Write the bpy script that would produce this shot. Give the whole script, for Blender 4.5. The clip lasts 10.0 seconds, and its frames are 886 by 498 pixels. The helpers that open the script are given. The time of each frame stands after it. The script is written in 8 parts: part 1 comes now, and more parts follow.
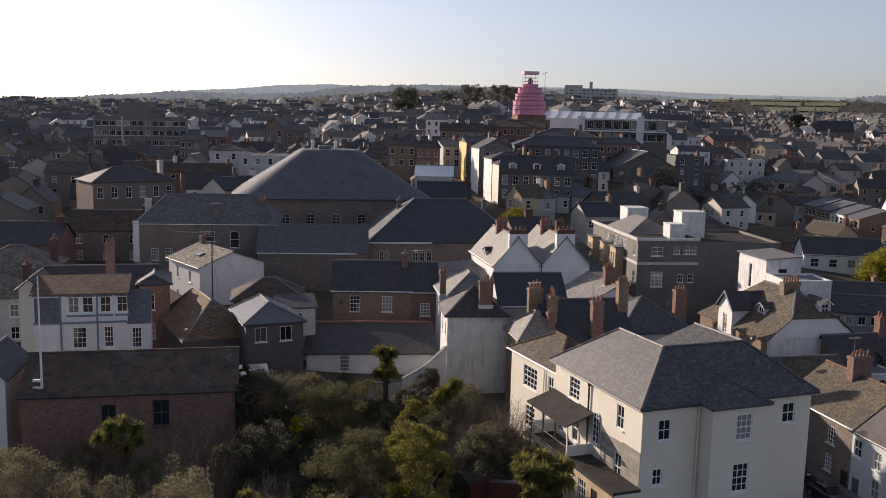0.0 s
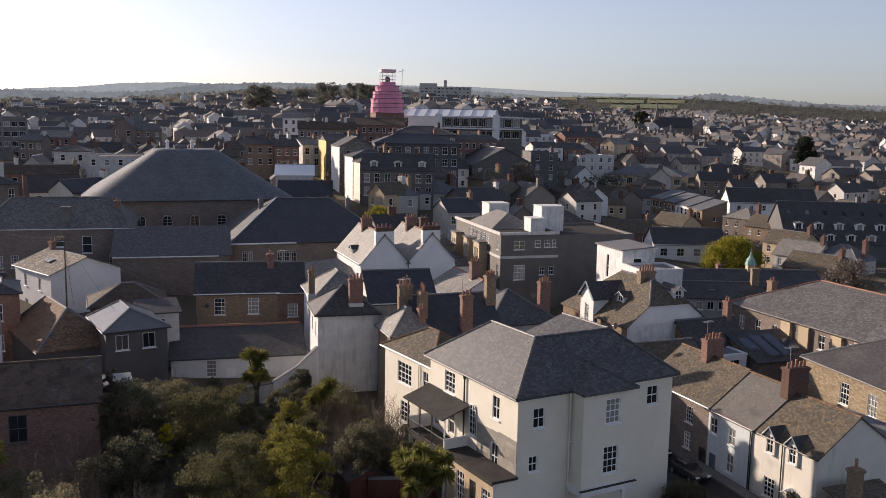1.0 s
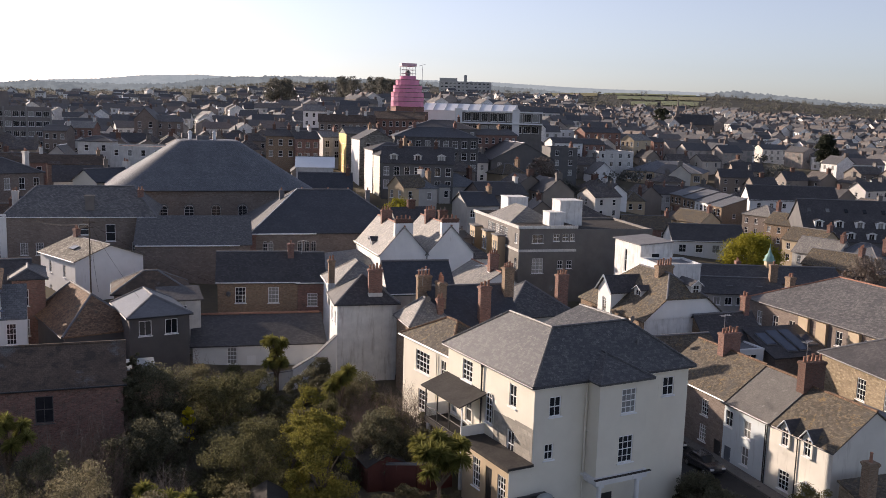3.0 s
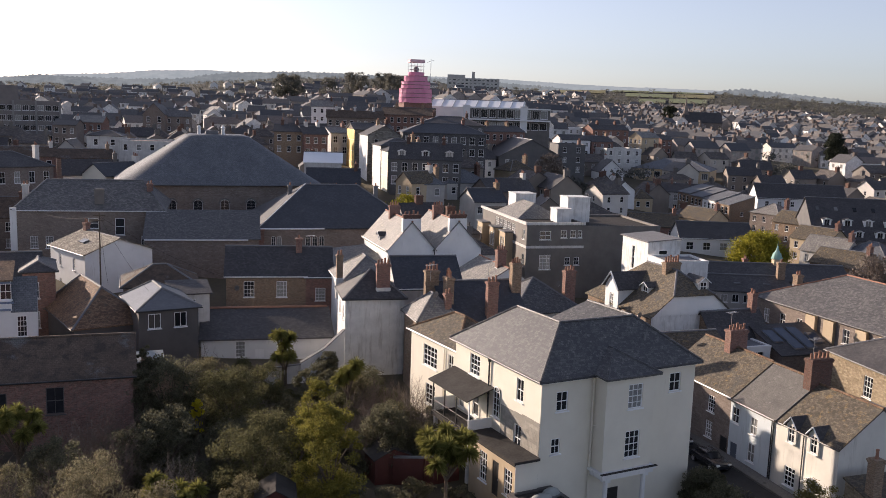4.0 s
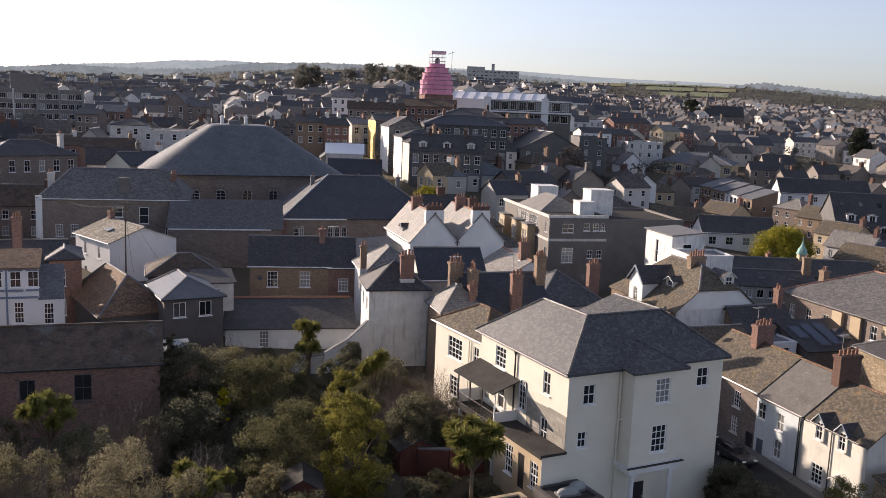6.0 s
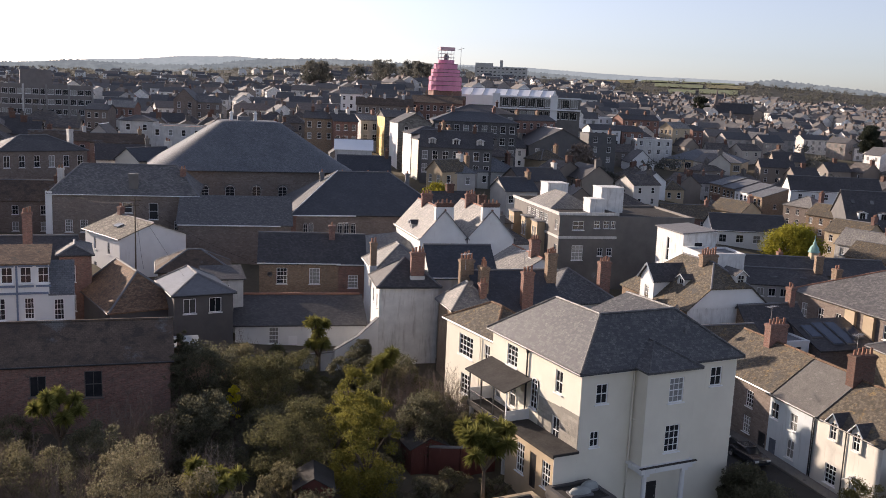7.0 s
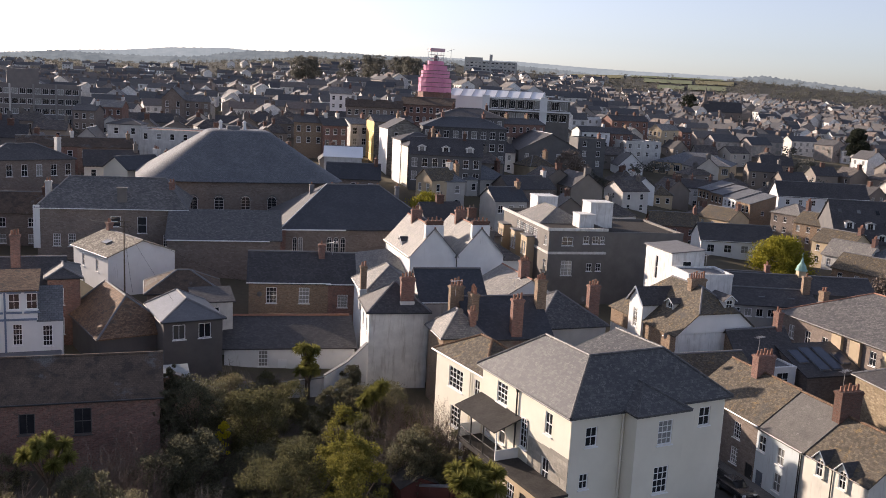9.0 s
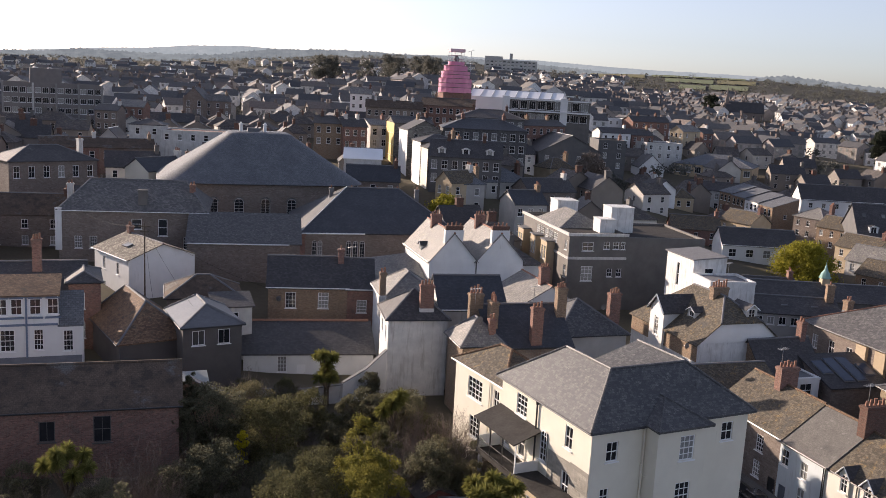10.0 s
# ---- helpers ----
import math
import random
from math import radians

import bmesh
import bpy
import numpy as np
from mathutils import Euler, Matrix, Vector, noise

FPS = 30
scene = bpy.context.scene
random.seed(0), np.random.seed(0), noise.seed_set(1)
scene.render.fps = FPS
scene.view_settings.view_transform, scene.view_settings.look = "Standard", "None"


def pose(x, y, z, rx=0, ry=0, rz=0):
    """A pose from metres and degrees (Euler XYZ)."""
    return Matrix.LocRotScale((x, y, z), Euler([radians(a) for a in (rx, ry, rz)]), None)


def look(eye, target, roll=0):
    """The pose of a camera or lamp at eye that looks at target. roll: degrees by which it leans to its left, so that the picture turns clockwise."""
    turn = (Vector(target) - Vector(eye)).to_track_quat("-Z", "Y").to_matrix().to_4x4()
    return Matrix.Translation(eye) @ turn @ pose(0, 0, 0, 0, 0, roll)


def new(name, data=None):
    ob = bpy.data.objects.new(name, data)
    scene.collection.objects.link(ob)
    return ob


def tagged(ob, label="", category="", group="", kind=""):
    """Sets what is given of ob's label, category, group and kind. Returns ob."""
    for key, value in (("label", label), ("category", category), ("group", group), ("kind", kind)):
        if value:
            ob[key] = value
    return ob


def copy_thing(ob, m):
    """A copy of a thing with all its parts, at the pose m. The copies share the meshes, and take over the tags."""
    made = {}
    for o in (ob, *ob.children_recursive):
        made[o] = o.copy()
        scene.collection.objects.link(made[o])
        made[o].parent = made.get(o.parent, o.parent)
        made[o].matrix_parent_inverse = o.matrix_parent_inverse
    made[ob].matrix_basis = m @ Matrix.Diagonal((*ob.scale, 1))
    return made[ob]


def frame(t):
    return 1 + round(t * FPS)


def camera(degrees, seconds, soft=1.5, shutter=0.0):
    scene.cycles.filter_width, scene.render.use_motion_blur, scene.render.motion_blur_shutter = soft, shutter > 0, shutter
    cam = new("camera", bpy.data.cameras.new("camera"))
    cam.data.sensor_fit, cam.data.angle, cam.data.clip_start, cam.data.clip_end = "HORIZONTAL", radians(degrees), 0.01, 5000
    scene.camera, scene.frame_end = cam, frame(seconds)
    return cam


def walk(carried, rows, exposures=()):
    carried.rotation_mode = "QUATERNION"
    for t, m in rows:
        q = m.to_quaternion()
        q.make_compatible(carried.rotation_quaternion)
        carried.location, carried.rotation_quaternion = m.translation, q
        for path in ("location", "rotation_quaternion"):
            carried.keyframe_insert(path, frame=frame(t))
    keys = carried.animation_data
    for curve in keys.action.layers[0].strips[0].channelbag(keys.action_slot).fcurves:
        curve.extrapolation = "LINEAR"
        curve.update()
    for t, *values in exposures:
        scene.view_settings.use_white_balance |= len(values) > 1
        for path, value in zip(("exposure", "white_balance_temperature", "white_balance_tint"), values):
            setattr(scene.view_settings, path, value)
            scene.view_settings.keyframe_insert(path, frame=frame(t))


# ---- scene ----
SKY_STRENGTH, SUN_STRENGTH = 0.108, 4.9
SUN_AZIMUTH, SUN_HEIGHT = -47.5, 16.0  # degrees: clockwise from +y, and above the horizon

cam = camera(51.72, 10.0, soft=0.7)
PATH = [
    (0, look((2.584, 0.560, 34.102), (2.201, 50.020, 26.845), 1.33)),
    (0.1, look((2.414, 0.636, 34.145), (5.005, 50.037, 26.881), 1.33)),
    (0.2, look((2.223, 0.656, 34.128), (7.108, 49.885, 26.876), 1.27)),
    (0.3, look((2.033, 0.677, 34.111), (8.217, 49.765, 26.891), 1.21)),
    (0.4, look((1.843, 0.698, 34.094), (8.682, 49.702, 26.896), 1.14)),
    (0.5, look((1.663, 0.584, 34.092), (8.771, 49.551, 26.902), 1.05)),
    (1, look((1.490, 0.533, 34.012), (8.788, 49.472, 26.816), 1.09)),
    (1.5, look((1.398, 0.370, 33.917), (8.327, 49.354, 26.674), 1.21)),
    (2, look((1.348, -0.036, 33.892), (8.006, 48.975, 26.575), 1.36)),
    (2.5, look((1.308, -0.203, 33.797), (7.806, 48.819, 26.406), 1.49)),
    (4, look((1.087, -0.714, 33.606), (7.051, 48.333, 25.939), 1.94)),
    (4.5, look((0.964, -0.758, 33.582), (6.731, 48.298, 25.816), 2.04)),
    (5, look((0.759, -0.700, 33.552), (6.278, 48.363, 25.655), 2.15)),
    (5.5, look((0.538, -0.622, 33.516), (5.784, 48.451, 25.498), 2.26)),
    (7, look((0.014, 0.033, 33.492), (4.659, 49.115, 25.159), 2.48)),
    (7.5, look((-0.083, 0.172, 33.869), (4.330, 49.255, 25.418), 2.60)),
    (8, look((-0.175, 0.258, 34.973), (4.203, 49.320, 26.386), 2.76)),
    (8.5, look((-0.226, 0.406, 36.112), (4.616, 49.406, 27.422), 2.80)),
    (9, look((-0.289, 0.603, 37.195), (5.000, 49.545, 28.434), 2.90)),
    (9.5, look((-0.379, 0.987, 37.856), (4.606, 49.944, 29.001), 2.97)),
    (10, look((-0.391, 1.268, 38.065), (3.882, 50.282, 29.158), 3.07)),
]
walk(cam, PATH, exposures=[(0.0, 0.28, 6500, 21), (1.0, 0.43, 6500, 21), (3.0, 0.64, 6500, 21), (10.0, 0.78, 6500, 21)])

# ---------------------------------------------------------------- world and sun
world = bpy.data.worlds.new("world")
scene.world = world
world.use_nodes = True
sky = world.node_tree.nodes.new("ShaderNodeTexSky")
sky.sky_type, sky.sun_disc = "NISHITA", False
sky.sun_elevation, sky.sun_rotation = radians(SUN_HEIGHT), radians(SUN_AZIMUTH)
sky.altitude, sky.air_density, sky.dust_density, sky.ozone_density = 50, 0.8, 1.0, 2.6
back = world.node_tree.nodes["Background"]
back.inputs["Strength"].default_value = SKY_STRENGTH
haze = world.node_tree.nodes.new("ShaderNodeHueSaturation")
haze.inputs["Saturation"].default_value = 0.62
world.node_tree.links.new(sky.outputs["Color"], haze.inputs["Color"])
world.node_tree.links.new(haze.outputs["Color"], back.inputs["Color"])

sun = new("sun", bpy.data.lights.new("sun", "SUN"))
sun.data.energy, sun.data.angle, sun.data.color = SUN_STRENGTH, radians(0.6), (1.0, 0.86, 0.67)
sa, sh = radians(SUN_AZIMUTH), radians(SUN_HEIGHT)
sun.matrix_world = look((0, 0, 0), (-math.sin(sa) * math.cos(sh), -math.cos(sa) * math.cos(sh), -math.sin(sh)))

# ---------------------------------------------------------------- materials
def material(name, rough=0.8, metal=0.0):
    m = bpy.data.materials.new(name)
    m.use_nodes = True
    b = m.node_tree.nodes["Principled BSDF"]
    b.inputs["Roughness"].default_value, b.inputs["Metallic"].default_value = rough, metal
    return m, m.node_tree, b


def node(t, kind, **inputs):
    n = t.nodes.new(kind)
    for k, v in inputs.items():
        n.inputs[k.replace("_", " ")].default_value = v
    return n


def noise_of(t, coords, scale, detail=4.0, rough=0.6):
    n = node(t, "ShaderNodeTexNoise", Scale=scale, Detail=detail, Roughness=rough)
    t.links.new(coords, n.inputs["Vector"])
    return n.outputs["Fac"]


def ramp(t, fac, stops):
    r = t.nodes.new("ShaderNodeValToRGB")
    e = r.color_ramp.elements
    while len(e) < len(stops):
        e.new(0.5)
    for s, (p, c) in zip(e, stops):
        s.position, s.color = p, (*c, 1)
    t.links.new(fac, r.inputs["Fac"])
    return r.outputs["Color"]


def blend(t, fac, a, b, how="MIX"):
    n = t.nodes.new("ShaderNodeMix")
    n.data_type, n.blend_type = "RGBA", how
    for value, socket in ((fac, n.inputs["Factor"]), (a, n.inputs["A"]), (b, n.inputs["B"])):
        if isinstance(value, bpy.types.NodeSocket):
            t.links.new(value, socket)
        else:
            socket.default_value = (*value, 1) if isinstance(value, tuple) else value
    return n.outputs["Result"]


def bump(t, b, height, strength=0.3, distance=0.02):
    n = node(t, "ShaderNodeBump", Strength=strength, Distance=distance)
    t.links.new(height, n.inputs["Height"])
    t.links.new(n.outputs["Normal"], b.inputs["Normal"])


def places(t):
    """World places, in metres, and the surface's own measure along its courses."""
    geo, uv = t.nodes.new("ShaderNodeNewGeometry"), t.nodes.new("ShaderNodeTexCoord")
    return geo.outputs["Position"], uv.outputs["UV"]


def rnd(t):
    return t.nodes.new("ShaderNodeObjectInfo").outputs["Random"]


def coursed(name, tones, mortar, width, height, gap, rough, depth=0.02, stain=None, stain_at=0.58, vary=0.35, offset=0.5, squash=1.0, sheen=0.22, patch=None, stain_size=0.9):
    """Slates, bricks or coursed stone, with tone from piece to piece, weather stains and relief."""
    m, t, b = material(name, rough)
    b.inputs["Specular IOR Level"].default_value = sheen
    world_at, uv = places(t)
    # Pieces wander a little so that no course is ruled.
    wob = node(t, "ShaderNodeTexNoise", Scale=1.3, Detail=2.0)
    t.links.new(world_at, wob.inputs["Vector"])
    add = t.nodes.new("ShaderNodeVectorMath")
    add.operation = "MULTIPLY_ADD"
    t.links.new(wob.outputs["Color"], add.inputs[0])
    add.inputs[1].default_value = (0.10, 0.05, 0)
    t.links.new(uv, add.inputs[2])
    br = node(t, "ShaderNodeTexBrick", Scale=1.0, Mortar_Size=gap, Bias=0.0, Brick_Width=width, Row_Height=height)
    br.inputs["Mortar Smooth"].default_value = 0.3
    br.offset, br.squash = offset, squash
    br.inputs["Color1"].default_value, br.inputs["Color2"].default_value, br.inputs["Mortar"].default_value = (0, 0, 0, 1), (1, 1, 1, 1), (0.5, 0.5, 0.5, 1)
    t.links.new(add.outputs[0], br.inputs["Vector"])
    tone = blend(t, vary, noise_of(t, world_at, 0.35, 5.0), br.outputs["Color"])
    col = ramp(t, tone, [(0.25, tones[0]), (0.5, tones[1]), (0.75, tones[2])])
    if stain:
        s = ramp(t, noise_of(t, world_at, stain_size, 7.0, 0.75), [(stain_at - 0.06, (0, 0, 0)), (stain_at + 0.07, (1, 1, 1))])
        col = blend(t, s, col, stain)
    if patch:
        col = blend(t, ramp(t, noise_of(t, world_at, 0.22, 6.0, 0.7), [(0.57, (0, 0, 0)), (0.64, (1, 1, 1))]), col, patch)
    fine = ramp(t, noise_of(t, world_at, 9.0, 3.0), [(0.3, (0.72, 0.72, 0.72)), (0.7, (1.18, 1.18, 1.18))])
    col = blend(t, 1.0, col, fine, "MULTIPLY")
    col = blend(t, br.outputs["Fac"], col, mortar)
    t.links.new(col, b.inputs["Base Color"])
    h = blend(t, 0.5, blend(t, br.outputs["Fac"], br.outputs["Color"], (0.0, 0.0, 0.0)), noise_of(t, world_at, 14.0))
    bump(t, b, h, 0.55, depth)
    return m


def painted(name, tones, rough=0.7, scale=0.5, grime=(0.30, 0.28, 0.24), dirt=0.66, fine=8.0, by_object=None):
    """Painted render or timber, with patches, streaks of dirt and fine relief."""
    m, t, b = material(name, rough)
    at, uv = places(t)
    col = ramp(t, noise_of(t, at, scale, 5.0), [(0.3, tones[0]), (0.7, tones[1])])
    if by_object:
        col = blend(t, 1.0, col, ramp(t, rnd(t), by_object), "MULTIPLY")
    mp = node(t, "ShaderNodeMapping", Scale=(2.2, 2.2, 0.25))
    t.links.new(at, mp.inputs["Vector"])
    s = ramp(t, noise_of(t, mp.outputs[0], 1.0, 6.0, 0.7), [(dirt - 0.05, (0, 0, 0)), (dirt + 0.14, (0.75, 0.75, 0.75))])
    col = blend(t, s, col, grime)
    t.links.new(col, b.inputs["Base Color"])
    bump(t, b, noise_of(t, at, fine, 5.0), 0.25, 0.02)
    return m


def mottled(name, stops, scale, rough=0.9, fine=6.0, strength=0.5, distance=0.05, by_object=None):
    m, t, b = material(name, rough)
    if rough > 0.85:
        b.inputs["Specular IOR Level"].default_value = 0.12
    at, uv = places(t)
    col = ramp(t, blend(t, 0.4, noise_of(t, at, scale, 6.0), noise_of(t, at, fine, 4.0)), stops)
    if by_object:
        col = blend(t, 1.0, col, ramp(t, rnd(t), by_object), "MULTIPLY")
    t.links.new(col, b.inputs["Base Color"])
    bump(t, b, noise_of(t, at, fine, 5.0), strength, distance)
    return m


SLATE_BLUE = coursed("blue_slate", ((0.034, 0.037, 0.045), (0.046, 0.050, 0.059), (0.068, 0.072, 0.082)), (0.035, 0.036, 0.04), 0.30, 0.22, 0.012, 0.55, 0.02, (0.13, 0.128, 0.12), 0.66, sheen=0.5)
SLATE = coursed("slate", ((0.044, 0.042, 0.044), (0.064, 0.060, 0.062), (0.098, 0.092, 0.090)), (0.045, 0.042, 0.04), 0.30, 0.22, 0.012, 0.62, 0.02, (0.16, 0.155, 0.135), 0.66, sheen=0.4)
SLATE_PALE = coursed("weathered_slate", ((0.15, 0.143, 0.135), (0.215, 0.205, 0.19), (0.31, 0.29, 0.26)), (0.08, 0.075, 0.07), 0.32, 0.24, 0.012, 0.65, 0.02, (0.34, 0.32, 0.24), 0.62, sheen=0.5)
SLATE_LICHEN = coursed("lichened_slate", ((0.082, 0.071, 0.055), (0.118, 0.10, 0.077), (0.172, 0.145, 0.108)), (0.06, 0.052, 0.045), 0.26, 0.19, 0.008, 0.8, 0.025, (0.26, 0.18, 0.085), 0.60, 0.5, stain_size=1.6, patch=(0.10, 0.094, 0.084))
SLATE_FAR = coursed("town_slate", ((0.075, 0.066, 0.063), (0.11, 0.098, 0.092), (0.17, 0.15, 0.135)), (0.06, 0.055, 0.05), 0.6, 0.4, 0.02, 0.7, 0.03, (0.20, 0.16, 0.12), 0.6)
STONE = coursed("granite_rubble", ((0.165, 0.132, 0.115), (0.22, 0.18, 0.155), (0.285, 0.24, 0.21)), (0.20, 0.172, 0.15), 0.42, 0.20, 0.02, 0.9, 0.03, (0.15, 0.125, 0.105), 0.66, 0.3)
STONE_GREY = coursed("grey_granite", ((0.12, 0.115, 0.105), (0.18, 0.17, 0.155), (0.26, 0.25, 0.225)), (0.2, 0.19, 0.17), 0.62, 0.30, 0.016, 0.9, 0.03, (0.12, 0.115, 0.10), 0.66, 0.5)
BRICK = coursed("brown_brick", ((0.17, 0.09, 0.072), (0.235, 0.125, 0.10), (0.31, 0.165, 0.13)), (0.21, 0.17, 0.145), 0.225, 0.075, 0.010, 0.9, 0.012, (0.12, 0.085, 0.07), 0.62, 0.55)
BRICK_TAN = coursed("tan_brick", ((0.185, 0.125, 0.085), (0.25, 0.17, 0.115), (0.33, 0.23, 0.155)), (0.26, 0.22, 0.17), 0.225, 0.075, 0.010, 0.9, 0.012, (0.17, 0.12, 0.085), 0.64, 0.55)
WHITE = painted("white_render", ((0.67, 0.67, 0.655), (0.76, 0.76, 0.745)))
WORN_WHITE = painted("worn_white_render", ((0.56, 0.56, 0.55), (0.74, 0.74, 0.72)), scale=0.9, grime=(0.33, 0.31, 0.28), dirt=0.56)
CREAM = painted("cream_render", ((0.68, 0.635, 0.53), (0.745, 0.70, 0.59)), grime=(0.45, 0.40, 0.30), dirt=0.72)
GREY_RENDER = painted("grey_render", ((0.36, 0.35, 0.33), (0.46, 0.45, 0.42)))
OLD_RENDER = painted("old_render", ((0.46, 0.45, 0.43), (0.62, 0.61, 0.58)), scale=0.8, dirt=0.58)
YELLOW = painted("yellow_render", ((0.70, 0.48, 0.16), (0.78, 0.56, 0.22)))
BUFF = painted("buff_render", ((0.40, 0.31, 0.20), (0.50, 0.40, 0.27)))
TOWN_WALL = painted("town_wall", ((0.62, 0.60, 0.56), (0.74, 0.72, 0.68)), by_object=[(0.0, (1, 0.99, 0.98)), (0.14, (0.84, 0.81, 0.76)), (0.22, (0.38, 0.33, 0.29)), (0.55, (0.28, 0.245, 0.22)), (0.82, (0.34, 0.31, 0.29)), (0.9, (0.72, 0.71, 0.70)), (1.0, (0.98, 0.98, 0.98))])
FRAME = painted("white_paint", ((0.78, 0.78, 0.77), (0.84, 0.84, 0.83)), rough=0.45, fine=20.0)
BLACK_PAINT = painted("black_paint", ((0.02, 0.02, 0.022), (0.035, 0.035, 0.036)), rough=0.4, fine=20.0)
POT = mottled("terracotta", [(0.3, (0.22, 0.105, 0.07)), (0.6, (0.31, 0.16, 0.105)), (0.8, (0.38, 0.26, 0.18))], 3.0, 0.85)
LEAD = mottled("lead_sheet", [(0.3, (0.12, 0.12, 0.125)), (0.7, (0.19, 0.19, 0.195))], 1.2, 0.75)
FELT = mottled("roof_felt", [(0.3, (0.035, 0.032, 0.03)), (0.7, (0.075, 0.07, 0.065))], 0.7, 0.9)
PINK_MESH = mottled("pink_netting", [(0.3, (0.60, 0.20, 0.32)), (0.7, (0.74, 0.34, 0.46))], 0.35, 0.8)
SHEET_WHITE = painted("white_sheeting", ((0.78, 0.79, 0.80), (0.86, 0.87, 0.88)), rough=0.4, scale=0.15)
DULL_SHEET = painted("weathered_sheeting", ((0.25, 0.27, 0.26), (0.34, 0.36, 0.34)), scale=1.2)
DOOR_BLUE = painted("blue_grey_paint", ((0.085, 0.105, 0.135), (0.11, 0.13, 0.165)), rough=0.5, fine=20.0)
TEAL = painted("verdigris", ((0.16, 0.32, 0.28), (0.26, 0.42, 0.36)))
ASPHALT = mottled("asphalt", [(0.3, (0.035, 0.035, 0.036)), (0.7, (0.065, 0.064, 0.062))], 0.6, 0.9, 12.0)
PAVING = coursed("paving", ((0.14, 0.135, 0.125), (0.19, 0.18, 0.165), (0.24, 0.23, 0.21)), (0.08, 0.08, 0.075), 0.6, 0.45, 0.015, 0.9, 0.01)
GROUND = mottled("town_ground", [(0.3, (0.085, 0.072, 0.055)), (0.55, (0.115, 0.10, 0.07)), (0.75, (0.085, 0.085, 0.04))], 0.06, 0.95, 1.5)
RED_SHED = painted("red_stained_boards", ((0.085, 0.024, 0.018), (0.125, 0.036, 0.027)), fine=14.0)
BARK = mottled("bark", [(0.3, (0.07, 0.055, 0.042)), (0.7, (0.16, 0.13, 0.10))], 5.0, 0.95)
TWIG = mottled("twigs", [(0.3, (0.12, 0.10, 0.088)), (0.7, (0.27, 0.225, 0.19))], 2.0, 0.95)
METAL = material("galvanised_steel", 0.4, 0.8)[0]
METAL.node_tree.nodes["Principled BSDF"].inputs["Base Color"].default_value = (0.45, 0.46, 0.47, 1)


def foliage(name, dark, mid, light):
    m, t, b = material(name, 0.75)
    b.inputs["Specular IOR Level"].default_value = 0.12
    at, uv = places(t)
    g = t.nodes.new("ShaderNodeNewGeometry")
    tone = blend(t, 0.5, noise_of(t, at, 0.8, 3.0), g.outputs["Random Per Island"])
    t.links.new(ramp(t, tone, [(0.2, dark), (0.5, mid), (0.8, light)]), b.inputs["Base Color"])
    tr = node(t, "ShaderNodeBsdfTranslucent")
    t.links.new(ramp(t, tone, [(0.2, mid), (0.8, light)]), tr.inputs["Color"])
    mix = node(t, "ShaderNodeMixShader", Fac=0.4)
    t.links.new(b.outputs[0], mix.inputs[1])
    t.links.new(tr.outputs[0], mix.inputs[2])
    t.links.new(mix.outputs[0], t.nodes["Material Output"].inputs["Surface"])
    return m


LEAF_GREEN = foliage("green_leaves", (0.047, 0.047, 0.026), (0.094, 0.092, 0.046), (0.178, 0.17, 0.084))
LEAF_LIME = foliage("yellow_green_leaves", (0.085, 0.082, 0.019), (0.17, 0.158, 0.036), (0.29, 0.262, 0.064))
LEAF_DARK = foliage("dark_evergreen_leaves", (0.063, 0.062, 0.043), (0.117, 0.114, 0.074), (0.20, 0.19, 0.12))
LEAF_OLIVE = foliage("olive_grey_leaves", (0.092, 0.084, 0.054), (0.174, 0.156, 0.096), (0.29, 0.255, 0.165))
LEAF_CONIFER = foliage("dark_conifer_needles", (0.022, 0.028, 0.02), (0.04, 0.048, 0.034), (0.075, 0.082, 0.058))
LEAF_YELLOW = foliage("yellow_blossom", (0.20, 0.17, 0.01), (0.42, 0.36, 0.02), (0.60, 0.50, 0.04))
# Tones lifted towards pale: part of the distance haze is in the colour.
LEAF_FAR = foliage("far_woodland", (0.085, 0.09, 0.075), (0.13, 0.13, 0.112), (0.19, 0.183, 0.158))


def glass():
    m, t, b = material("window_glass", 0.06)
    n = rnd(t)
    b.inputs["IOR"].default_value = 1.5
    # Some panes have pale blinds or curtains close behind them.
    t.links.new(ramp(t, n, [(0.0, (0.015, 0.017, 0.02)), (0.62, (0.03, 0.032, 0.036)), (0.7, (0.20, 0.20, 0.19)), (1.0, (0.32, 0.32, 0.30))]), b.inputs["Base Color"])
    return m


GLASS = glass()
CURTAIN = mottled("net_curtain_behind_glass", [(0.3, (0.20, 0.205, 0.20)), (0.7, (0.30, 0.30, 0.29))], 1.6, 0.12, 9.0, 0.1, 0.01)
DARK_GLASS = mottled("unlit_window_glass", [(0.3, (0.02, 0.02, 0.024)), (0.7, (0.04, 0.04, 0.044))], 1.2, 0.08, 3.0, 0.05, 0.01)

GREY_DARK = painted("dark_render", ((0.085, 0.085, 0.088), (0.125, 0.122, 0.12)), grime=(0.10, 0.10, 0.10))
CONCRETE = painted("office_cladding", ((0.20, 0.19, 0.185), (0.27, 0.26, 0.25)))
SLATE_HUNG = coursed("hung_slate", ((0.08, 0.08, 0.085), (0.11, 0.108, 0.11), (0.16, 0.155, 0.15)), (0.06, 0.06, 0.06), 0.35, 0.25, 0.015, 0.7, 0.02)
SLATE_HALL = coursed("mottled_slate", ((0.085, 0.08, 0.077), (0.13, 0.122, 0.115), (0.20, 0.188, 0.172)), (0.06, 0.06, 0.06), 0.34, 0.26, 0.014, 0.6, 0.03, (0.07, 0.07, 0.072), 0.60, 0.5, sheen=0.5)
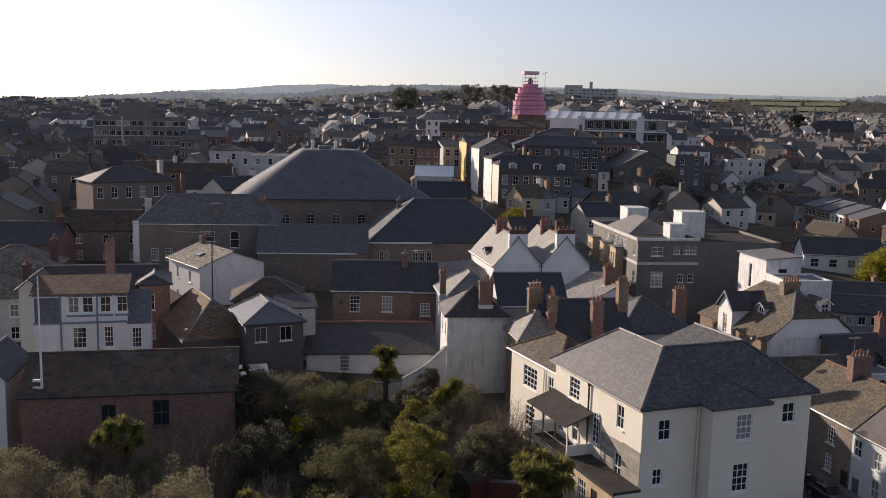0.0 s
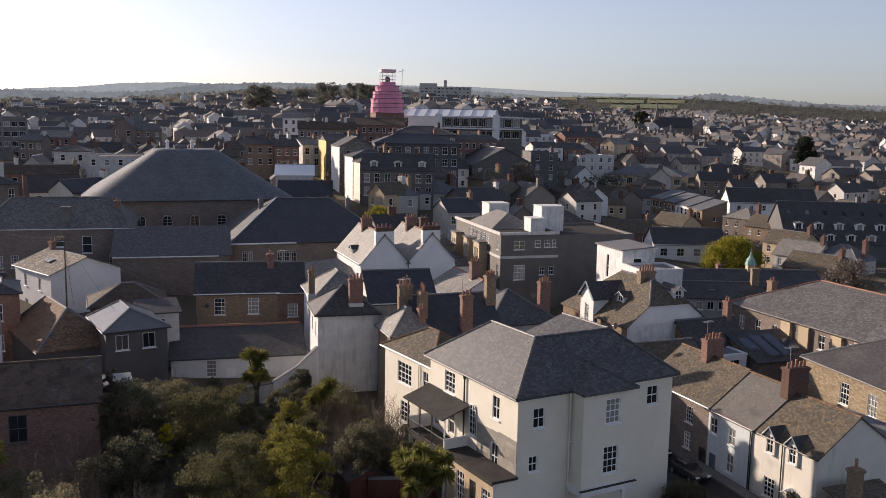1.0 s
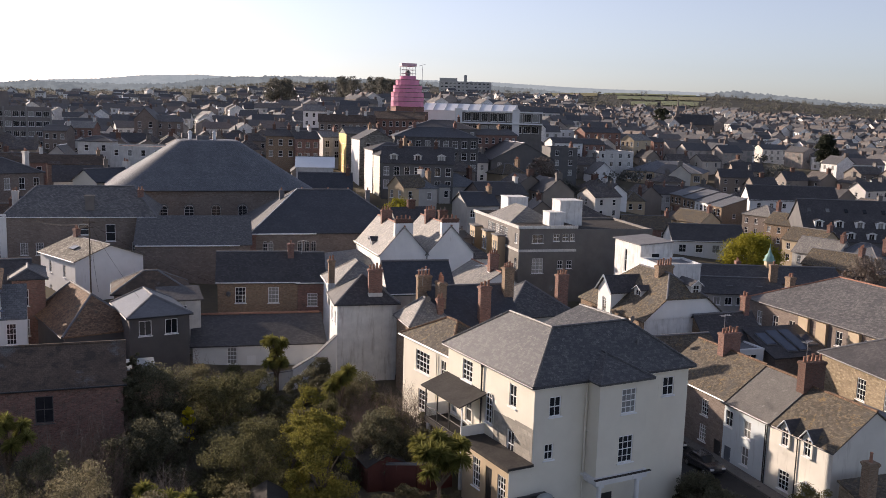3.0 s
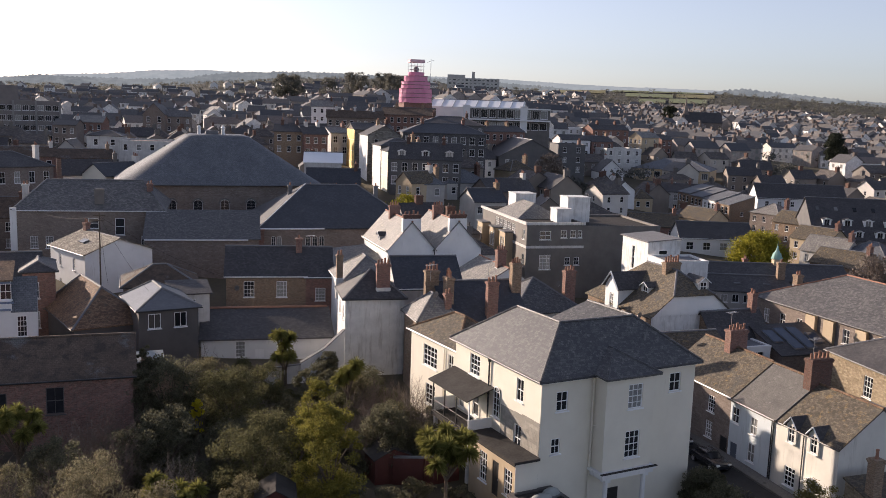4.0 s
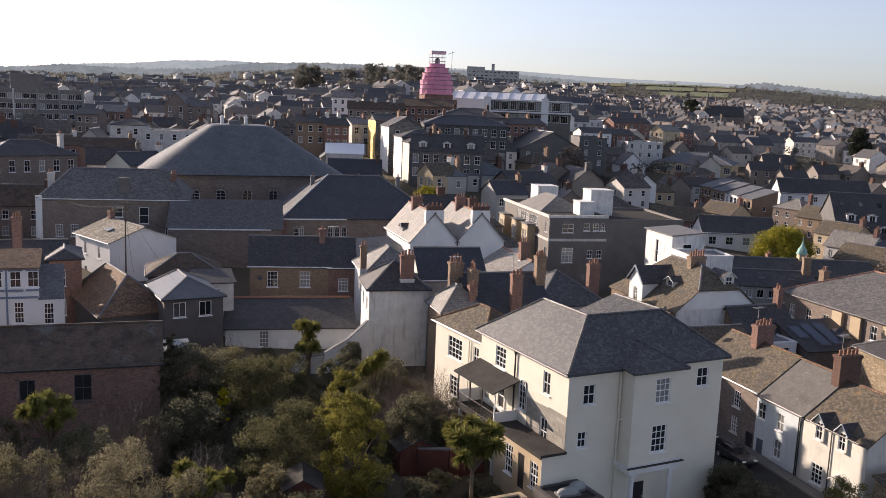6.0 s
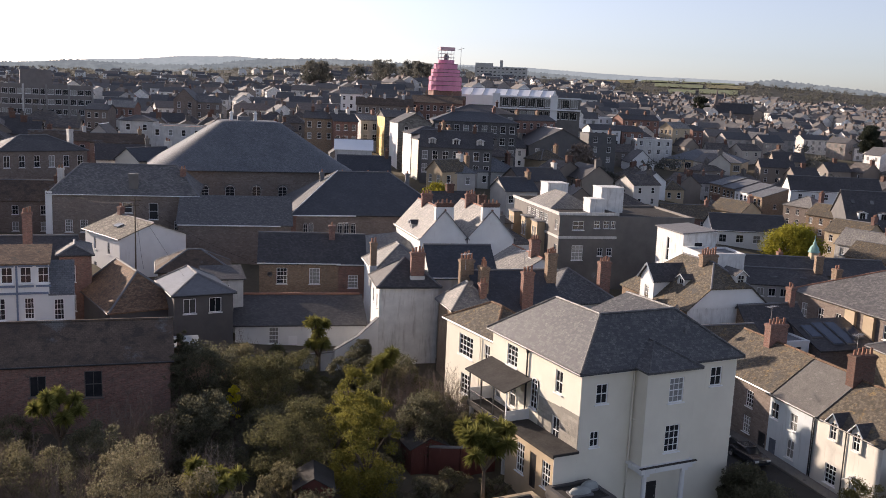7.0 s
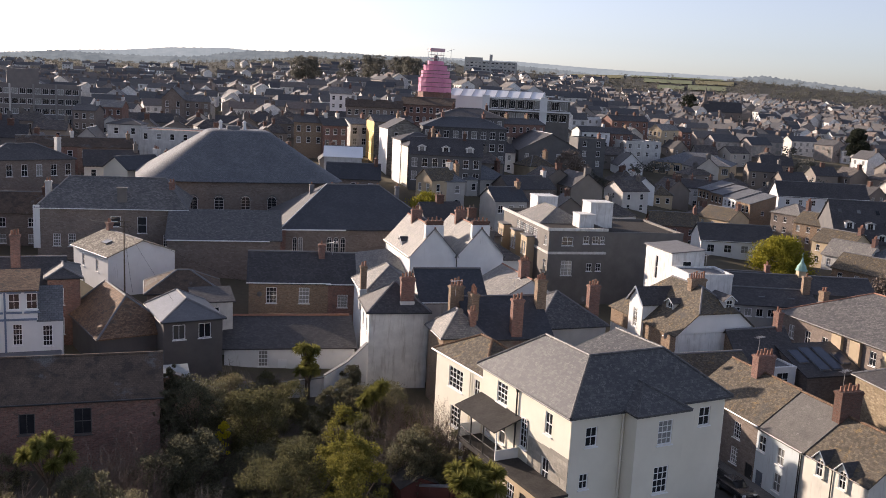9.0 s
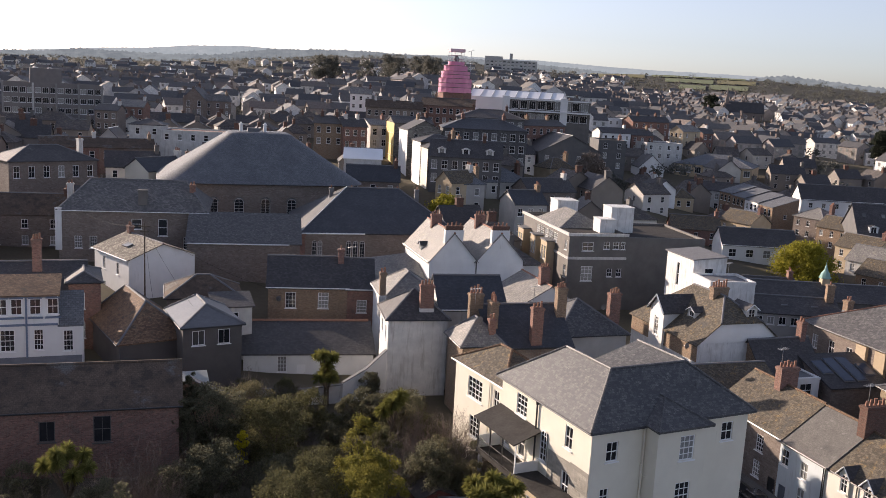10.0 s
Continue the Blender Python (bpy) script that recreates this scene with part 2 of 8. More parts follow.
SLATE_MOSS = coursed("mossy_slate", ((0.082, 0.060, 0.047), (0.118, 0.086, 0.065), (0.165, 0.12, 0.088)), (0.06, 0.048, 0.04), 0.30, 0.22, 0.008, 0.9, 0.012, (0.07, 0.055, 0.046), 0.54, 0.18, patch=(0.155, 0.145, 0.135))
LEAF_OLIVE2 = foliage("mixed_olive_leaves", (0.078, 0.072, 0.045), (0.147, 0.134, 0.079), (0.248, 0.222, 0.13))
TWIG_RED = mottled("reddish_twigs", [(0.3, (0.11, 0.082, 0.068)), (0.7, (0.24, 0.185, 0.15))], 2.0, 0.95)
ASHLAR = painted("weathered_ashlar", ((0.115, 0.106, 0.098), (0.16, 0.148, 0.136)), grime=(0.085, 0.08, 0.074))
SOOT = painted("sooty_render", ((0.075, 0.07, 0.068), (0.11, 0.10, 0.095)), grime=(0.05, 0.05, 0.05))
CABLE = material("cable_black", 0.9)[0]
CABLE.node_tree.nodes["Principled BSDF"].inputs["Base Color"].default_value = (0.015, 0.015, 0.015, 1)

SLATE_SMOOTH = coursed("smooth_slate", ((0.092, 0.094, 0.099), (0.115, 0.117, 0.122), (0.145, 0.146, 0.15)), (0.075, 0.075, 0.078), 0.32, 0.24, 0.008, 0.36, 0.006, sheen=0.9)
SLATE_RUST = coursed("rusty_lichened_slate", ((0.13, 0.085, 0.06), (0.20, 0.125, 0.08), (0.28, 0.18, 0.11)), (0.07, 0.05, 0.04), 0.28, 0.20, 0.010, 0.85, 0.03, (0.10, 0.09, 0.07), 0.60, 0.5)
SLATE_BLOTCH = coursed("blotched_pale_slate", ((0.15, 0.13, 0.105), (0.25, 0.22, 0.175), (0.36, 0.33, 0.27)), (0.09, 0.08, 0.07), 0.30, 0.22, 0.012, 0.8, 0.03, (0.14, 0.125, 0.10), 0.55, 0.6)
STACK_FAR = mottled("distant_brick", [(0.3, (0.12, 0.10, 0.09)), (0.7, (0.18, 0.15, 0.135))], 0.2, 0.9)

SLATE_GROUT = coursed("cement_washed_slate", ((0.115, 0.108, 0.10), (0.15, 0.142, 0.132), (0.19, 0.18, 0.165)), (0.115, 0.11, 0.104), 0.30, 0.22, 0.006, 0.85, 0.008, (0.25, 0.24, 0.225), 0.64, 0.12, stain_size=1.7)
GRANITE = mottled("grey_granite_block", [(0.3, (0.26, 0.245, 0.215)), (0.55, (0.34, 0.32, 0.28)), (0.75, (0.43, 0.405, 0.36))], 1.4, 0.9, 9.0, by_object=[(0.0, (0.82, 0.82, 0.82)), (1.0, (1.12, 1.1, 1.08))])
# The blue of mirrored sky is put into the pane colour.
SKY_GLASS = mottled("sloping_roof_glass", [(0.3, (0.045, 0.06, 0.09)), (0.7, (0.075, 0.092, 0.125))], 0.8, 0.05, 2.0, 0.05, 0.01)
STONE_GOLD = coursed("golden_granite", ((0.20, 0.155, 0.10), (0.28, 0.22, 0.145), (0.37, 0.30, 0.20)), (0.24, 0.20, 0.15), 0.40, 0.20, 0.02, 0.9, 0.03, (0.17, 0.13, 0.09), 0.64, 0.45)


# ---------------------------------------------------------------- mesh helpers
def boxed(bm, x0, y0, z0, x1, y1, z1):
    v = [bm.verts.new(p) for p in ((x0, y0, z0), (x1, y0, z0), (x1, y1, z0), (x0, y1, z0), (x0, y0, z1), (x1, y0, z1), (x1, y1, z1), (x0, y1, z1))]
    for f in ((0, 3, 2, 1), (4, 5, 6, 7), (0, 1, 5, 4), (1, 2, 6, 5), (2, 3, 7, 6), (3, 0, 4, 7)):
        bm.faces.new([v[i] for i in f])


def tube(bm, p, q, r0, r1, sides=8, cap=True):
    """A tapered round bar from p to q."""
    p, q = Vector(p), Vector(q)
    turn = (q - p).to_track_quat("Z", "Y").to_matrix()
    rings = []
    for at, r in ((p, r0), (q, r1)):
        rings.append([bm.verts.new(at + turn @ Vector((r * math.cos(a), r * math.sin(a), 0))) for a in (2 * math.pi * k / sides for k in range(sides))])
    for k in range(sides):
        bm.faces.new((rings[0][k], rings[0][(k + 1) % sides], rings[1][(k + 1) % sides], rings[1][k]))
    if cap:
        bm.faces.new(rings[1])
        bm.faces.new(rings[0][::-1])


def measure_out(bm):
    """Gives every face a measure in metres along its level line and up its slope."""
    layer = bm.loops.layers.uv.verify()
    bm.normal_update()
    for f in bm.faces:
        n = f.normal
        side = Vector((0, 0, 1)).cross(n)
        side = side.normalized() if side.length > 1e-3 else Vector((1, 0, 0))
        up = n.cross(side)
        for c in f.loops:
            c[layer].uv = (c.vert.co.dot(side), c.vert.co.dot(up))


def mesh_of(name, bm, mat):
    measure_out(bm)
    me = bpy.data.meshes.new(name)
    bm.to_mesh(me)
    bm.free()
    for m in mat if isinstance(mat, (list, tuple)) else [mat]:
        me.materials.append(m)
    return me


def part(name, bm, mat, parent, label=""):
    ob = new(name, mesh_of(name, bm, mat) if isinstance(bm, bmesh.types.BMesh) else bm)
    ob.parent = parent
    return tagged(ob, label)


def thing(name, label, category, m, group="", kind=""):
    ob = new(name)
    ob.empty_display_size = 0.2
    ob.matrix_world = m
    return tagged(ob, label, category, group, kind)


def solid(polys, thick):
    """Sheets that share edges, given a thickness downwards."""
    bm = bmesh.new()
    for p in polys:
        bm.faces.new([bm.verts.new(q) for q in p])
    bmesh.ops.remove_doubles(bm, verts=bm.verts, dist=0.01)
    bm.normal_update()
    for f in bm.faces:
        if f.normal.z < 0:
            f.normal_flip()
    top = list(bm.faces)
    low = {v: bm.verts.new(v.co - Vector((0, 0, thick))) for v in list(bm.verts)}
    for e in [e for e in bm.edges if len(e.link_faces) == 1]:
        a, b = e.verts
        bm.faces.new((a, b, low[b], low[a]))
    for f in top:
        bm.faces.new([low[v] for v in reversed(f.verts)])
    bmesh.ops.recalc_face_normals(bm, faces=bm.faces)
    return bm


# ---------------------------------------------------------------- the lie of the land
HEIGHTS = [(22, 60, 2.2), (6, 64, 4.2), (-5, 62, 4.8), (-28, 58, 6.0), (37, 74, 2.2), (42, 52, 1.6), (0, 0, 4.0), (62, 100, 1.8), (32, 138, 3.2), (0, 102, 3.6), (-36, 92, 6.2),
           (-46, 142, 8.0), (-20, 166, 8.0), (12, 138, 5.0), (76, 142, 0.0), (110, 228, -3.0), (132, 272, -4.0), (92, 292, 5.0), (15, 268, 15.5), (35, 350, 20.0),
           (62, 420, 26.0), (55, 560, 30.0), (-70, 300, 15.0), (-115, 320, 12.0), (-160, 520, 20.0), (160, 430, 12.0), (280, 460, 3.0), (15, 225, 13.0), (-65, 182, 10.5), (-60, 250, 13.0), (95, 318, 10.0), (60, 275, 10.5), (125, 379, 15.0), (125, 345, 8.0), (45, 365, 23.0), (35, 286, 17.0), (0, 266, 16.5)]
NEAR_HILLS = [(-40, 43), (-22, 42), (-12, 47), (-6, 58), (-2, 67), (2, 71), (7, 67), (12, 61), (18, 65), (24, 64), (29, 56), (34, 50), (60, 46)]


def ground(x, y):
    total = weight = 0.0
    for hx, hy, hz in HEIGHTS:
        w = 1.0 / ((x - hx) ** 2 + (y - hy) ** 2 + 60.0) ** 1.5
        total, weight = total + w * hz, weight + w
    z, r = total / weight, math.hypot(x, y)
    if r > 380 and y > 0:
        far = float(np.interp(math.degrees(math.atan2(x, y)), [a for a, _ in NEAR_HILLS], [h for _, h in NEAR_HILLS]))
        k = min(1.0, (r - 380) / 1000.0)
        z += (far - z) * (k * (0.55 + 0.45 * k))
        if r > 1500:
            z -= (r - 1500) * 0.03
    return z


def make_ground():
    rings = [0] + [8 * k for k in range(1, 30)] + [240 + 22 * k for k in range(1, 30)] + [900 + 60 * k for k in range(1, 14)] + [1900, 2300, 3000, 4200]
    turns = 120
    verts, faces = [(0, 0, ground(0, 0))], []
    for r in rings[1:]:
        for k in range(turns):
            a = 2 * math.pi * k / turns
            x, y = r * math.sin(a), r * math.cos(a)
            verts.append((x, y, ground(x, y)))
    for k in range(turns):
        faces.append((0, 1 + (k + 1) % turns, 1 + k))
    for i in range(len(rings) - 2):
        for k in range(turns):
            a, b = 1 + i * turns + k, 1 + i * turns + (k + 1) % turns
            faces.append((a, b, b + turns, a + turns))
    me = bpy.data.meshes.new("ground")
    me.from_pydata(verts, [], faces)
    me.materials.append(GROUND)
    me.shade_smooth()
    tagged(new("ground", me), "earth and grass under the town, rising to hills", "ground", kind="structure")


make_ground()


# ---------------------------------------------------------------- windows, doors, chimneys
CACHE = {}


def cached(key, make):
    if key not in CACHE:
        CACHE[key] = make()
    return CACHE[key]


def frame_mesh(w, h, nx, ny, bar=0.035, edge=0.07, deep=0.07, mat=None):
    """One connected frame with its glazing bars: the solid cells of a grid, given depth."""
    mat = mat or FRAME

    def make():
        def stops(a, b, n, mid):
            s = [(a, a + edge)]
            for k in range(1, n):
                t = bar * (1.7 if mid and 2 * k == n else 1.0)
                c = a + (b - a) * k / n
                s.append((c - t / 2, c + t / 2))
            s.append((b - edge, b))
            return [(v, i % 2 == 0) for i, v in enumerate(q for p in s for q in p)]
        xs, zs = stops(-w / 2, w / 2, nx, False), stops(0, h, ny, True)
        bm, seen = bmesh.new(), {}

        def at(x, z):
            if (x, z) not in seen:
                seen[x, z] = (bm.verts.new((x, -deep, z)), bm.verts.new((x, 0, z)))
            return seen[x, z]
        cells = {(i, j) for i in range(len(xs) - 1) for j in range(len(zs) - 1) if xs[i][1] or zs[j][1]}
        for i, j in cells:
            q = [at(xs[i][0], zs[j][0]), at(xs[i + 1][0], zs[j][0]), at(xs[i + 1][0], zs[j + 1][0]), at(xs[i][0], zs[j + 1][0])]
            bm.faces.new([v[0] for v in q])
            for k, near in enumerate(((i, j - 1), (i + 1, j), (i, j + 1), (i - 1, j))):
                if near not in cells:
                    a, b = q[k], q[(k + 1) % 4]
                    bm.faces.new((a[0], a[1], b[1], b[0]))
        return mesh_of("window_frame", bm, mat)
    return cached(("frame", w, h, nx, ny, bar, edge, mat.name), make)


def slab_mesh(name, x, y, z, mat):
    def make():
        bm = bmesh.new()
        boxed(bm, -x / 2, -y, 0, x / 2, 0, z)
        bmesh.ops.bevel(bm, geom=bm.edges, offset=min(x, y, z) * 0.12, segments=1, affect="EDGES")
        return mesh_of(name, bm, mat)
    return cached((name, x, y, z, mat.name), make)


def arch_mesh(w, h, mat=None):
    """A round-headed window frame with a mullion and a spoked head."""
    def make():
        bm = bmesh.new()
        r, e = w / 2, 0.08
        outer = [(-r, 0)] + [(-r * math.cos(a), h - r + r * math.sin(a)) for a in np.linspace(0, math.pi, 11)] + [(r, 0)]
        inner = [(-r + e, e)] + [(-(r - e) * math.cos(a), h - r + (r - e) * math.sin(a)) for a in np.linspace(0, math.pi, 11)] + [(r - e, e)]
        n = len(outer)
        rows = [[bm.verts.new((x, y, z)) for x, z in ring] for ring, y in ((outer, -0.08), (inner, -0.08), (inner, -0.01))]
        for a, b in ((0, 1), (1, 2)):
            for k in range(n):
                bm.faces.new((rows[a][k], rows[a][(k + 1) % n], rows[b][(k + 1) % n], rows[b][k]))
        boxed(bm, -0.025, -0.06, e, 0.025, -0.01, h - e)
        for k in range(1, 5):
            boxed(bm, -r + e, -0.055, (h - r) * k / 4 - 0.02, r - e, -0.012, (h - r) * k / 4 + 0.02)
        return mesh_of("window_frame", bm, mat)
    return cached(("arch", w, h, mat.name), make)


def add_window(house, side_matrix, u, z, w, h, style):
    """A window set back in its opening; z is the sill's height in the house's own measure."""
    m = side_matrix @ Matrix.Translation((u, 0.12, z))
    pane_mat = CURTAIN if style.endswith("+") else DARK_GLASS if style.endswith("-") else GLASS
    frame_mat = SOOT if "=" in style else FRAME
    style = style.rstrip("+-=")
    arch = style in ("arch", "stone_arch")
    nx, ny = {"sash": (3, 4), "sash2": (2, 2), "small": (2, 2), "case": (2, 1), "big": (4, 4), "arch": (2, 4), "stone_arch": (2, 4), "plain": (1, 2), "far": (1, 2), "shop": (3, 1)}[style]
    win = part("window", arch_mesh(w, h, OLD_RENDER if style == "stone_arch" else FRAME) if arch else frame_mesh(w, h, nx, ny, mat=frame_mat), None, house)
    win.matrix_local = m
    pane = part("pane", slab_mesh("pane", w - 0.04, 0.012, h - 0.04 - (w * 0.18 if arch else 0), pane_mat), None, win)
    pane.matrix_local = Matrix.Translation((0, 0.0, 0.02))
    if style != "far":
        sill = part("sill", slab_mesh("sill", w + 0.22, 0.24, 0.09, frame_mat), None, win)
        sill.matrix_local = Matrix.Translation((0, 0.0, -0.10))
    return win


def add_door(house, side_matrix, u, z, w, h, mat):
    m = side_matrix @ Matrix.Translation((u, 0.12, z))
    def make():
        bm = bmesh.new()
        boxed(bm, -w / 2, -0.06, 0, w / 2, 0, h)
        for px in (-w / 4, w / 4):
            for pz in (0.15, h * 0.5):
                boxed(bm, px - w * 0.17, -0.075, pz, px + w * 0.17, -0.06, pz + h * 0.35)
        return mesh_of("door", bm, mat)
    d = part("door", cached(("door", w, h, mat.name), make), None, house)
    d.matrix_local = m
    knob = part("handle", slab_mesh("handle", 0.06, 0.06, 0.12, METAL), None, d)
    knob.matrix_local = Matrix.Translation((w * 0.38, -0.06, h * 0.48))
    return d


def pot_mesh(h, r, mat):
    def make():
        bm = bmesh.new()
        tube(bm, (0, 0, 0), (0, 0, h * 0.12), r * 1.15, r * 1.12, 10)
        tube(bm, (0, 0, h * 0.12), (0, 0, h * 0.86), r, r * 0.82, 10, False)
        tube(bm, (0, 0, h * 0.86), (0, 0, h), r * 1.0, r * 0.95, 10, False)
        tube(bm, (0, 0, h * 0.9), (0, 0, h * 0.99), r * 0.7, r * 0.7, 10)
        return mesh_of("chimney_pot", bm, mat)
    return cached(("pot", h, r, mat.name), make)


def add_chimney(house, x, y, z, w, d, h, pots, mat, pot=POT, pot_h=0.55, base=None, base_h=0.0):
    """A stack with oversailing courses and pots; z is the level at which it leaves the roof."""
    def make():
        bm = bmesh.new()
        boxed(bm, -w / 2, -d / 2, -1.6, w / 2, d / 2, h - 0.34)
        boxed(bm, -w / 2 - 0.05, -d / 2 - 0.05, h - 0.34, w / 2 + 0.05, d / 2 + 0.05, h - 0.22)
        boxed(bm, -w / 2 - 0.10, -d / 2 - 0.10, h - 0.22, w / 2 + 0.10, d / 2 + 0.10, h - 0.08)
        boxed(bm, -w / 2 - 0.03, -d / 2 - 0.03, h - 0.08, w / 2 + 0.03, d / 2 + 0.03, h)
        return mesh_of("chimney", bm, mat)
    stack = part("chimney", cached(("stack", w, d, h, mat.name), make), None, house)
    stack.matrix_local = pose(x, y, z)
    if base:
        foot = part("chimney_base", slab_mesh("chimney_base", w + 0.16, d + 0.16, base_h + 1.6, base), None, stack)
        foot.matrix_local = pose(0, d / 2 + 0.08, -1.6)
    for k in range(pots):
        s = (k + 0.5) / pots - 0.5
        p = part("chimney_pot", pot_mesh(round(pot_h * (1.0 + 0.18 * ((k * 7) % 3 - 1)), 2), 0.13, pot), None, stack)
        p.matrix_local = pose(s * w if w >= d else 0, 0 if w >= d else s * d, h)
    return stack


# ---------------------------------------------------------------- buildings
def sides_of(w, d):
    """Each face's own frame: u to the right seen from outside, y into the house."""
    return {"f": (pose(0, 0, 0), w), "r": (pose(w, 0, 0, 0, 0, 90), d), "b": (pose(w, d, 0, 0, 0, 180), w), "l": (pose(0, d, 0, 0, 0, -90), d)}


def walls_mesh(w, d, h, holes, peaks=None, only=None, deep=0.16):
    """Four walls with real openings. holes: side to list of (u0, z0, u1, z1). peaks: side to the heights of gable points (u, z)."""
    bm = bmesh.new()
    for s, (m, length) in sides_of(w, d).items():
        if only and s not in only:
            continue
        cuts = holes.get(s, [])
        us = sorted({0, length, *(c for u0, _, u1, _ in cuts for c in (u0, u1))})
        zs = sorted({0, h, *(c for _, z0, _, z1 in cuts for c in (z0, z1))})
        def quad(*p):
            bm.faces.new([bm.verts.new(m @ Vector(q)) for q in p])
        for a, b in zip(us, us[1:]):
            for c, e in zip(zs, zs[1:]):
                if any(u0 < (a + b) / 2 < u1 and z0 < (c + e) / 2 < z1 for u0, z0, u1, z1 in cuts):
                    continue
                quad((a, 0, c), (b, 0, c), (b, 0, e), (a, 0, e))
        for u0, z0, u1, z1 in cuts:
            quad((u0, 0, z0), (u1, 0, z0), (u1, deep, z0), (u0, deep, z0))
            quad((u0, deep, z1), (u1, deep, z1), (u1, 0, z1), (u0, 0, z1))
            quad((u0, 0, z1), (u0, 0, z0), (u0, deep, z0), (u0, deep, z1))
            quad((u1, 0, z0), (u1, 0, z1), (u1, deep, z1), (u1, deep, z0))
            quad((u0, deep, z0), (u1, deep, z0), (u1, deep, z1), (u0, deep, z1))
        top = (peaks or {}).get(s)
        if top:
            quad((0, 0, h), (length, 0, h), *[(u, 0, z) for u, z in reversed(top)])
    bmesh.ops.remove_doubles(bm, verts=bm.verts, dist=0.003)
    return bm


def roof_polys(kind, w, d, h, rise, o, hip=None):
    if kind == "gx":
        m, e = d / 2, h - o * rise / (d / 2)
        return [[(-o, -o, e), (w + o, -o, e), (w + o, m, h + rise), (-o, m, h + rise)], [(-o, m, h + rise), (w + o, m, h + rise), (w + o, d + o, e), (-o, d + o, e)]]
    if kind == "gy":
        m, e = w / 2, h - o * rise / (w / 2)
        return [[(-o, -o, e), (m, -o, h + rise), (m, d + o, h + rise), (-o, d + o, e)], [(m, -o, h + rise), (w + o, -o, e), (w + o, d + o, e), (m, d + o, h + rise)]]
    if kind == "hip":
        i = hip if hip is not None else min(w, d) / 2
        i, i2 = i if isinstance(i, tuple) else (i, i)
        e = h - 0.1
        if w >= d:
            a, b = (i, d / 2, h + rise), (w - i2, d / 2, h + rise)
            return [[(-o, -o, e), (w + o, -o, e), b, a], [(w + o, d + o, e), (-o, d + o, e), a, b], [(-o, d + o, e), (-o, -o, e), a], [(w + o, -o, e), (w + o, d + o, e), b]]
        a, b = (w / 2, i, h + rise), (w / 2, d - i2, h + rise)
        return [[(-o, -o, e), (w + o, -o, e), a], [(w + o, d + o, e), (-o, d + o, e), b], [(-o, d + o, e), (-o, -o, e), a, b], [(w + o, -o, e), (w + o, d + o, e), b, a]]
    if kind == "back":   # rises to the back
        return [[(-o, -o, h - 0.1), (w + o, -o, h - 0.1), (w + o, d, h + rise), (-o, d, h + rise)]]
    if kind == "left":   # rises to the left
        return [[(0, -o, h + rise), (w + o, -o, h - 0.1), (w + o, d + o, h - 0.1), (0, d + o, h + rise)]]
    if kind == "right":
        return [[(-o, -o, h - 0.1), (w, -o, h + rise), (w, d + o, h + rise), (-o, d + o, h - 0.1)]]
    return [[(0, 0, h), (w, 0, h), (w, d, h), (0, d, h)]]


def ridge_lines(kind, w, d, h, rise, o, hip=None):
    if kind == "gx":
        return [((-o, d / 2, h + rise), (w + o, d / 2, h + rise))]
    if kind == "gy":
        return [((w / 2, -o, h + rise), (w / 2, d + o, h + rise))]
    if kind == "hip":
        i = hip if hip is not None else min(w, d) / 2
        i, i2 = i if isinstance(i, tuple) else (i, i)
        e = h - 0.1
        a, b = ((i, d / 2, h + rise), (w - i2, d / 2, h + rise)) if w >= d else ((w / 2, i, h + rise), (w / 2, d - i2, h + rise))
        ends = [((-o, -o, e), a), ((w + o, d + o, e), b)] + ([((-o, d + o, e), a), ((w + o, -o, e), b)] if w >= d else [((w + o, -o, e), a), ((-o, d + o, e), b)])
        return ends + ([(a, b)] if (Vector(a) - Vector(b)).length > 0.3 else [])
    return []


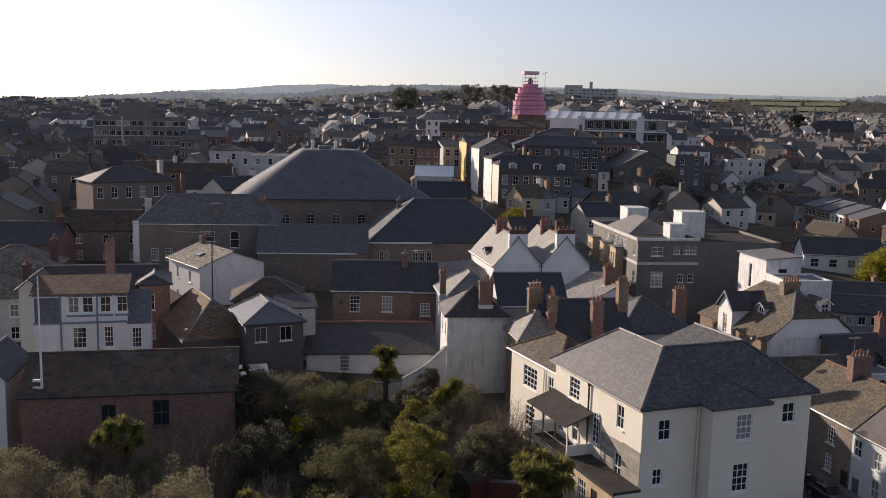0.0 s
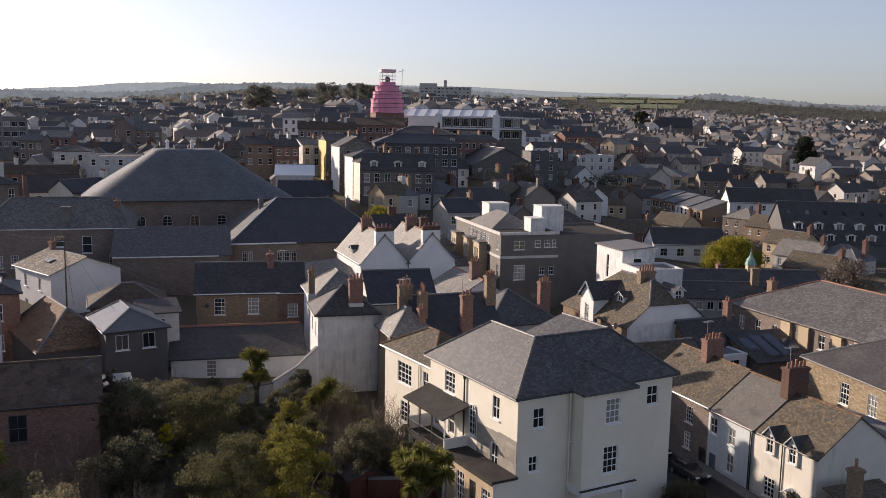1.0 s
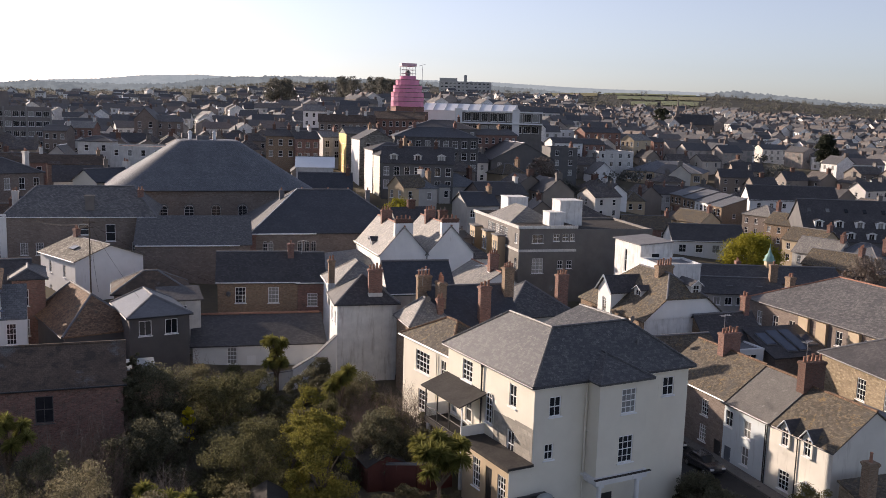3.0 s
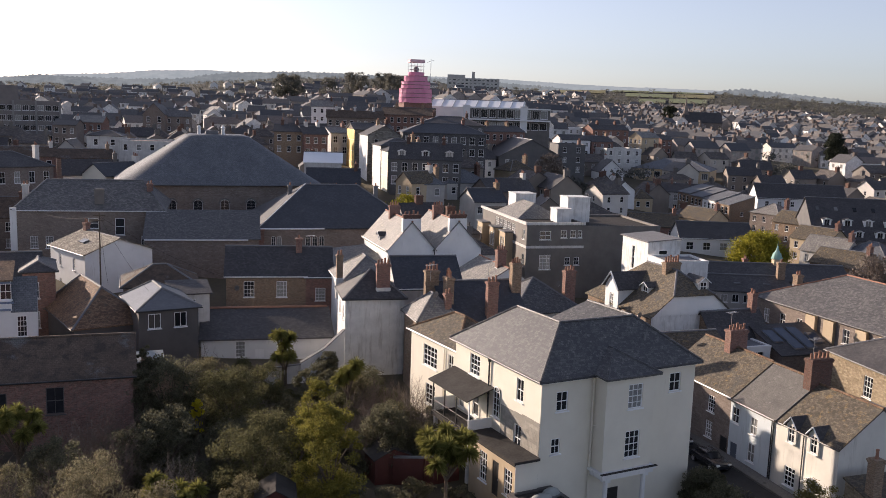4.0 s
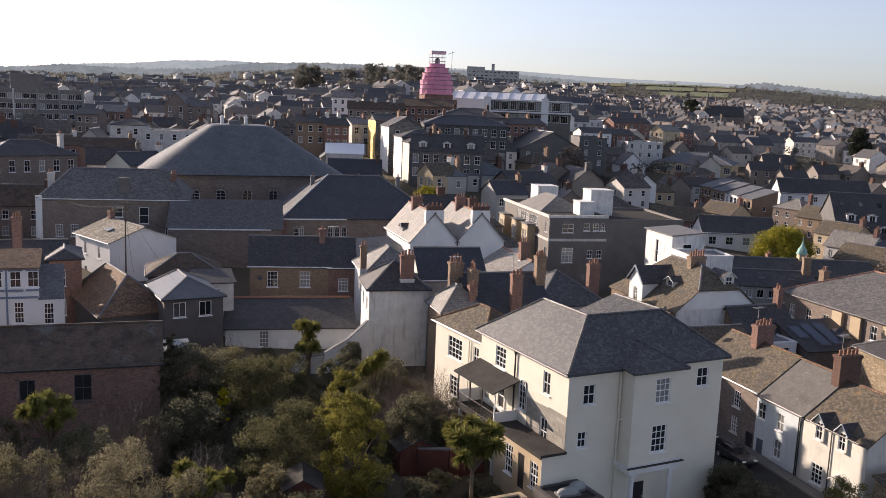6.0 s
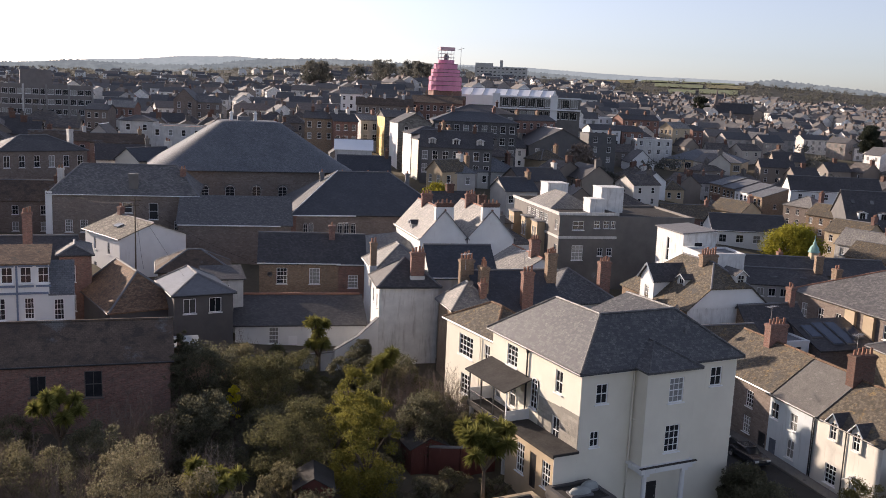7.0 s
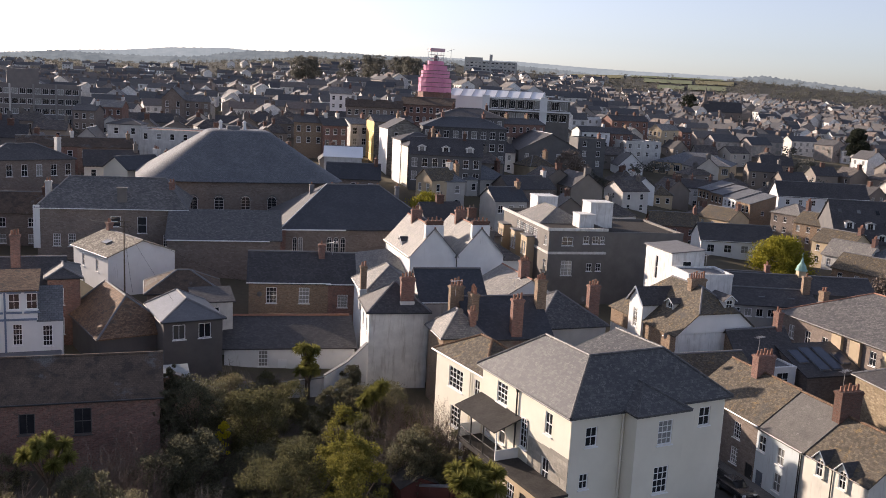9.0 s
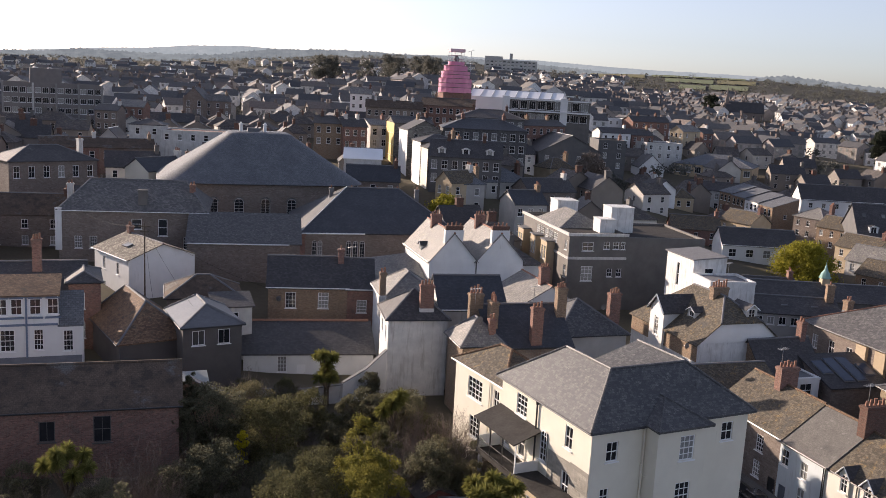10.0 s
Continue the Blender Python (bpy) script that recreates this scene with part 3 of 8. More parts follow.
def building(label, x, y, yaw, w, d, z0, eave, roof="gx", rise=2.5, wall=WHITE, tiles=SLATE, windows=(), doors=(), over=0.3, hip=None, name="house", category="house",
             ridge=LEAD, gutter=True, group="", parapet=0.5, roof_label=""):
    """A house at its front left corner. windows: (side, u, head below the eave, width, height, style)."""
    h = eave - z0
    house = thing(name, label, category, pose(x, y, z0, 0, 0, yaw), group)
    holes = {}
    for s, u, top, ww, wh, style in windows:
        holes.setdefault(s, []).append((u - ww / 2, h - top - wh, u + ww / 2, h - top))
    for s, u, z, ww, wh, mat in doors:
        holes.setdefault(s, []).append((u - ww / 2, z, u + ww / 2, z + wh))
    peaks = {"gx": {"l": [(d / 2, h + rise)], "r": [(d / 2, h + rise)]}, "gy": {"f": [(w / 2, h + rise)], "b": [(w / 2, h + rise)]},
             "back": {"l": [(0, h + rise)], "r": [(d, h + rise)], "b": [(0, h + rise), (w, h + rise)]},
             "left": {"f": [(0, h + rise)], "b": [(w, h + rise)], "l": [(0, h + rise), (d, h + rise)]},
             "right": {"f": [(w, h + rise)], "b": [(0, h + rise)], "r": [(0, h + rise), (d, h + rise)]}}.get(roof)
    part("wall", walls_mesh(w, d, h, holes, peaks), wall, house)
    sides = sides_of(w, d)
    for s, u, top, ww, wh, style in windows:
        add_window(house, sides[s][0], u, h - top - wh, ww, wh, style)
    for s, u, z, ww, wh, mat in doors:
        add_door(house, sides[s][0], u, z, ww, wh, mat)
    if roof == "none":
        return house
    if roof == "flat":
        bm = bmesh.new()
        boxed(bm, 0.25, 0.25, h - parapet - 0.2, w - 0.25, d - 0.25, h - parapet)
        part("roof", bm, tiles, house)
        bm = bmesh.new()
        for a in ((-0.05, -0.05, w + 0.05, 0.3), (-0.05, d - 0.3, w + 0.05, d + 0.05), (-0.05, 0.3, 0.3, d - 0.3), (w - 0.3, 0.3, w + 0.05, d - 0.3)):
            boxed(bm, a[0], a[1], h - parapet - 0.1, a[2], a[3], h + 0.06)
        part("parapet", bm, wall, house)
        return house
    ob = part("roof", solid(roof_polys(roof, w, d, h + 0.12, rise, over, hip), 0.14), tiles, house, roof_label)
    if ridge:
        bm = bmesh.new()
        for a, b in ridge_lines(roof, w, d, h + 0.12, rise, over, hip):
            tube(bm, a, b, 0.13, 0.13, 6)
        if len(bm.verts):
            part("ridge_tiles", bm, ridge, house)
        else:
            bm.free()
    if gutter and roof in ("gx", "hip", "gy"):
        bm = bmesh.new()
        e, g = h - 0.06, over + 0.06
        runs = {"gx": [((-over, -g), (w + over, -g))], "hip": [((-g, -g), (w + g, -g)), ((-g, -g), (-g, d + g))], "gy": [((-g, -over), (-g, d + over))]}[roof]
        for a, b in runs:
            tube(bm, (*a, e), (*b, e), 0.07, 0.07, 6)
        part("gutter", bm, BLACK_PAINT if gutter == "black" else FRAME if gutter == "white" or wall in (WHITE, CREAM, OLD_RENDER) else BLACK_PAINT, house)
    return house


def row(side, n, u0, step, top, w, h, style):
    return [(side, u0 + k * step, top, w, h, style) for k in range(n)]


# ---------------------------------------------------------------- the large cream house
def granite_block(long, tall):
    bm = bmesh.new()
    boxed(bm, 0, -0.01, 0, long, 0.03, tall)
    bmesh.ops.bevel(bm, geom=bm.edges, offset=0.008, segments=1, affect="EDGES")
    return mesh_of("stone_block", bm, GRANITE)


def cream_house():
    w, d, z0, h = 14.6, 13.0, 2.2, 12.2
    # Heads are given below the eave.
    wins = [("f", 1.85, 1.05, 1.02, 1.5, "sash2"), ("f", 1.45, 4.6, 0.78, 1.2, "small"), ("f", 12.6, 0.78, 1.12, 1.5, "sash2"),
            ("l", 3.27, 0.62, 1.6, 1.75, "sash"), ("l", 10.13, 0.72, 0.95, 1.75, "sash2"), ("l", 10.04, 4.35, 0.95, 2.1, "sash2-"), ("l", 1.2, 3.6, 0.95, 2.1, "plain"), ("l", 3.6, 3.6, 0.95, 2.1, "plain")]
    house = building("large cream rendered house with hipped slate roof and columned porch", 16.2, 61.6, 21, w, d, z0, z0 + h, "none", 0, CREAM, SLATE, wins, name="cream_house")
    L = sides_of(w, d)["l"][0]
    add_window(house, L @ Matrix.Translation((0, -0.14, 0)), 6.96, h - 4.7, 0.95, 2.5, "arch")
    # Bared granite over the lower wall towards the corner.
    bm = bmesh.new()
    for u0, z1, u1, zz in ((7.6, 0.3, 9.52, 8.75), (10.6, 0.3, 13.0, 8.9), (9.52, 7.9, 10.6, 8.8), (9.52, 0.3, 10.6, 5.7)):
        v = [L @ Vector(p) for p in ((u0, -0.03, z1), (u1, -0.03, z1), (u1, -0.03, zz), (u0, -0.03, zz))]
        q = [L @ Vector(p) for p in ((u0, 0.02, z1), (u1, 0.02, z1), (u1, 0.02, zz), (u0, 0.02, zz))]
        a, b = [bm.verts.new(p) for p in v], [bm.verts.new(p) for p in q]
        bm.faces.new(a)
        for k in range(4):
            bm.faces.new((a[k], b[k], b[(k + 1) % 4], a[(k + 1) % 4]))
    facing = part("stone_facing", bm, GRANITE, house, "bared grey granite facing")
    rng, z = random.Random(9), 6.42
    while z < 8.7:
        tall, u = rng.choice((0.26, 0.32, 0.38)), 7.66 + rng.uniform(0, 0.3)
        while u < 12.7:
            long = rng.choice((0.42, 0.56, 0.70, 0.84))
            if not (u + long > 9.5 and u < 10.62) and u + long < 12.98 and z + tall < 8.74:
                block = part("stone_block", cached(("granite", long, tall), lambda: granite_block(long, tall)), None, facing)
                block.matrix_local = L @ pose(u, -0.03, z)
            u += long + 0.02
        z += tall + 0.02
    # Roof: four ranges round a sunken middle.
    o, i, e, top = 0.4, 3.75, h + 0.02, h + 3.2
    O = [(-o, -o, e), (w + o, -o, e), (w + o, d + o, e), (-o, d + o, e)]
    R = [(i, i - 0.3, top), (w - i, i - 0.3, top), (w - i, d - i + 0.3, top), (i, d - i + 0.3, top)]
    V = [(w / 2, i + 2.2, h + 1.5), (w / 2, d - 2.4, h + 1.5)]
    polys = [[O[0], O[1], R[1], R[0]], [O[1], O[2], R[2], R[1]], [O[3], O[0], R[0], R[3]], [R[0], R[1], V[0]], [R[0], V[0], V[1], R[3]], [V[0], R[1], R[2], V[1]], [O[2], O[3], V[1]], [O[2], V[1], R[2]], [O[3], R[3], V[1]]]
    part("roof", solid(polys, 0.15), SLATE_HOUSE, house)
    bm = bmesh.new()
    for k in range(4):
        tube(bm, O[k], R[k], 0.11, 0.11, 6)
        if k != 2:
            tube(bm, R[k], R[(k + 1) % 4], 0.11, 0.11, 6)
    part("ridge_tiles", bm, SLATE_HOUSE, house)
    bm = bmesh.new()
    for a, b in ((O[0], O[1]), (O[3], O[0]), (O[1], O[2])):
        tube(bm, (a[0], a[1], a[2] - 0.12), (b[0], b[1], b[2] - 0.12), 0.08, 0.08, 8)
    part("gutter", bm, BLACK_PAINT, house)
    bm = bmesh.new()
    boxed(bm, -o + 0.05, -o + 0.05, h - 0.22, w + o - 0.05, d + o - 0.05, h - 0.12)
    part("soffit", bm, FRAME, house)
    # Projecting bay over the porch, with its own hipped cap.
    b0, b1, f = 4.75, 9.25, -1.45
    bay = part("bay", walls_mesh(b1 - b0, 1.6, h - 5.05, {"f": [(2.06, 4.55, 3.4, 6.45), (2.0, 0.72, 3.36, 2.82)]}), CREAM, house)
    bay.matrix_local = pose(b0, f, 5.05)
    # heads of the two openings stand above one another
    m = pose(b0, f, 5.05)
    add_window(house, m, 2.73, 4.55, 1.34, 1.9, "sash+")
    add_window(house, m, 2.68, 0.72, 1.36, 2.1, "sash")
    bm = bmesh.new()
    boxed(bm, b0, f, 4.95, b1, 0.1, 5.06)
    part("bay_floor", bm, CREAM, house)
    p = [(b0 - 0.35, f - 0.4, e), (b1 + 0.35, f - 0.4, e), (b1 + 0.35, 2.6, h + 1.55), ((b0 + b1) / 2 - 0.2, 1.0, h + 1.55), (b0 - 0.35, 1.6, h + 1.0)]
    apex = ((b0 + b1) / 2, 0.9, h + 1.5)
    back = ((b0 + b1) / 2, 2.6, h + 1.5)
    polys = [[p[0], p[1], apex], [p[1], (b1 + 0.35, 0.25, e + 0.1), back, apex], [(b0 - 0.35, 0.25, e + 0.1), p[0], apex, back]]
    part("bay_roof", solid(polys, 0.14), SLATE_HOUSE, house)
    bm = bmesh.new()
    tube(bm, p[0], apex, 0.09, 0.09, 6)
    tube(bm, p[1], apex, 0.09, 0.09, 6)
    tube(bm, apex, back, 0.09, 0.09, 6)
    part("bay_ridge_tiles", bm, SLATE_HOUSE, house)
    # Porch under the bay.
    bm = bmesh.new()
    boxed(bm, b0 - 0.15, f - 0.30, 4.42, b1 + 0.15, -0.02, 4.75)
    boxed(bm, b0 - 0.30, f - 0.45, 4.75, b1 + 0.30, -0.02, 4.93)
    part("porch_entablature", bm, WHITE, house)
    bm = bmesh.new()
    boxed(bm, b0 - 0.38, f - 0.53, 4.93, b1 + 0.38, f - 0.30, 4.99)
    part("porch_roof", bm, FELT, house)
    for x in (b0 + 0.45, b1 - 0.45):
        bm = bmesh.new()
        boxed(bm, x - 0.26, f - 0.18, 0.1, x + 0.26, f + 0.34, 0.4)
        tube(bm, (x, f + 0.08, 0.4), (x, f + 0.08, 4.15), 0.21, 0.18, 16)
        boxed(bm, x - 0.27, f - 0.19, 4.15, x + 0.27, f + 0.35, 4.42)
        part("column", bm, WHITE, house)
    add_door(house, pose(0, -0.15, 0), 6.9, 0.5, 1.15, 2.4, BLACK_PAINT)
    # Pipes.
    for x, y, z0p, z1p, m2 in ((4.55, -0.12, 0.2, h + 0.1, CREAM), (-0.12, d - 5.75, 1.5, h - 0.2, BLACK_PAINT)):
        bm = bmesh.new()
        tube(bm, (x, y, z0p), (x, y, z1p), 0.07, 0.07, 8)
        tube(bm, (x, y, z1p - 0.35), (x, y, z1p), 0.11, 0.15, 8)
        for z in (3.0, 6.0, 9.0):
            tube(bm, (x, y, z), (x, y, z + 0.12), 0.1, 0.1, 8)
        part("drainpipe", bm, m2, house)
    bm = bmesh.new()
    tube(bm, (4.6, -0.1, 8.2), (5.3, -1.2, 8.3), 0.05, 0.05, 6)
    part("overflow_pipe", bm, CREAM, house)
    bm = bmesh.new()
    tube(bm, (10.6, 1.6, h + 1.2), (10.6, 1.6, h + 2.1), 0.10, 0.08, 8)
    part("vent_pipe", bm, LEAD, house)
    # Veranda on the garden side: floor, front rails, solid ends and a sloping roof.
    y0, y1, out, fl = 6.7, 12.9, -2.15, 6.15
    bm = bmesh.new()
    boxed(bm, out, y0, fl - 0.2, 0.0, y1, fl)
    boxed(bm, out - 0.06, y0 - 0.04, fl - 0.34, out + 0.02, y1 + 0.04, fl + 0.04)
    part("veranda_floor", bm, FELT, house)
    part("veranda_roof", solid([[(out - 0.35, y0 - 0.25, fl + 2.75), (out - 0.35, y1 + 0.2, fl + 2.75), (-0.02, y1 + 0.2, fl + 3.6), (-0.02, y0 - 0.25, fl + 3.6)]], 0.1), FELT, house, "dark felted lean-to veranda roof")
    for k, y in enumerate(np.linspace(y0 + 0.05, y1 - 0.05, 4)):
        bm = bmesh.new()
        boxed(bm, out, y - 0.05, fl, out + 0.09, y + 0.05, fl + 2.72)
        part("veranda_post", bm, BLACK_PAINT if k else FRAME, house)
    bm = bmesh.new()
    tube(bm, (out + 0.04, y0, fl + 1.0), (out + 0.04, y1, fl + 1.0), 0.035, 0.035, 8)
    tube(bm, (out + 0.04, y0, fl + 0.12), (out + 0.04, y1, fl + 0.12), 0.025, 0.025, 8)
    for y in np.arange(y0 + 0.15, y1, 0.16):
        tube(bm, (out + 0.04, y, fl + 0.12), (out + 0.04, y, fl + 1.0), 0.011, 0.011, 5)
    part("railing", bm, BLACK_PAINT, house)
    for y in (y0, y1 - 0.08):
        bm = bmesh.new()
        boxed(bm, out + 0.1, y, fl, -0.02, y + 0.08, fl + 1.1)
        part("veranda_end_panel", bm, WHITE, house)
    for x, y in ((out + 0.2, y0 + 0.2), (out + 0.2, y1 - 0.3)):
        bm = bmesh.new()
        boxed(bm, x - 0.14, y - 0.14, 2.0, x + 0.14, y + 0.14, fl - 0.2)
        part("veranda_pier", bm, OLD_RENDER, house)
    # Flat-roofed lean-to in front of the veranda.
    ly0, ly1, lx, lz = -0.05, 6.6, -2.0, 6.35
    ann = part("annexe", walls_mesh(1.95, ly1 - ly0, lz - 0.2, {"l": [(1.6, 3.0, 2.7, 5.3), (3.5, 2.5, 4.4, 5.2), (5.2, 3.2, 6.3, 5.2)]}), BUFF, house)
    ann.matrix_local = pose(lx, ly0, 0.2)
    m = pose(lx, ly0, 0.2) @ sides_of(1.95, ly1 - ly0)["l"][0]
    for u, z, ww, wh, st in ((2.15, 3.0, 1.1, 2.3, "sash"), (5.75, 3.2, 1.1, 2.0, "sash")):
        add_window(house, m, u, z, ww, wh, st)
    add_door(house, m, 3.95, 2.5, 0.9, 2.7, BLACK_PAINT)
    bm = bmesh.new()
    boxed(bm, 0, -0.02, 0.1, 1.95, 0.02, lz - 0.25)
    front = part("annexe_front", bm, CREAM, house)
    front.matrix_local = pose(lx, ly0 - 0.02, 0.2)
    bm = bmesh.new()
    boxed(bm, lx - 0.25, ly0 - 0.3, lz - 0.14, 0.0 - 0.05, ly1 + 0.1, lz + 0.06)
    boxed(bm, lx - 0.29, ly0 - 0.34, lz - 0.24, lx - 0.2, ly1 + 0.1, lz + 0.02)
    part("annexe_roof", bm, FELT, house, "flat felt roof with dark fascia")
    return house


SLATE_HOUSE = coursed("house_slate", ((0.034, 0.034, 0.037), (0.050, 0.050, 0.052), (0.092, 0.09, 0.087)), (0.025, 0.025, 0.026), 0.30, 0.20, 0.012, 0.60, 0.04, (0.20, 0.19, 0.17), 0.60, 0.6, sheen=0.95, stain_size=2.6)
cream_house()
store = building("low dark rendered store with a flat felt roof", 15.05, 57.6, 21, 3.7, 3.3, 2.0, 6.15, "flat", 0, SOOT, FELT, name="store", category="outbuilding", parapet=0.06)


def roof_dome(x, y, turn, long, wide, high):
    """A weathered domed cover on a kerb, on the store's flat roof."""
    cover = thing("roof_dome", "weathered pale grey domed cover on a flat roof", "roof light", pose(x, y, 6.09, 0, 0, turn))
    bm = bmesh.new()
    boxed(bm, -long / 2, -wide / 2, 0, long / 2, wide / 2, 0.16)
    part("kerb", bm, LEAD, cover)
    bm = bmesh.new()
    bmesh.ops.create_uvsphere(bm, u_segments=20, v_segments=10, radius=0.5)
    bmesh.ops.delete(bm, geom=[v for v in bm.verts if v.co.z < -0.01], context="VERTS")
    bmesh.ops.transform(bm, matrix=Matrix.Translation((0, 0, 0.16)) @ Matrix.Diagonal((long, wide, high * 2, 1)), verts=bm.verts)
    part("dome", bm, DULL_SHEET, cover)


roof_dome(16.1, 59.6, 15, 1.7, 0.9, 0.38)
roof_dome(17.0, 60.5, 25, 1.5, 0.9, 0.45)
wing = building("cream rendered rear wing with a lichened slate roof", 11.9, 74.9, 23, 5.4, 8.6, 3.6, 13.0, "hip", 1.9, CREAM, SLATE_LICHEN,
                [("l", 3.7, 0.85, 2.5, 1.95, "big"), ("l", 7.4, 0.75, 0.9, 1.7, "sash2"), ("l", 3.9, 4.4, 1.7, 1.9, "sash")], name="rear_wing", hip=3.4, ridge=SLATE_RUST)
bm = bmesh.new()
tube(bm, (-0.1, 2.2, 1.0), (-0.1, 2.2, 9.0), 0.06, 0.06, 8)
part("drainpipe", bm, CREAM, wing)


# ---------------------------------------------------------------- cottages along the lane
def dormer(house, x, y, z, w, h, deep, mat=WHITE, tiles=SLATE, rise=0.6, style="sash2", turn=0):
    """A gabled dormer that faces the front of its house."""
    m = pose(x, y, z, 0, 0, turn)
    body = part("dormer", walls_mesh(w, deep, h, {"f": [(w * 0.18, 0.12, w * 0.82, h - 0.05)]}, {"f": [(w / 2, h + rise)]}), mat, house)
    body.matrix_local = m
    win = add_window(house, m, w / 2, 0.12, round(w * 0.64, 2), round(h - 0.17, 2), style)
    cap = part("dormer_roof", solid(roof_polys("gy", w, deep, h + 0.05, rise, 0.18), 0.08), tiles, body)
    bm = bmesh.new()
    o = 0.2
    for s in (-1, 1):
        a, b = Vector((w / 2, -o - 0.02, h + rise + 0.02)), Vector((w / 2 + s * (w / 2 + 0.2), -o - 0.02, h - 0.16))
        tube(bm, a, b, 0.06, 0.06, 4)
    part("bargeboard", bm, FRAME, body)
    return body


PALE_BLUE = painted("pale_blue_render", ((0.50, 0.56, 0.59), (0.60, 0.65, 0.67)), grime=(0.36, 0.38, 0.38), dirt=0.62)
IVORY = painted("ivory_render", ((0.60, 0.575, 0.51), (0.69, 0.66, 0.59)), grime=(0.42, 0.39, 0.33), dirt=0.62)
SOOT_BRICK = coursed("sooty_brick", ((0.10, 0.052, 0.042), (0.14, 0.072, 0.056), (0.19, 0.10, 0.075)), (0.13, 0.11, 0.09), 0.225, 0.075, 0.010, 0.9, 0.012)
c1 = building("stone cottage in a terrace with a lichened slate roof", 35.65, 86.6, -77, 9.9, 8.4, 1.6, 8.1, "gx", 3.0, STONE, SLATE_LICHEN,
              [("f", 7.0, 0.85, 1.05, 1.6, "sash"), ("f", 6.9, 3.4, 1.05, 1.6, "sash"), ("f", 2.2, 0.85, 1.05, 1.6, "sash")], [("f", 9.2, 0.25, 1.0, 2.1, BLACK_PAINT)], ridge=SLATE_RUST, gutter="white", name="cottage", group="cottages along the lane")
c2 = building("pale blue cottage in a terrace with a slate roof", 37.88, 76.95, -77, 6.0, 8.4, 1.6, 8.0, "gx", 3.0, PALE_BLUE, SLATE_GROUT,
              [("f", 0.75, 0.7, 0.95, 1.5, "sash2"), ("f", 3.3, 0.85, 0.95, 1.6, "sash2"), ("f", 3.2, 3.3, 0.95, 1.7, "sash2")], [("f", 0.8, 0.2, 0.95, 2.1, DOOR_BLUE)], ridge=SLATE_RUST, gutter="black", name="cottage", group="cottages along the lane")
c3 = building("ivory cottage with two gabled dormers and lichened slate roof", 39.23, 71.1, -75.5, 7.3, 8.2, 1.6, 7.9, "gx", 2.9, IVORY, SLATE_LICHEN,
              [("f", 2.2, 3.45, 1.25, 1.7, "sash")], [("f", 4.75, 0.25, 0.9, 2.1, DOOR_BLUE)], over=0.12, ridge=SLATE_RUST, gutter="black", name="cottage", group="cottages along the lane")
for u in (2.2, 4.75):
    dormer(c3, u - 0.58, -0.2, 4.95, 1.16, 1.65, 2.4, IVORY, SLATE, 0.7)
part("door_hood", solid([[(4.1, -0.62, 2.5), (4.75, -0.62, 2.95), (4.75, 0.0, 2.95), (4.1, 0.0, 2.5)], [(4.75, -0.62, 2.95), (5.4, -0.62, 2.5), (5.4, 0.0, 2.5), (4.75, 0.0, 2.95)]], 0.07), FRAME, c3, "white gabled hood over the door")
for house, runs in ((c2, (5.75, 5.95)), (c3, (3.55,))):
    for u in runs:
        bm = bmesh.new()
        tube(bm, (u, -0.1, 0.1), (u, -0.1, 6.4), 0.055, 0.055, 8)
        part("drainpipe", bm, BLACK_PAINT, house)
add_chimney(c1, 4.4, 4.3, 8.9, 0.9, 2.0, 2.4, 5, BRICK)
add_chimney(c2, 5.9, 4.2, 8.9, 0.9, 2.2, 2.6, 5, SOOT_BRICK)
hall2 = building("stone house with a dark slate roof", 53.6, 88.2, -84, 13, 12, 1.4, 9.5, "hip", 3.2, STONE_GOLD, SLATE, [("f", 6.5, 1.0, 1.3, 2.2, "sash"), ("f", 10.5, 1.0, 1.3, 2.2, "sash")], name="stone_house")
build_lean = building("white rendered rear addition with a slate roof", 46.5, 75.0, -76, 7.5, 5, 1.6, 7.2, "back", 0.4, WHITE, LEAD, name="rear_addition")

# ---------------------------------------------------------------- hall with buttressed tan walls
# Shade is put into the wall's darker stone; the sunlit bays get paler buff.
big = building("long hall with tan rendered bays and a broad slate roof", 56.2, 111.2, -77, 25, 19, 1.2, 10.6, "hip", 3.3, STONE, SLATE_HALL,
               row("f", 3, 2.4, 3.0, 1.2, 1.0, 1.7, "sash2") + row("f", 2, 16.1, 4.2, 0.7, 1.0, 1.7, "sash2"), name="hall", category="hall", ridge=POT, hip=5.6)
for u in (10.6, 13.6, 18.6, 22.0):
    bm = bmesh.new()
    boxed(bm, u - 0.8, -0.4, 0, u + 0.8, 0.02, 9.15)
    part("buttress", bm, BUFF, big)
add_chimney(big, 1.6, 5.2, 10.1, 0.9, 0.9, 2.2, 2, BRICK_TAN, base=LEAD, base_h=0.9)
add_chimney(big, 17.5, 13.0, 12.0, 0.9, 0.9, 2.4, 2, BRICK_TAN)
lb = building("low stone workshop with glazed roof lights", 51.6, 94.2, 12, 7.6, 6.0, 1.5, 7.2, "back", 2.0, STONE, SLATE, name="workshop", category="workshop")
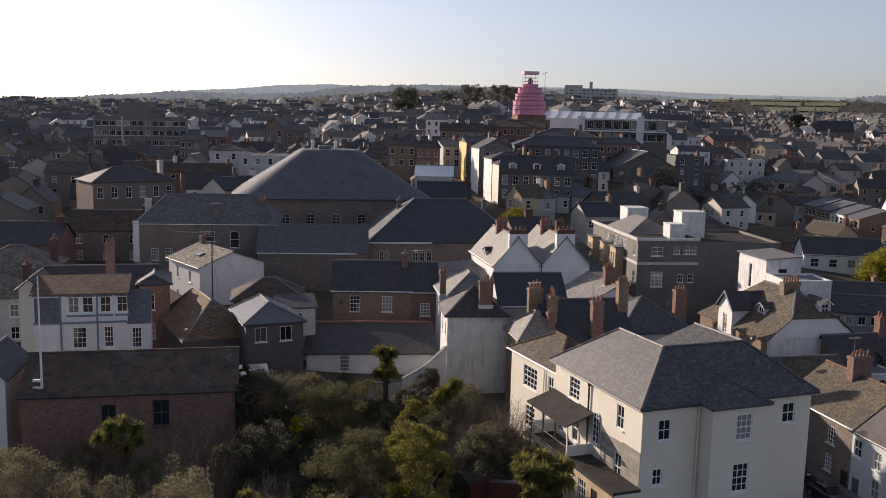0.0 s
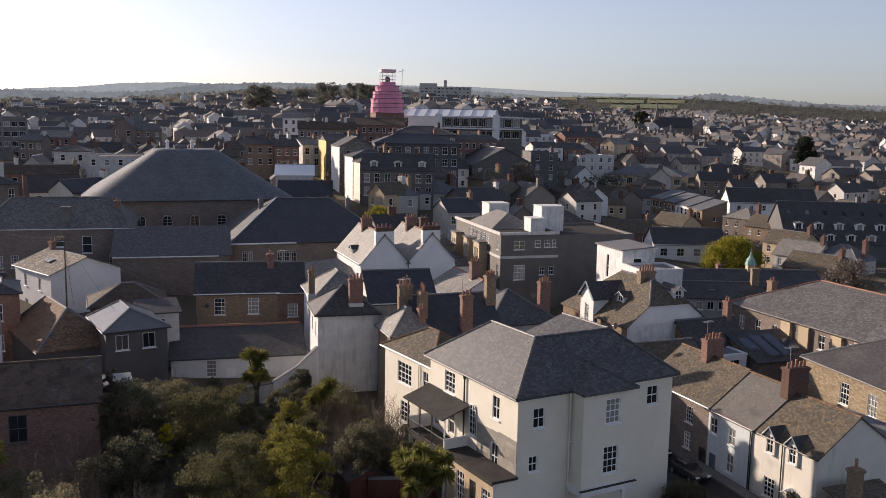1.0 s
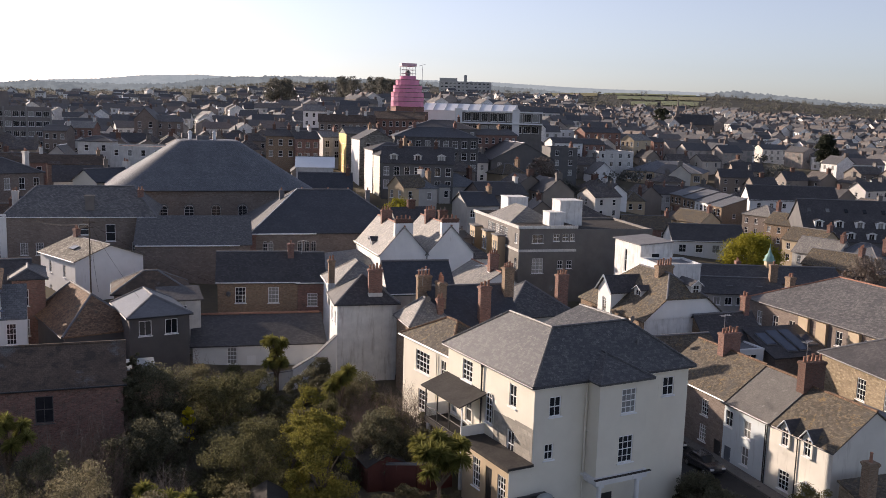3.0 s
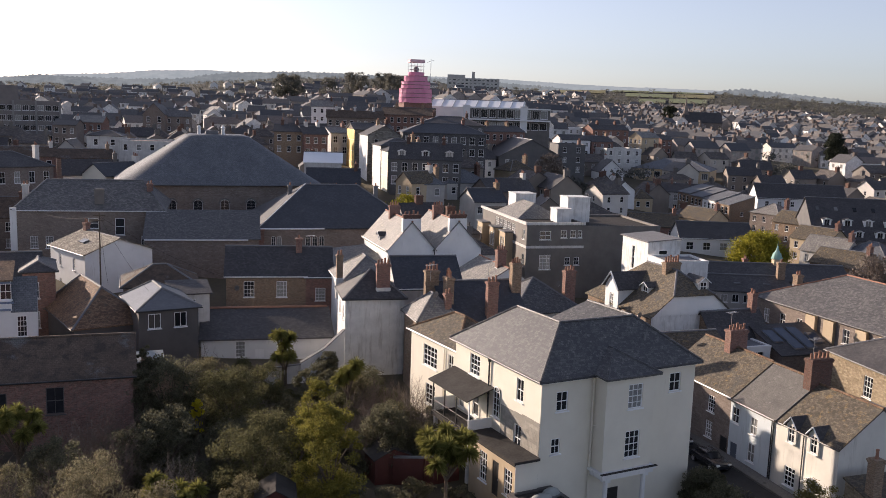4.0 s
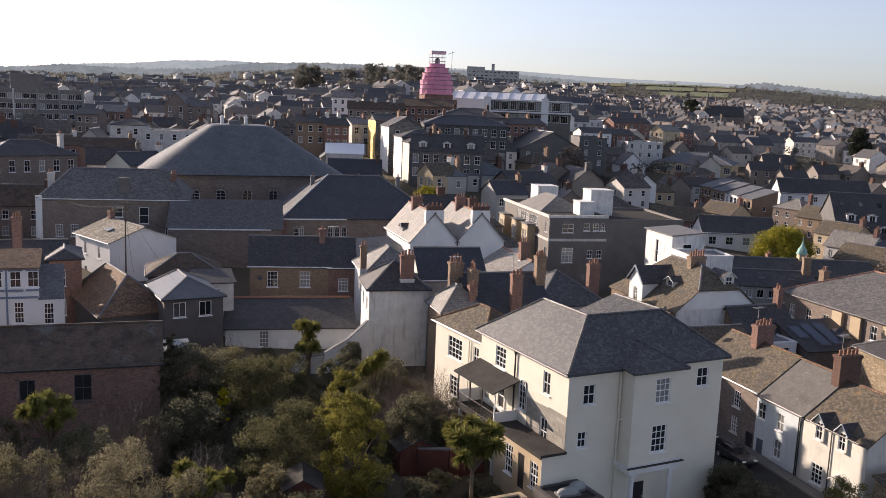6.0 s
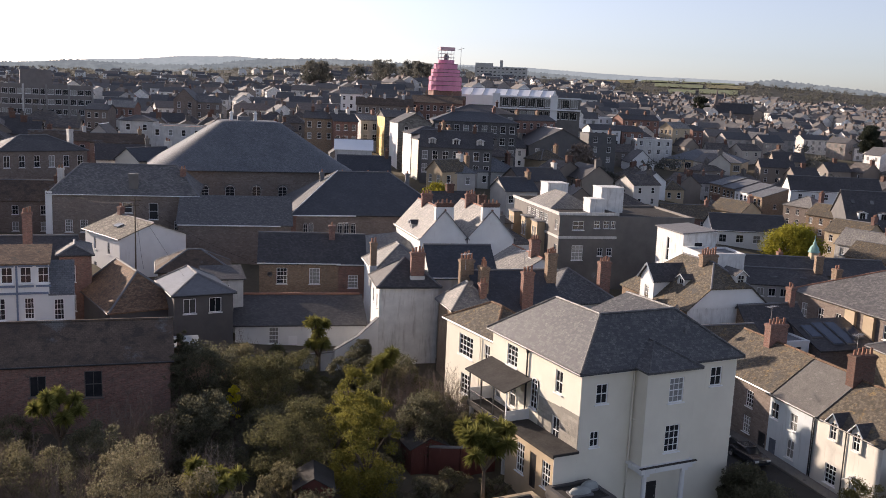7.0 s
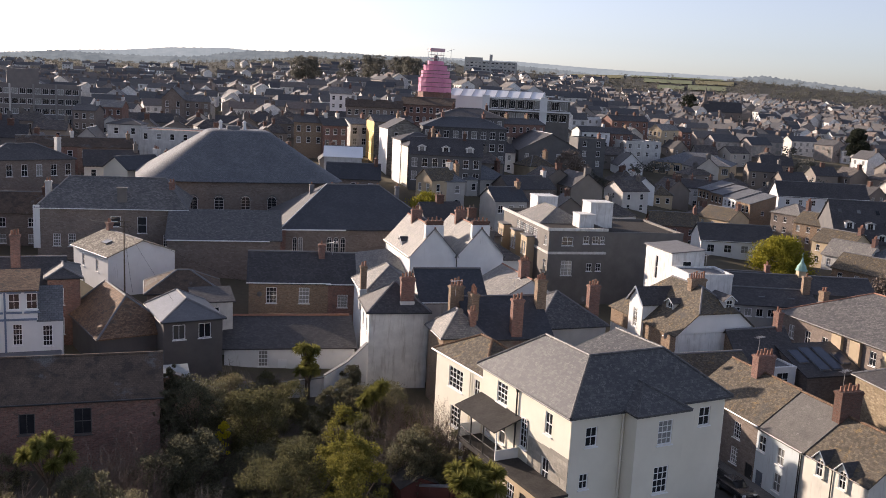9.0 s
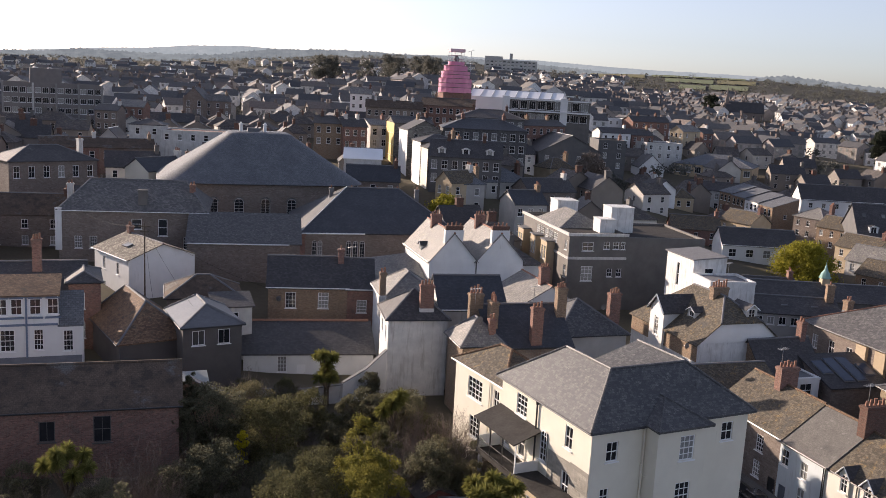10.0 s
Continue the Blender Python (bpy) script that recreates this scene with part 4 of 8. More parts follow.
for k in range(4):
    x0, x1, y0, y1 = 0.5 + k * 1.8, 1.8 + k * 1.8, (2.2, 0.7, 0.7, 1.6)[k], (4.4, 4.8, 4.8, 3.6)[k]
    rise = lambda y: 5.86 + 0.333 * (y + 0.3)  # noqa: E731
    light = None
    for nm, grow, up, mat in (("roof_light", 0.07, -0.03, LEAD), ("pane", 0.0, 0.02, SKY_GLASS)):
        bm = bmesh.new()
        v = [(x0 - grow, y0 - grow), (x1 + grow, y0 - grow), (x1 + grow, y1 + grow), (x0 - grow, y1 + grow)]
        q = [bm.verts.new((x, y, rise(y) + up + dz)) for dz in (-0.08, 0.04) for x, y in v]
        bm.faces.new(q[4:])
        for a in range(4):
            bm.faces.new((q[a], q[(a + 1) % 4], q[4 + (a + 1) % 4], q[4 + a]))
        light = part(nm, bm, mat, light or lb)
sm = building("small white flat-roofed block beside the workshop", 47.4, 94.6, 12, 3.4, 4, 1.6, 8.0, "flat", 0, WHITE, LEAD, [("f", 1.7, 0.6, 1.6, 1.6, "sash2")], name="outbuilding", category="outbuilding", parapet=0.08)
ter = building("brick cottage with a steep dark slate roof", 45.0, 97.0, 15, 8, 6, 1.8, 7.6, "gx", 3.2, BRICK_TAN, SLATE, [("f", 2, 1.0, 1.0, 1.4, "sash2")], name="cottage")
add_chimney(ter, 7.2, 3.0, 8.4, 0.7, 0.9, 2.6, 2, BRICK)

# ---------------------------------------------------------------- brown-roofed house with a white gable
hb = building("house with a brown lichened half-hipped roof, dormers and white walls", 37.6, 98.6, 14, 11.2, 14.5, 1.8, 10.6, "none", 0, WORN_WHITE, SLATE_LICHEN, [], name="dormered_house")
j, e = 2.74, 8.92
ends = [(-0.3, -0.25, 8.6), (j, -0.25, 11.1), (11.2 - j, -0.25, 11.1), (11.5, -0.25, 8.6), (11.5, 14.8, 8.6), (5.6, 10.0, 13.4), (-0.3, 14.8, 8.6)]
apex = (5.6, 3.6, 13.4)
part("roof", solid([[ends[0], ends[1], apex, ends[5], ends[6]], [ends[1], ends[2], apex], [ends[2], ends[3], ends[4], ends[5], apex], [ends[4], ends[6], ends[5]]], 0.14), SLATE_LICHEN, hb)
bm = bmesh.new()
bm.faces.new([bm.verts.new(p) for p in ((0, 0, 8.7), (11.2, 0, 8.7), (11.2 - j, 0, 10.95), (j, 0, 10.95))])
bm.faces.new([bm.verts.new(p) for p in ((0, 0.25, 8.7), (j, 0.25, 10.95), (11.2 - j, 0.25, 10.95), (11.2, 0.25, 8.7))])
part("gable_wall", bm, WHITE, hb)
bm = bmesh.new()
for a, b in ((ends[1], apex), (ends[2], apex), (apex, ends[5])):
    tube(bm, a, b, 0.12, 0.12, 6)
part("ridge_tiles", bm, LEAD, hb)
bm = bmesh.new()
boxed(bm, -0.03, 0.0, 6.6, 0.02, 14.5, 8.7)
part("eave_brickwork", bm, BRICK_TAN, hb)
g = part("gable_front", walls_mesh(3.0, 3.2, 9.6, {"f": [(1.05, 6.3, 1.95, 8.6)]}, {"f": [(1.5, 11.2)]}), WHITE, hb)
g.matrix_local = pose(-0.35, 9.8, 1.3, 0, 0, -90)
add_window(hb, pose(-0.35, 9.8, 1.3, 0, 0, -90), 1.5, 6.3, 0.9, 2.3, "arch")
gr = part("gable_roof", solid(roof_polys("gy", 3.0, 5.4, 9.65, 1.6, 0.3), 0.12), SLATE, g)
bm = bmesh.new()
for s in (-1, 1):
    tube(bm, (1.5, -0.32, 11.3), (1.5 + s * 1.85, -0.32, 9.3), 0.11, 0.11, 4)
part("bargeboard", bm, FRAME, g)
dormer(hb, 2.1, 5.6, 9.9, 1.5, 1.5, 2.4, OLD_RENDER, SLATE, 0.4, "sash2", -90)
dormer(hb, 6.6, 0.5, 11.2, 1.4, 1.3, 2.8, OLD_RENDER, SLATE, 0.5, "sash2", 0)
add_chimney(hb, 5.7, 4.9, 13.0, 2.1, 0.8, 1.15, 6, BRICK_TAN, pot_h=0.75)
low = building("low brick outbuilding with a lichened slate roof", 33.4, 86.0, 13, 10.5, 9, 1.8, 7.8, "gx", 2.6, BRICK, SLATE_LICHEN, name="outbuilding", category="outbuilding")

# ---------------------------------------------------------------- behind the cream house
d1 = building("white rendered end house with a hipped slate roof", 2.5, 97.9, 7, 6.6, 6.4, 3.4, 12.5, "hip", 2.6, WORN_WHITE, SLATE,
              [("l", 4.8, 1.1, 0.9, 1.5, "sash2"), ("l", 2.0, 1.1, 0.9, 1.5, "sash2"), ("l", 4.8, 4.4, 0.9, 1.5, "sash2")], name="end_house")
add_chimney(d1, 4.3, 1.0, 8.9, 1.5, 0.8, 3.9, 4, BRICK, base=OLD_RENDER, base_h=1.3)
add_chimney(d1, 0.2, 6.9, 9.3, 0.7, 0.7, 3.6, 2, BRICK_TAN, base=OLD_RENDER, base_h=0.9)
d2 = building("house with a dark slate roof joined to the end house", 8.4, 100.5, 7, 7.5, 8.5, 3.4, 13.2, "gx", 2.9, OLD_RENDER, SLATE_BLUE, name="terraced_house")
d4 = building("white house with a pale slate roof behind the end house", 2.2, 108.0, 8, 7.0, 9.0, 3.4, 12.2, "hip", 2.6, WHITE, SLATE_PALE, name="terraced_house")
d3 = building("small tan brick house with a pale hipped roof", 10.0, 91.0, 12, 4.4, 5.2, 3.4, 11.7, "hip", 2.3, BRICK_TAN, SLATE_PALE, [("f", 2.2, 1.0, 1.0, 1.3, "sash2")], name="brick_house")
add_chimney(d3, 3.0, 5.4, 9.2, 1.5, 0.8, 3.4, 4, BRICK_TAN, pot_h=0.8)
add_chimney(d3, 4.3, 3.4, 9.0, 0.8, 1.4, 3.2, 4, BRICK_TAN, pot_h=0.8)
add_chimney(d3, 3.4, 1.0, 8.7, 0.7, 0.7, 2.2, 2, BRICK)
q1 = building("house with a broad dark slate roof", 13.2, 92.5, 11, 9.0, 9.5, 3.0, 11.2, "gx", 3.4, STONE, SLATE_BLUE, name="terraced_house")
add_chimney(q1, 5.0, 0.4, 8.4, 1.2, 0.8, 4.0, 3, BRICK)
add_chimney(q1, 8.9, 3.5, 9.6, 1.1, 0.9, 4.2, 4, BRICK_TAN)
q2 = building("slate-roofed house with a pale hipped end", 22.0, 101.2, 14, 9.0, 9.0, 2.6, 10.2, "hip", 3.2, GREY_RENDER, SLATE_HOUSE, name="terraced_house")
add_chimney(q2, 8.4, 2.5, 8.4, 1.4, 0.8, 3.6, 4, BRICK)
q3 = building("house with weathered pale slate roof", 19.0, 112.0, 12, 9.0, 10.0, 3.0, 10.8, "gy", 2.6, WHITE, SLATE_PALE, name="terraced_house", ridge=POT)
add_chimney(q3, 4.4, 2.4, 9.3, 1.2, 0.9, 3.2, 4, BRICK, base=OLD_RENDER, base_h=0.9)
e1 = building("white gabled house with pale slate roof", 8.8, 127.7, 12, 7.0, 14, 3.6, 13.3, "gy", 3.9, WHITE, SLATE_PALE, name="gabled_house", group="pair of white gabled houses", ridge=POT)
e2 = building("white gabled house with pale slate roof", 15.65, 129.15, 12, 7.2, 14, 3.6, 13.3, "gy", 3.9, WHITE, SLATE_PALE, name="gabled_house", group="pair of white gabled houses", ridge=POT)
for hse in (e1, e2):
    bm = bmesh.new()
    boxed(bm, 2.15, -0.02, 8.6, 4.85, 0.75, 14.1)
    part("chimney_breast", bm, WHITE, hse)
    add_chimney(hse, 3.5, 0.38, 14.0, 2.5, 0.6, 0.7, 4, SOOT_BRICK, pot_h=0.5)
    add_chimney(hse, 3.5, 9.5, 13.0, 1.6, 0.7, 2.0, 4, BRICK)
dormer(e1, 0.3, 7.0, 9.7, 1.3, 1.3, 2.2, OLD_RENDER, SLATE, 0.4, "sash2", -90)
bm = bmesh.new()
tube(bm, (7.0, -0.1, 0), (7.0, -0.1, 9.9), 0.07, 0.07, 8)
part("drainpipe", bm, BLACK_PAINT, e1)
lw = building("low range with a long pale slate roof", 0.8, 122.0, 40, 12.0, 7.0, 3.8, 10.4, "back", 2.4, OLD_RENDER, SLATE_PALE, name="low_range")

# ---------------------------------------------------------------- grey granite building with bays
fw = building("grey granite commercial building with bay windows and flat roof", 31.9, 142.0, 8, 9.8, 24, 2.6, 15.7, "flat", 0, ASHLAR, FELT,
              [("f", 3.2, 1.3, 1.9, 1.4, "sash2"), ("f", 6.4, 1.2, 1.0, 1.2, "sash2"), ("f", 8.0, 1.2, 1.0, 1.2, "sash2"), ("f", 9.2, 1.2, 0.7, 1.2, "sash2"), ("f", 3.3, 5.2, 1.9, 2.4, "sash"), ("f", 7.2, 5.6, 0.9, 1.3, "sash2"), ("f", 8.8, 5.6, 0.9, 1.3, "sash2"),
               ("l", 22.6, 1.2, 1.1, 1.6, "sash2"), ("l", 22.6, 5.2, 1.1, 2.0, "sash2")] + row("l", 5, 8.6, 2.2, 0.9, 1.9, 1.5, "big"), name="granite_building", category="commercial building", parapet=0.35)
bm = bmesh.new()
boxed(bm, -0.12, -0.12, 9.0, 9.9, 0.0, 9.4)
boxed(bm, -0.12, 0.0, 9.0, 0.0, 24, 9.4)
boxed(bm, -0.3, -0.3, 12.8, 10.0, 0.0, 13.25)
boxed(bm, -0.3, 0.0, 12.8, 0.0, 24.2, 13.25)
part("string_course", bm, OLD_RENDER, fw)
for u in (2.6, 8.2, 15.5):
    by = 24 - 20 + u
    bm = walls_mesh(3.0, 1.5, 9.5, {"f": [(0.5, 6.4, 1.3, 8.6), (1.7, 6.4, 2.5, 8.6), (0.5, 2.4, 1.3, 4.8), (1.7, 2.4, 2.5, 4.8)]})
    b = part("bay_window", bm, BUFF, fw)
    b.matrix_local = pose(-1.4, by + 3.0, 1.2, 0, 0, -90)
    for uu in (0.9, 2.1):
        add_window(fw, pose(-1.4, by + 3.0, 1.2, 0, 0, -90), uu, 6.4, 0.8, 2.2, "sash2")
        add_window(fw, pose(-1.4, by + 3.0, 1.2, 0, 0, -90), uu, 2.4, 0.8, 2.4, "sash2")
    bm = bmesh.new()
    boxed(bm, -1.6, by - 0.15, 10.65, 0.0, by + 3.15, 10.85)
    part("bay_roof", bm, LEAD, fw)
rf = part("lantern_roof", solid(roof_polys("hip", 8.0, 12.0, 12.9, 2.3, 0.1, 3.0), 0.15), SLATE_PALE, fw)
rf.matrix_local = pose(1.2, 8.0, 0)
for x, y, ww, dd, z1 in ((4.2, 18.0, 3.8, 4.0, 16.0), (6.4, 3.4, 2.6, 3.0, 14.9), (8.9, 5.0, 4.0, 3.6, 16.7)):
    bm = bmesh.new()
    boxed(bm, x, y, 12.6, x + ww, y + dd, z1)
    boxed(bm, x - 0.1, y - 0.1, z1, x + ww + 0.1, y + dd + 0.1, z1 + 0.14)
    part("roof_box", bm, WORN_WHITE, fw, "white rendered plant room")
fx = building("plain dark rendered rear block", 41.6, 143.4, 6, 13.5, 16, 2.6, 15.2, "flat", 0, ASHLAR, FELT, name="rear_block", category="commercial building", parapet=0.3)
gw = building("white painted block with a pale metal roof", 45.6, 123.6, 10, 5.2, 7.6, 2.4, 15.7, "right", 0.3, WORN_WHITE, LEAD, [("l", 3.4, 1.2, 0.7, 3.4, "plain"), ("f", 2.5, 1.3, 1.4, 1.4, "plain")], name="white_block", category="building", parapet=0.12)
g2 = building("white painted lower block with parapet", 45.6, 116.8, 4, 6.4, 5.6, 2.2, 14.0, "flat", 0, WORN_WHITE, LEAD, [("f", 5.2, 4.5, 1.6, 3.0, "shop"), ("f", 2.2, 1.2, 1.0, 1.4, "sash2")], name="white_block", category="building", parapet=0.2)

# ---------------------------------------------------------------- left side: chapels, houses, brick buildings
def big_chapel():
    """Brick meeting house whose slate roof swells up from a curved eave."""
    cx, cy, rx, ry, z0, e = -22.0, 184.5, 18.6, 14.0, 7.0, 17.9
    ch = thing("chapel", "large brick chapel under a swelling slate roof", "chapel", pose(cx, cy, z0, 0, 0, 12))
    h = e - z0
    n = 72

    def outline(k, sx, sy, p=4.2):
        a = 2 * math.pi * k / n
        c, s = math.cos(a), math.sin(a)
        return sx * math.copysign(abs(c) ** (2 / p), c), sy * math.copysign(abs(s) ** (2 / p), s)

    bm = bmesh.new()
    rings = []
    for z, f in ((0, 0.97), (h - 0.5, 0.97), (h - 0.5, 0.985), (h, 0.99)):
        rings.append([bm.verts.new((*outline(k, rx * f, ry * f), z)) for k in range(n)])
    for a, b in zip(rings, rings[1:]):
        for k in range(n):
            bm.faces.new((a[k], a[(k + 1) % n], b[(k + 1) % n], b[k]))
    part("wall", bm, STONE, ch)
    bm = bmesh.new()
    rings = []
    for s, z in ((1.02, 0.0), (1.035, 0.14), (0.86, 2.15), (0.68, 4.3), (0.50, 6.5), (0.32, 8.7), (0.28, 8.9)):
        rings.append([bm.verts.new((*outline(k, rx * s, ry * s, 6.0), h + z)) for k in range(n)])
    for a, b in zip(rings, rings[1:]):
        for k in range(n):
            bm.faces.new((a[k], a[(k + 1) % n], b[(k + 1) % n], b[k]))
    bm.faces.new(rings[-1])
    part("roof", bm, SLATE_CHAPEL, ch)
    for x in (-3.4, 1.2):
        bm = bmesh.new()
        tube(bm, (x, 0, h + 8.8), (x, 0, h + 10.2), 0.35, 0.3, 10)
        tube(bm, (x, 0, h + 10.2), (x, 0, h + 10.7), 0.5, 0.1, 10)
        part("vent_cowl", bm, WHITE, ch)
    bm = bmesh.new()
    boxed(bm, -2.2, -0.8, h + 8.8, 0.2, 0.8, h + 9.6)
    part("roof_lantern", bm, LEAD, ch)
    for k, x in enumerate((-9.2, -4.6, 0.2, 5.0)):
        y = -ry * 0.97 * (1 - (abs(x) / (rx * 0.97)) ** 4.2) ** (1 / 4.2)
        m = pose(x, y - 0.22, 5.4)
        win = add_window(ch, m, 0, 0, 1.7, 3.0, "stone_arch-")
        bm = bmesh.new()
        for a0, a1 in zip(np.linspace(0, math.pi, 9), np.linspace(0, math.pi, 9)[1:]):
            tube(bm, (-1.0 * math.cos(a0), 0, 2.15 + 1.0 * math.sin(a0)), (-1.0 * math.cos(a1), 0, 2.15 + 1.0 * math.sin(a1)), 0.12, 0.12, 5)
        arch = part("arch", bm, STONE_GREY, win)


SLATE_CHAPEL = coursed("chapel_slate", ((0.115, 0.123, 0.135), (0.145, 0.153, 0.165), (0.19, 0.198, 0.21)), (0.06, 0.062, 0.07), 0.34, 0.24, 0.012, 0.66, 0.02, (0.15, 0.15, 0.145), 0.66, stain_size=1.6)
big_chapel()

n1 = building("stone chapel with a large dark hipped roof and arched windows", -10.5, 145.6, 9, 26, 22, 4.6, 13.6, "hip", 6.0, STONE, SLATE_BLUE, hip=8.5, name="stone_chapel", category="chapel", ridge=LEAD)
for u, ww in ((2.1, 0.75), (3.0, 0.75), (7.6, 0.85), (8.7, 0.85), (9.8, 0.85)):
    add_window(n1, pose(0, -0.2, 0), u, 4.9, ww, 2.9, "stone_arch")
# White gutter run; the white hip run paints its ridge tiles as sunlit.
bm = bmesh.new()
tube(bm, (-0.2, -0.35, 8.95), (10.2, -0.35, 8.95), 0.12, 0.12, 6)
tube(bm, (-0.3, -0.3, 9.1), (8.5, 11.0, 15.25), 0.07, 0.07, 6)
part("white_verge", bm, FRAME, n1)
bm = bmesh.new()
boxed(bm, -1.0, -0.6, 0, 0.6, 0.8, 8.6)
boxed(bm, -1.1, -0.7, 8.6, 0.7, 0.9, 8.9)
part("pier", bm, BRICK, n1)
for u in (3, 6.5, 11, 14.5, 18):
    add_chimney(n1, u + 3, 12.0, 13.9, 0.7, 0.5, 1.0, 1, LEAD)
o1 = building("stone schoolroom with a long slate lean-to roof", -27.0, 138.9, 6, 16.8, 7.5, 5.4, 12.6, "back", 3.5, STONE, SLATE_HOUSE, name="schoolroom", category="schoolroom")
bm = bmesh.new()
tube(bm, (0, -0.36, 7.1), (15.2, -0.36, 7.1), 0.1, 0.1, 6)
part("gutter", bm, FRAME, o1)
p1 = building("long stone building with a hipped slate roof", -47.2, 143.8, 7, 22.0, 15, 6.8, 16.0, "hip", 4.0, STONE, SLATE_HALL, row("f", 2, 2.8, 2.2, 4.0, 1.1, 1.9, "sash") + [("f", 11.4, 1.2, 1.5, 1.6, "plain"), ("f", 15.3, 1.2, 1.4, 2.6, "plain"), ("f", 19.0, 4.0, 1.1, 1.9, "sash")], hip=3.6, name="long_house", category="building", gutter="white")
bm = bmesh.new()
boxed(bm, -0.5, -0.25, 3.0, 0.45, -0.02, 9.6)
part("white_pier", bm, WHITE, p1)
add_chimney(p1, 0.6, 6.5, 9.6, 0.9, 0.9, 3.0, 2, OLD_RENDER)
add_chimney(p1, 12.2, 1.6, 9.8, 1.4, 0.7, 2.6, 0, ASHLAR)
add_chimney(p1, 19.5, 5.0, 10.8, 0.9, 0.9, 2.2, 2, BRICK)
q0 = building("white house with a pale lichened slate roof", -32.0, 125.0, 39, 9.8, 11, 5.2, 12.4, "gy", 1.8, WHITE, SLATE_BLOTCH, [("l", 3.2, 0.8, 0.75, 1.7, "sash2"), ("l", 7.6, 0.9, 0.75, 1.7, "sash2"), ("l", 3.2, 4.3, 0.75, 1.3, "sash2")], name="white_house")
bm = bmesh.new()
boxed(bm, -0.5, -0.75, 0, 0.5, 0.75, 0.12)
skylight = part("roof_light", bm, GLASS, q0)
skylight.matrix_local = pose(2.3, 5.2, 8.25, 0, -20, 0)
add_chimney(q0, 4.9, 10.0, 8.6, 0.7, 0.9, 1.6, 2, BRICK)
r1 = building("white and slate-hung house with blue timber trim", -40.3, 92.6, 15, 9.1, 4.6, 5.4, 14.8, "back", 1.1, WHITE, SLATE_RUST,
              [("f", u, 0.4, 1.05, 1.65, "sash2-") for u in (3.9, 5.3, 7.05, 8.7)] + [("f", 4.4, 3.6, 1.35, 2.25, "sash-"), ("f", 7.3, 3.6, 0.9, 2.2, "sash-")], name="blue_trimmed_house")
BLUE = painted("blue_grey_paint", ((0.13, 0.17, 0.24), (0.18, 0.22, 0.30)))
bm = bmesh.new()
boxed(bm, 0.1, -0.05, 6.2, 2.55, 0.0, 9.0)
part("slate_hanging", bm, SLATE_CHAPEL, r1, "blue-grey slate hanging")
for u in (6.2, 2.6):
    bm = bmesh.new()
    boxed(bm, u - 0.09, -0.12, 1.8, u + 0.09, 0.0, 9.3)
    part("blue_trim", bm, BLUE, r1)
for z in (6.2, 9.15):
    bm = bmesh.new()
    boxed(bm, -0.05, -0.16, z, 9.15, 0.0, z + 0.2)
    part("blue_trim", bm, BLUE, r1)
for u in (3.9, 5.3, 7.05, 8.7):
    bm = bmesh.new()
    boxed(bm, u - 0.72, -0.2, 6.95, u + 0.72, -0.0, 7.12)
    part("blue_sill", bm, BLUE, r1)
    bm = bmesh.new()
    boxed(bm, u - 0.66, -0.06, 9.02, u + 0.66, -0.0, 9.12)
    part("blue_lintel", bm, BLUE, r1)
part("skirt_roof", solid([[(-0.1, -1.9, 1.9), (11.4, -1.9, 1.9), (11.4, 0, 2.9), (-0.1, 0, 2.9)]], 0.1), LEAD, r1)
sh = building("slate-hung side range with a steep blue-grey slope", -31.45, 94.98, 15, 2.4, 2.2, 5.4, 11.5, "back", 3.1, WHITE, SLATE_CHAPEL, [("f", 0.95, 0.5, 0.95, 2.2, "sash-")], name="side_range", over=0.05)
rb = building("dark slate-roofed house behind the blue-trimmed house", -45.0, 103.5, 14, 13, 9, 6, 12.6, "gx", 2.4, STONE, SLATE, name="house")
add_chimney(rb, 8, 2.0, 10.0, 1.0, 0.8, 2.2, 3, BRICK)
rc = building("brick house with a dark roof and sash windows", -33.4, 104.6, 18, 3.4, 7.0, 5.0, 13.8, "hip", 0.8, BRICK, SLATE, [("f", 1.2, 1.2, 0.95, 1.9, "sash2"), ("f", 1.2, 4.6, 0.95, 1.9, "sash2")], name="brick_house")
cy_ = building("cream rendered gable-end house", -42.6, 94.4, 12, 2.2, 6.0, 5.6, 15.0, "gy", 1.0, CREAM, SLATE, name="gable_house")
s1 = building("dark rendered house with white casements and hipped roof", -18.9, 95.2, 23, 6.2, 8.2, 3.8, 11.6, "hip", 1.5, SOOT, SLATE_SMOOTH, [("f", 1.6, 0.45, 1.3, 1.6, "case"), ("f", 4.3, 0.45, 1.3, 1.6, "case")], name="dark_house", hip=(3.1, 0.5))
s2 = building("dark rendered house with a rusty lichened hipped roof", -31.7, 106.6, -61, 13.0, 8.0, 4.2, 9.6, "hip", 3.2, SOOT, SLATE_RUST, name="dark_house", ridge=LEAD, hip=(0.3, 4.4))
s3 = building("small stone outhouse with pale slate roof", -23.6, 109.4, 12, 8.6, 7.0, 4.4, 11.2, "hip", 2.0, STONE, SLATE_MOSS, name="outhouse", category="outbuilding")
s4 = building("stone cottage wall with a slate lean-to roof", -17.6, 106.6, 16, 4.4, 4.0, 4.0, 11.0, "back", 0.8, OLD_RENDER, SLATE, [("f", 2.2, 0.7, 1.3, 1.6, "sash2")], name="stone_cottage")
lt = building("low brick lean-to with a weathered sheet roof", -18.7, 86.0, 16, 3.7, 1.9, 3.8, 8.7, "back", 0.35, BRICK_TAN, DULL_SHEET, name="lean_to", category="outbuilding")
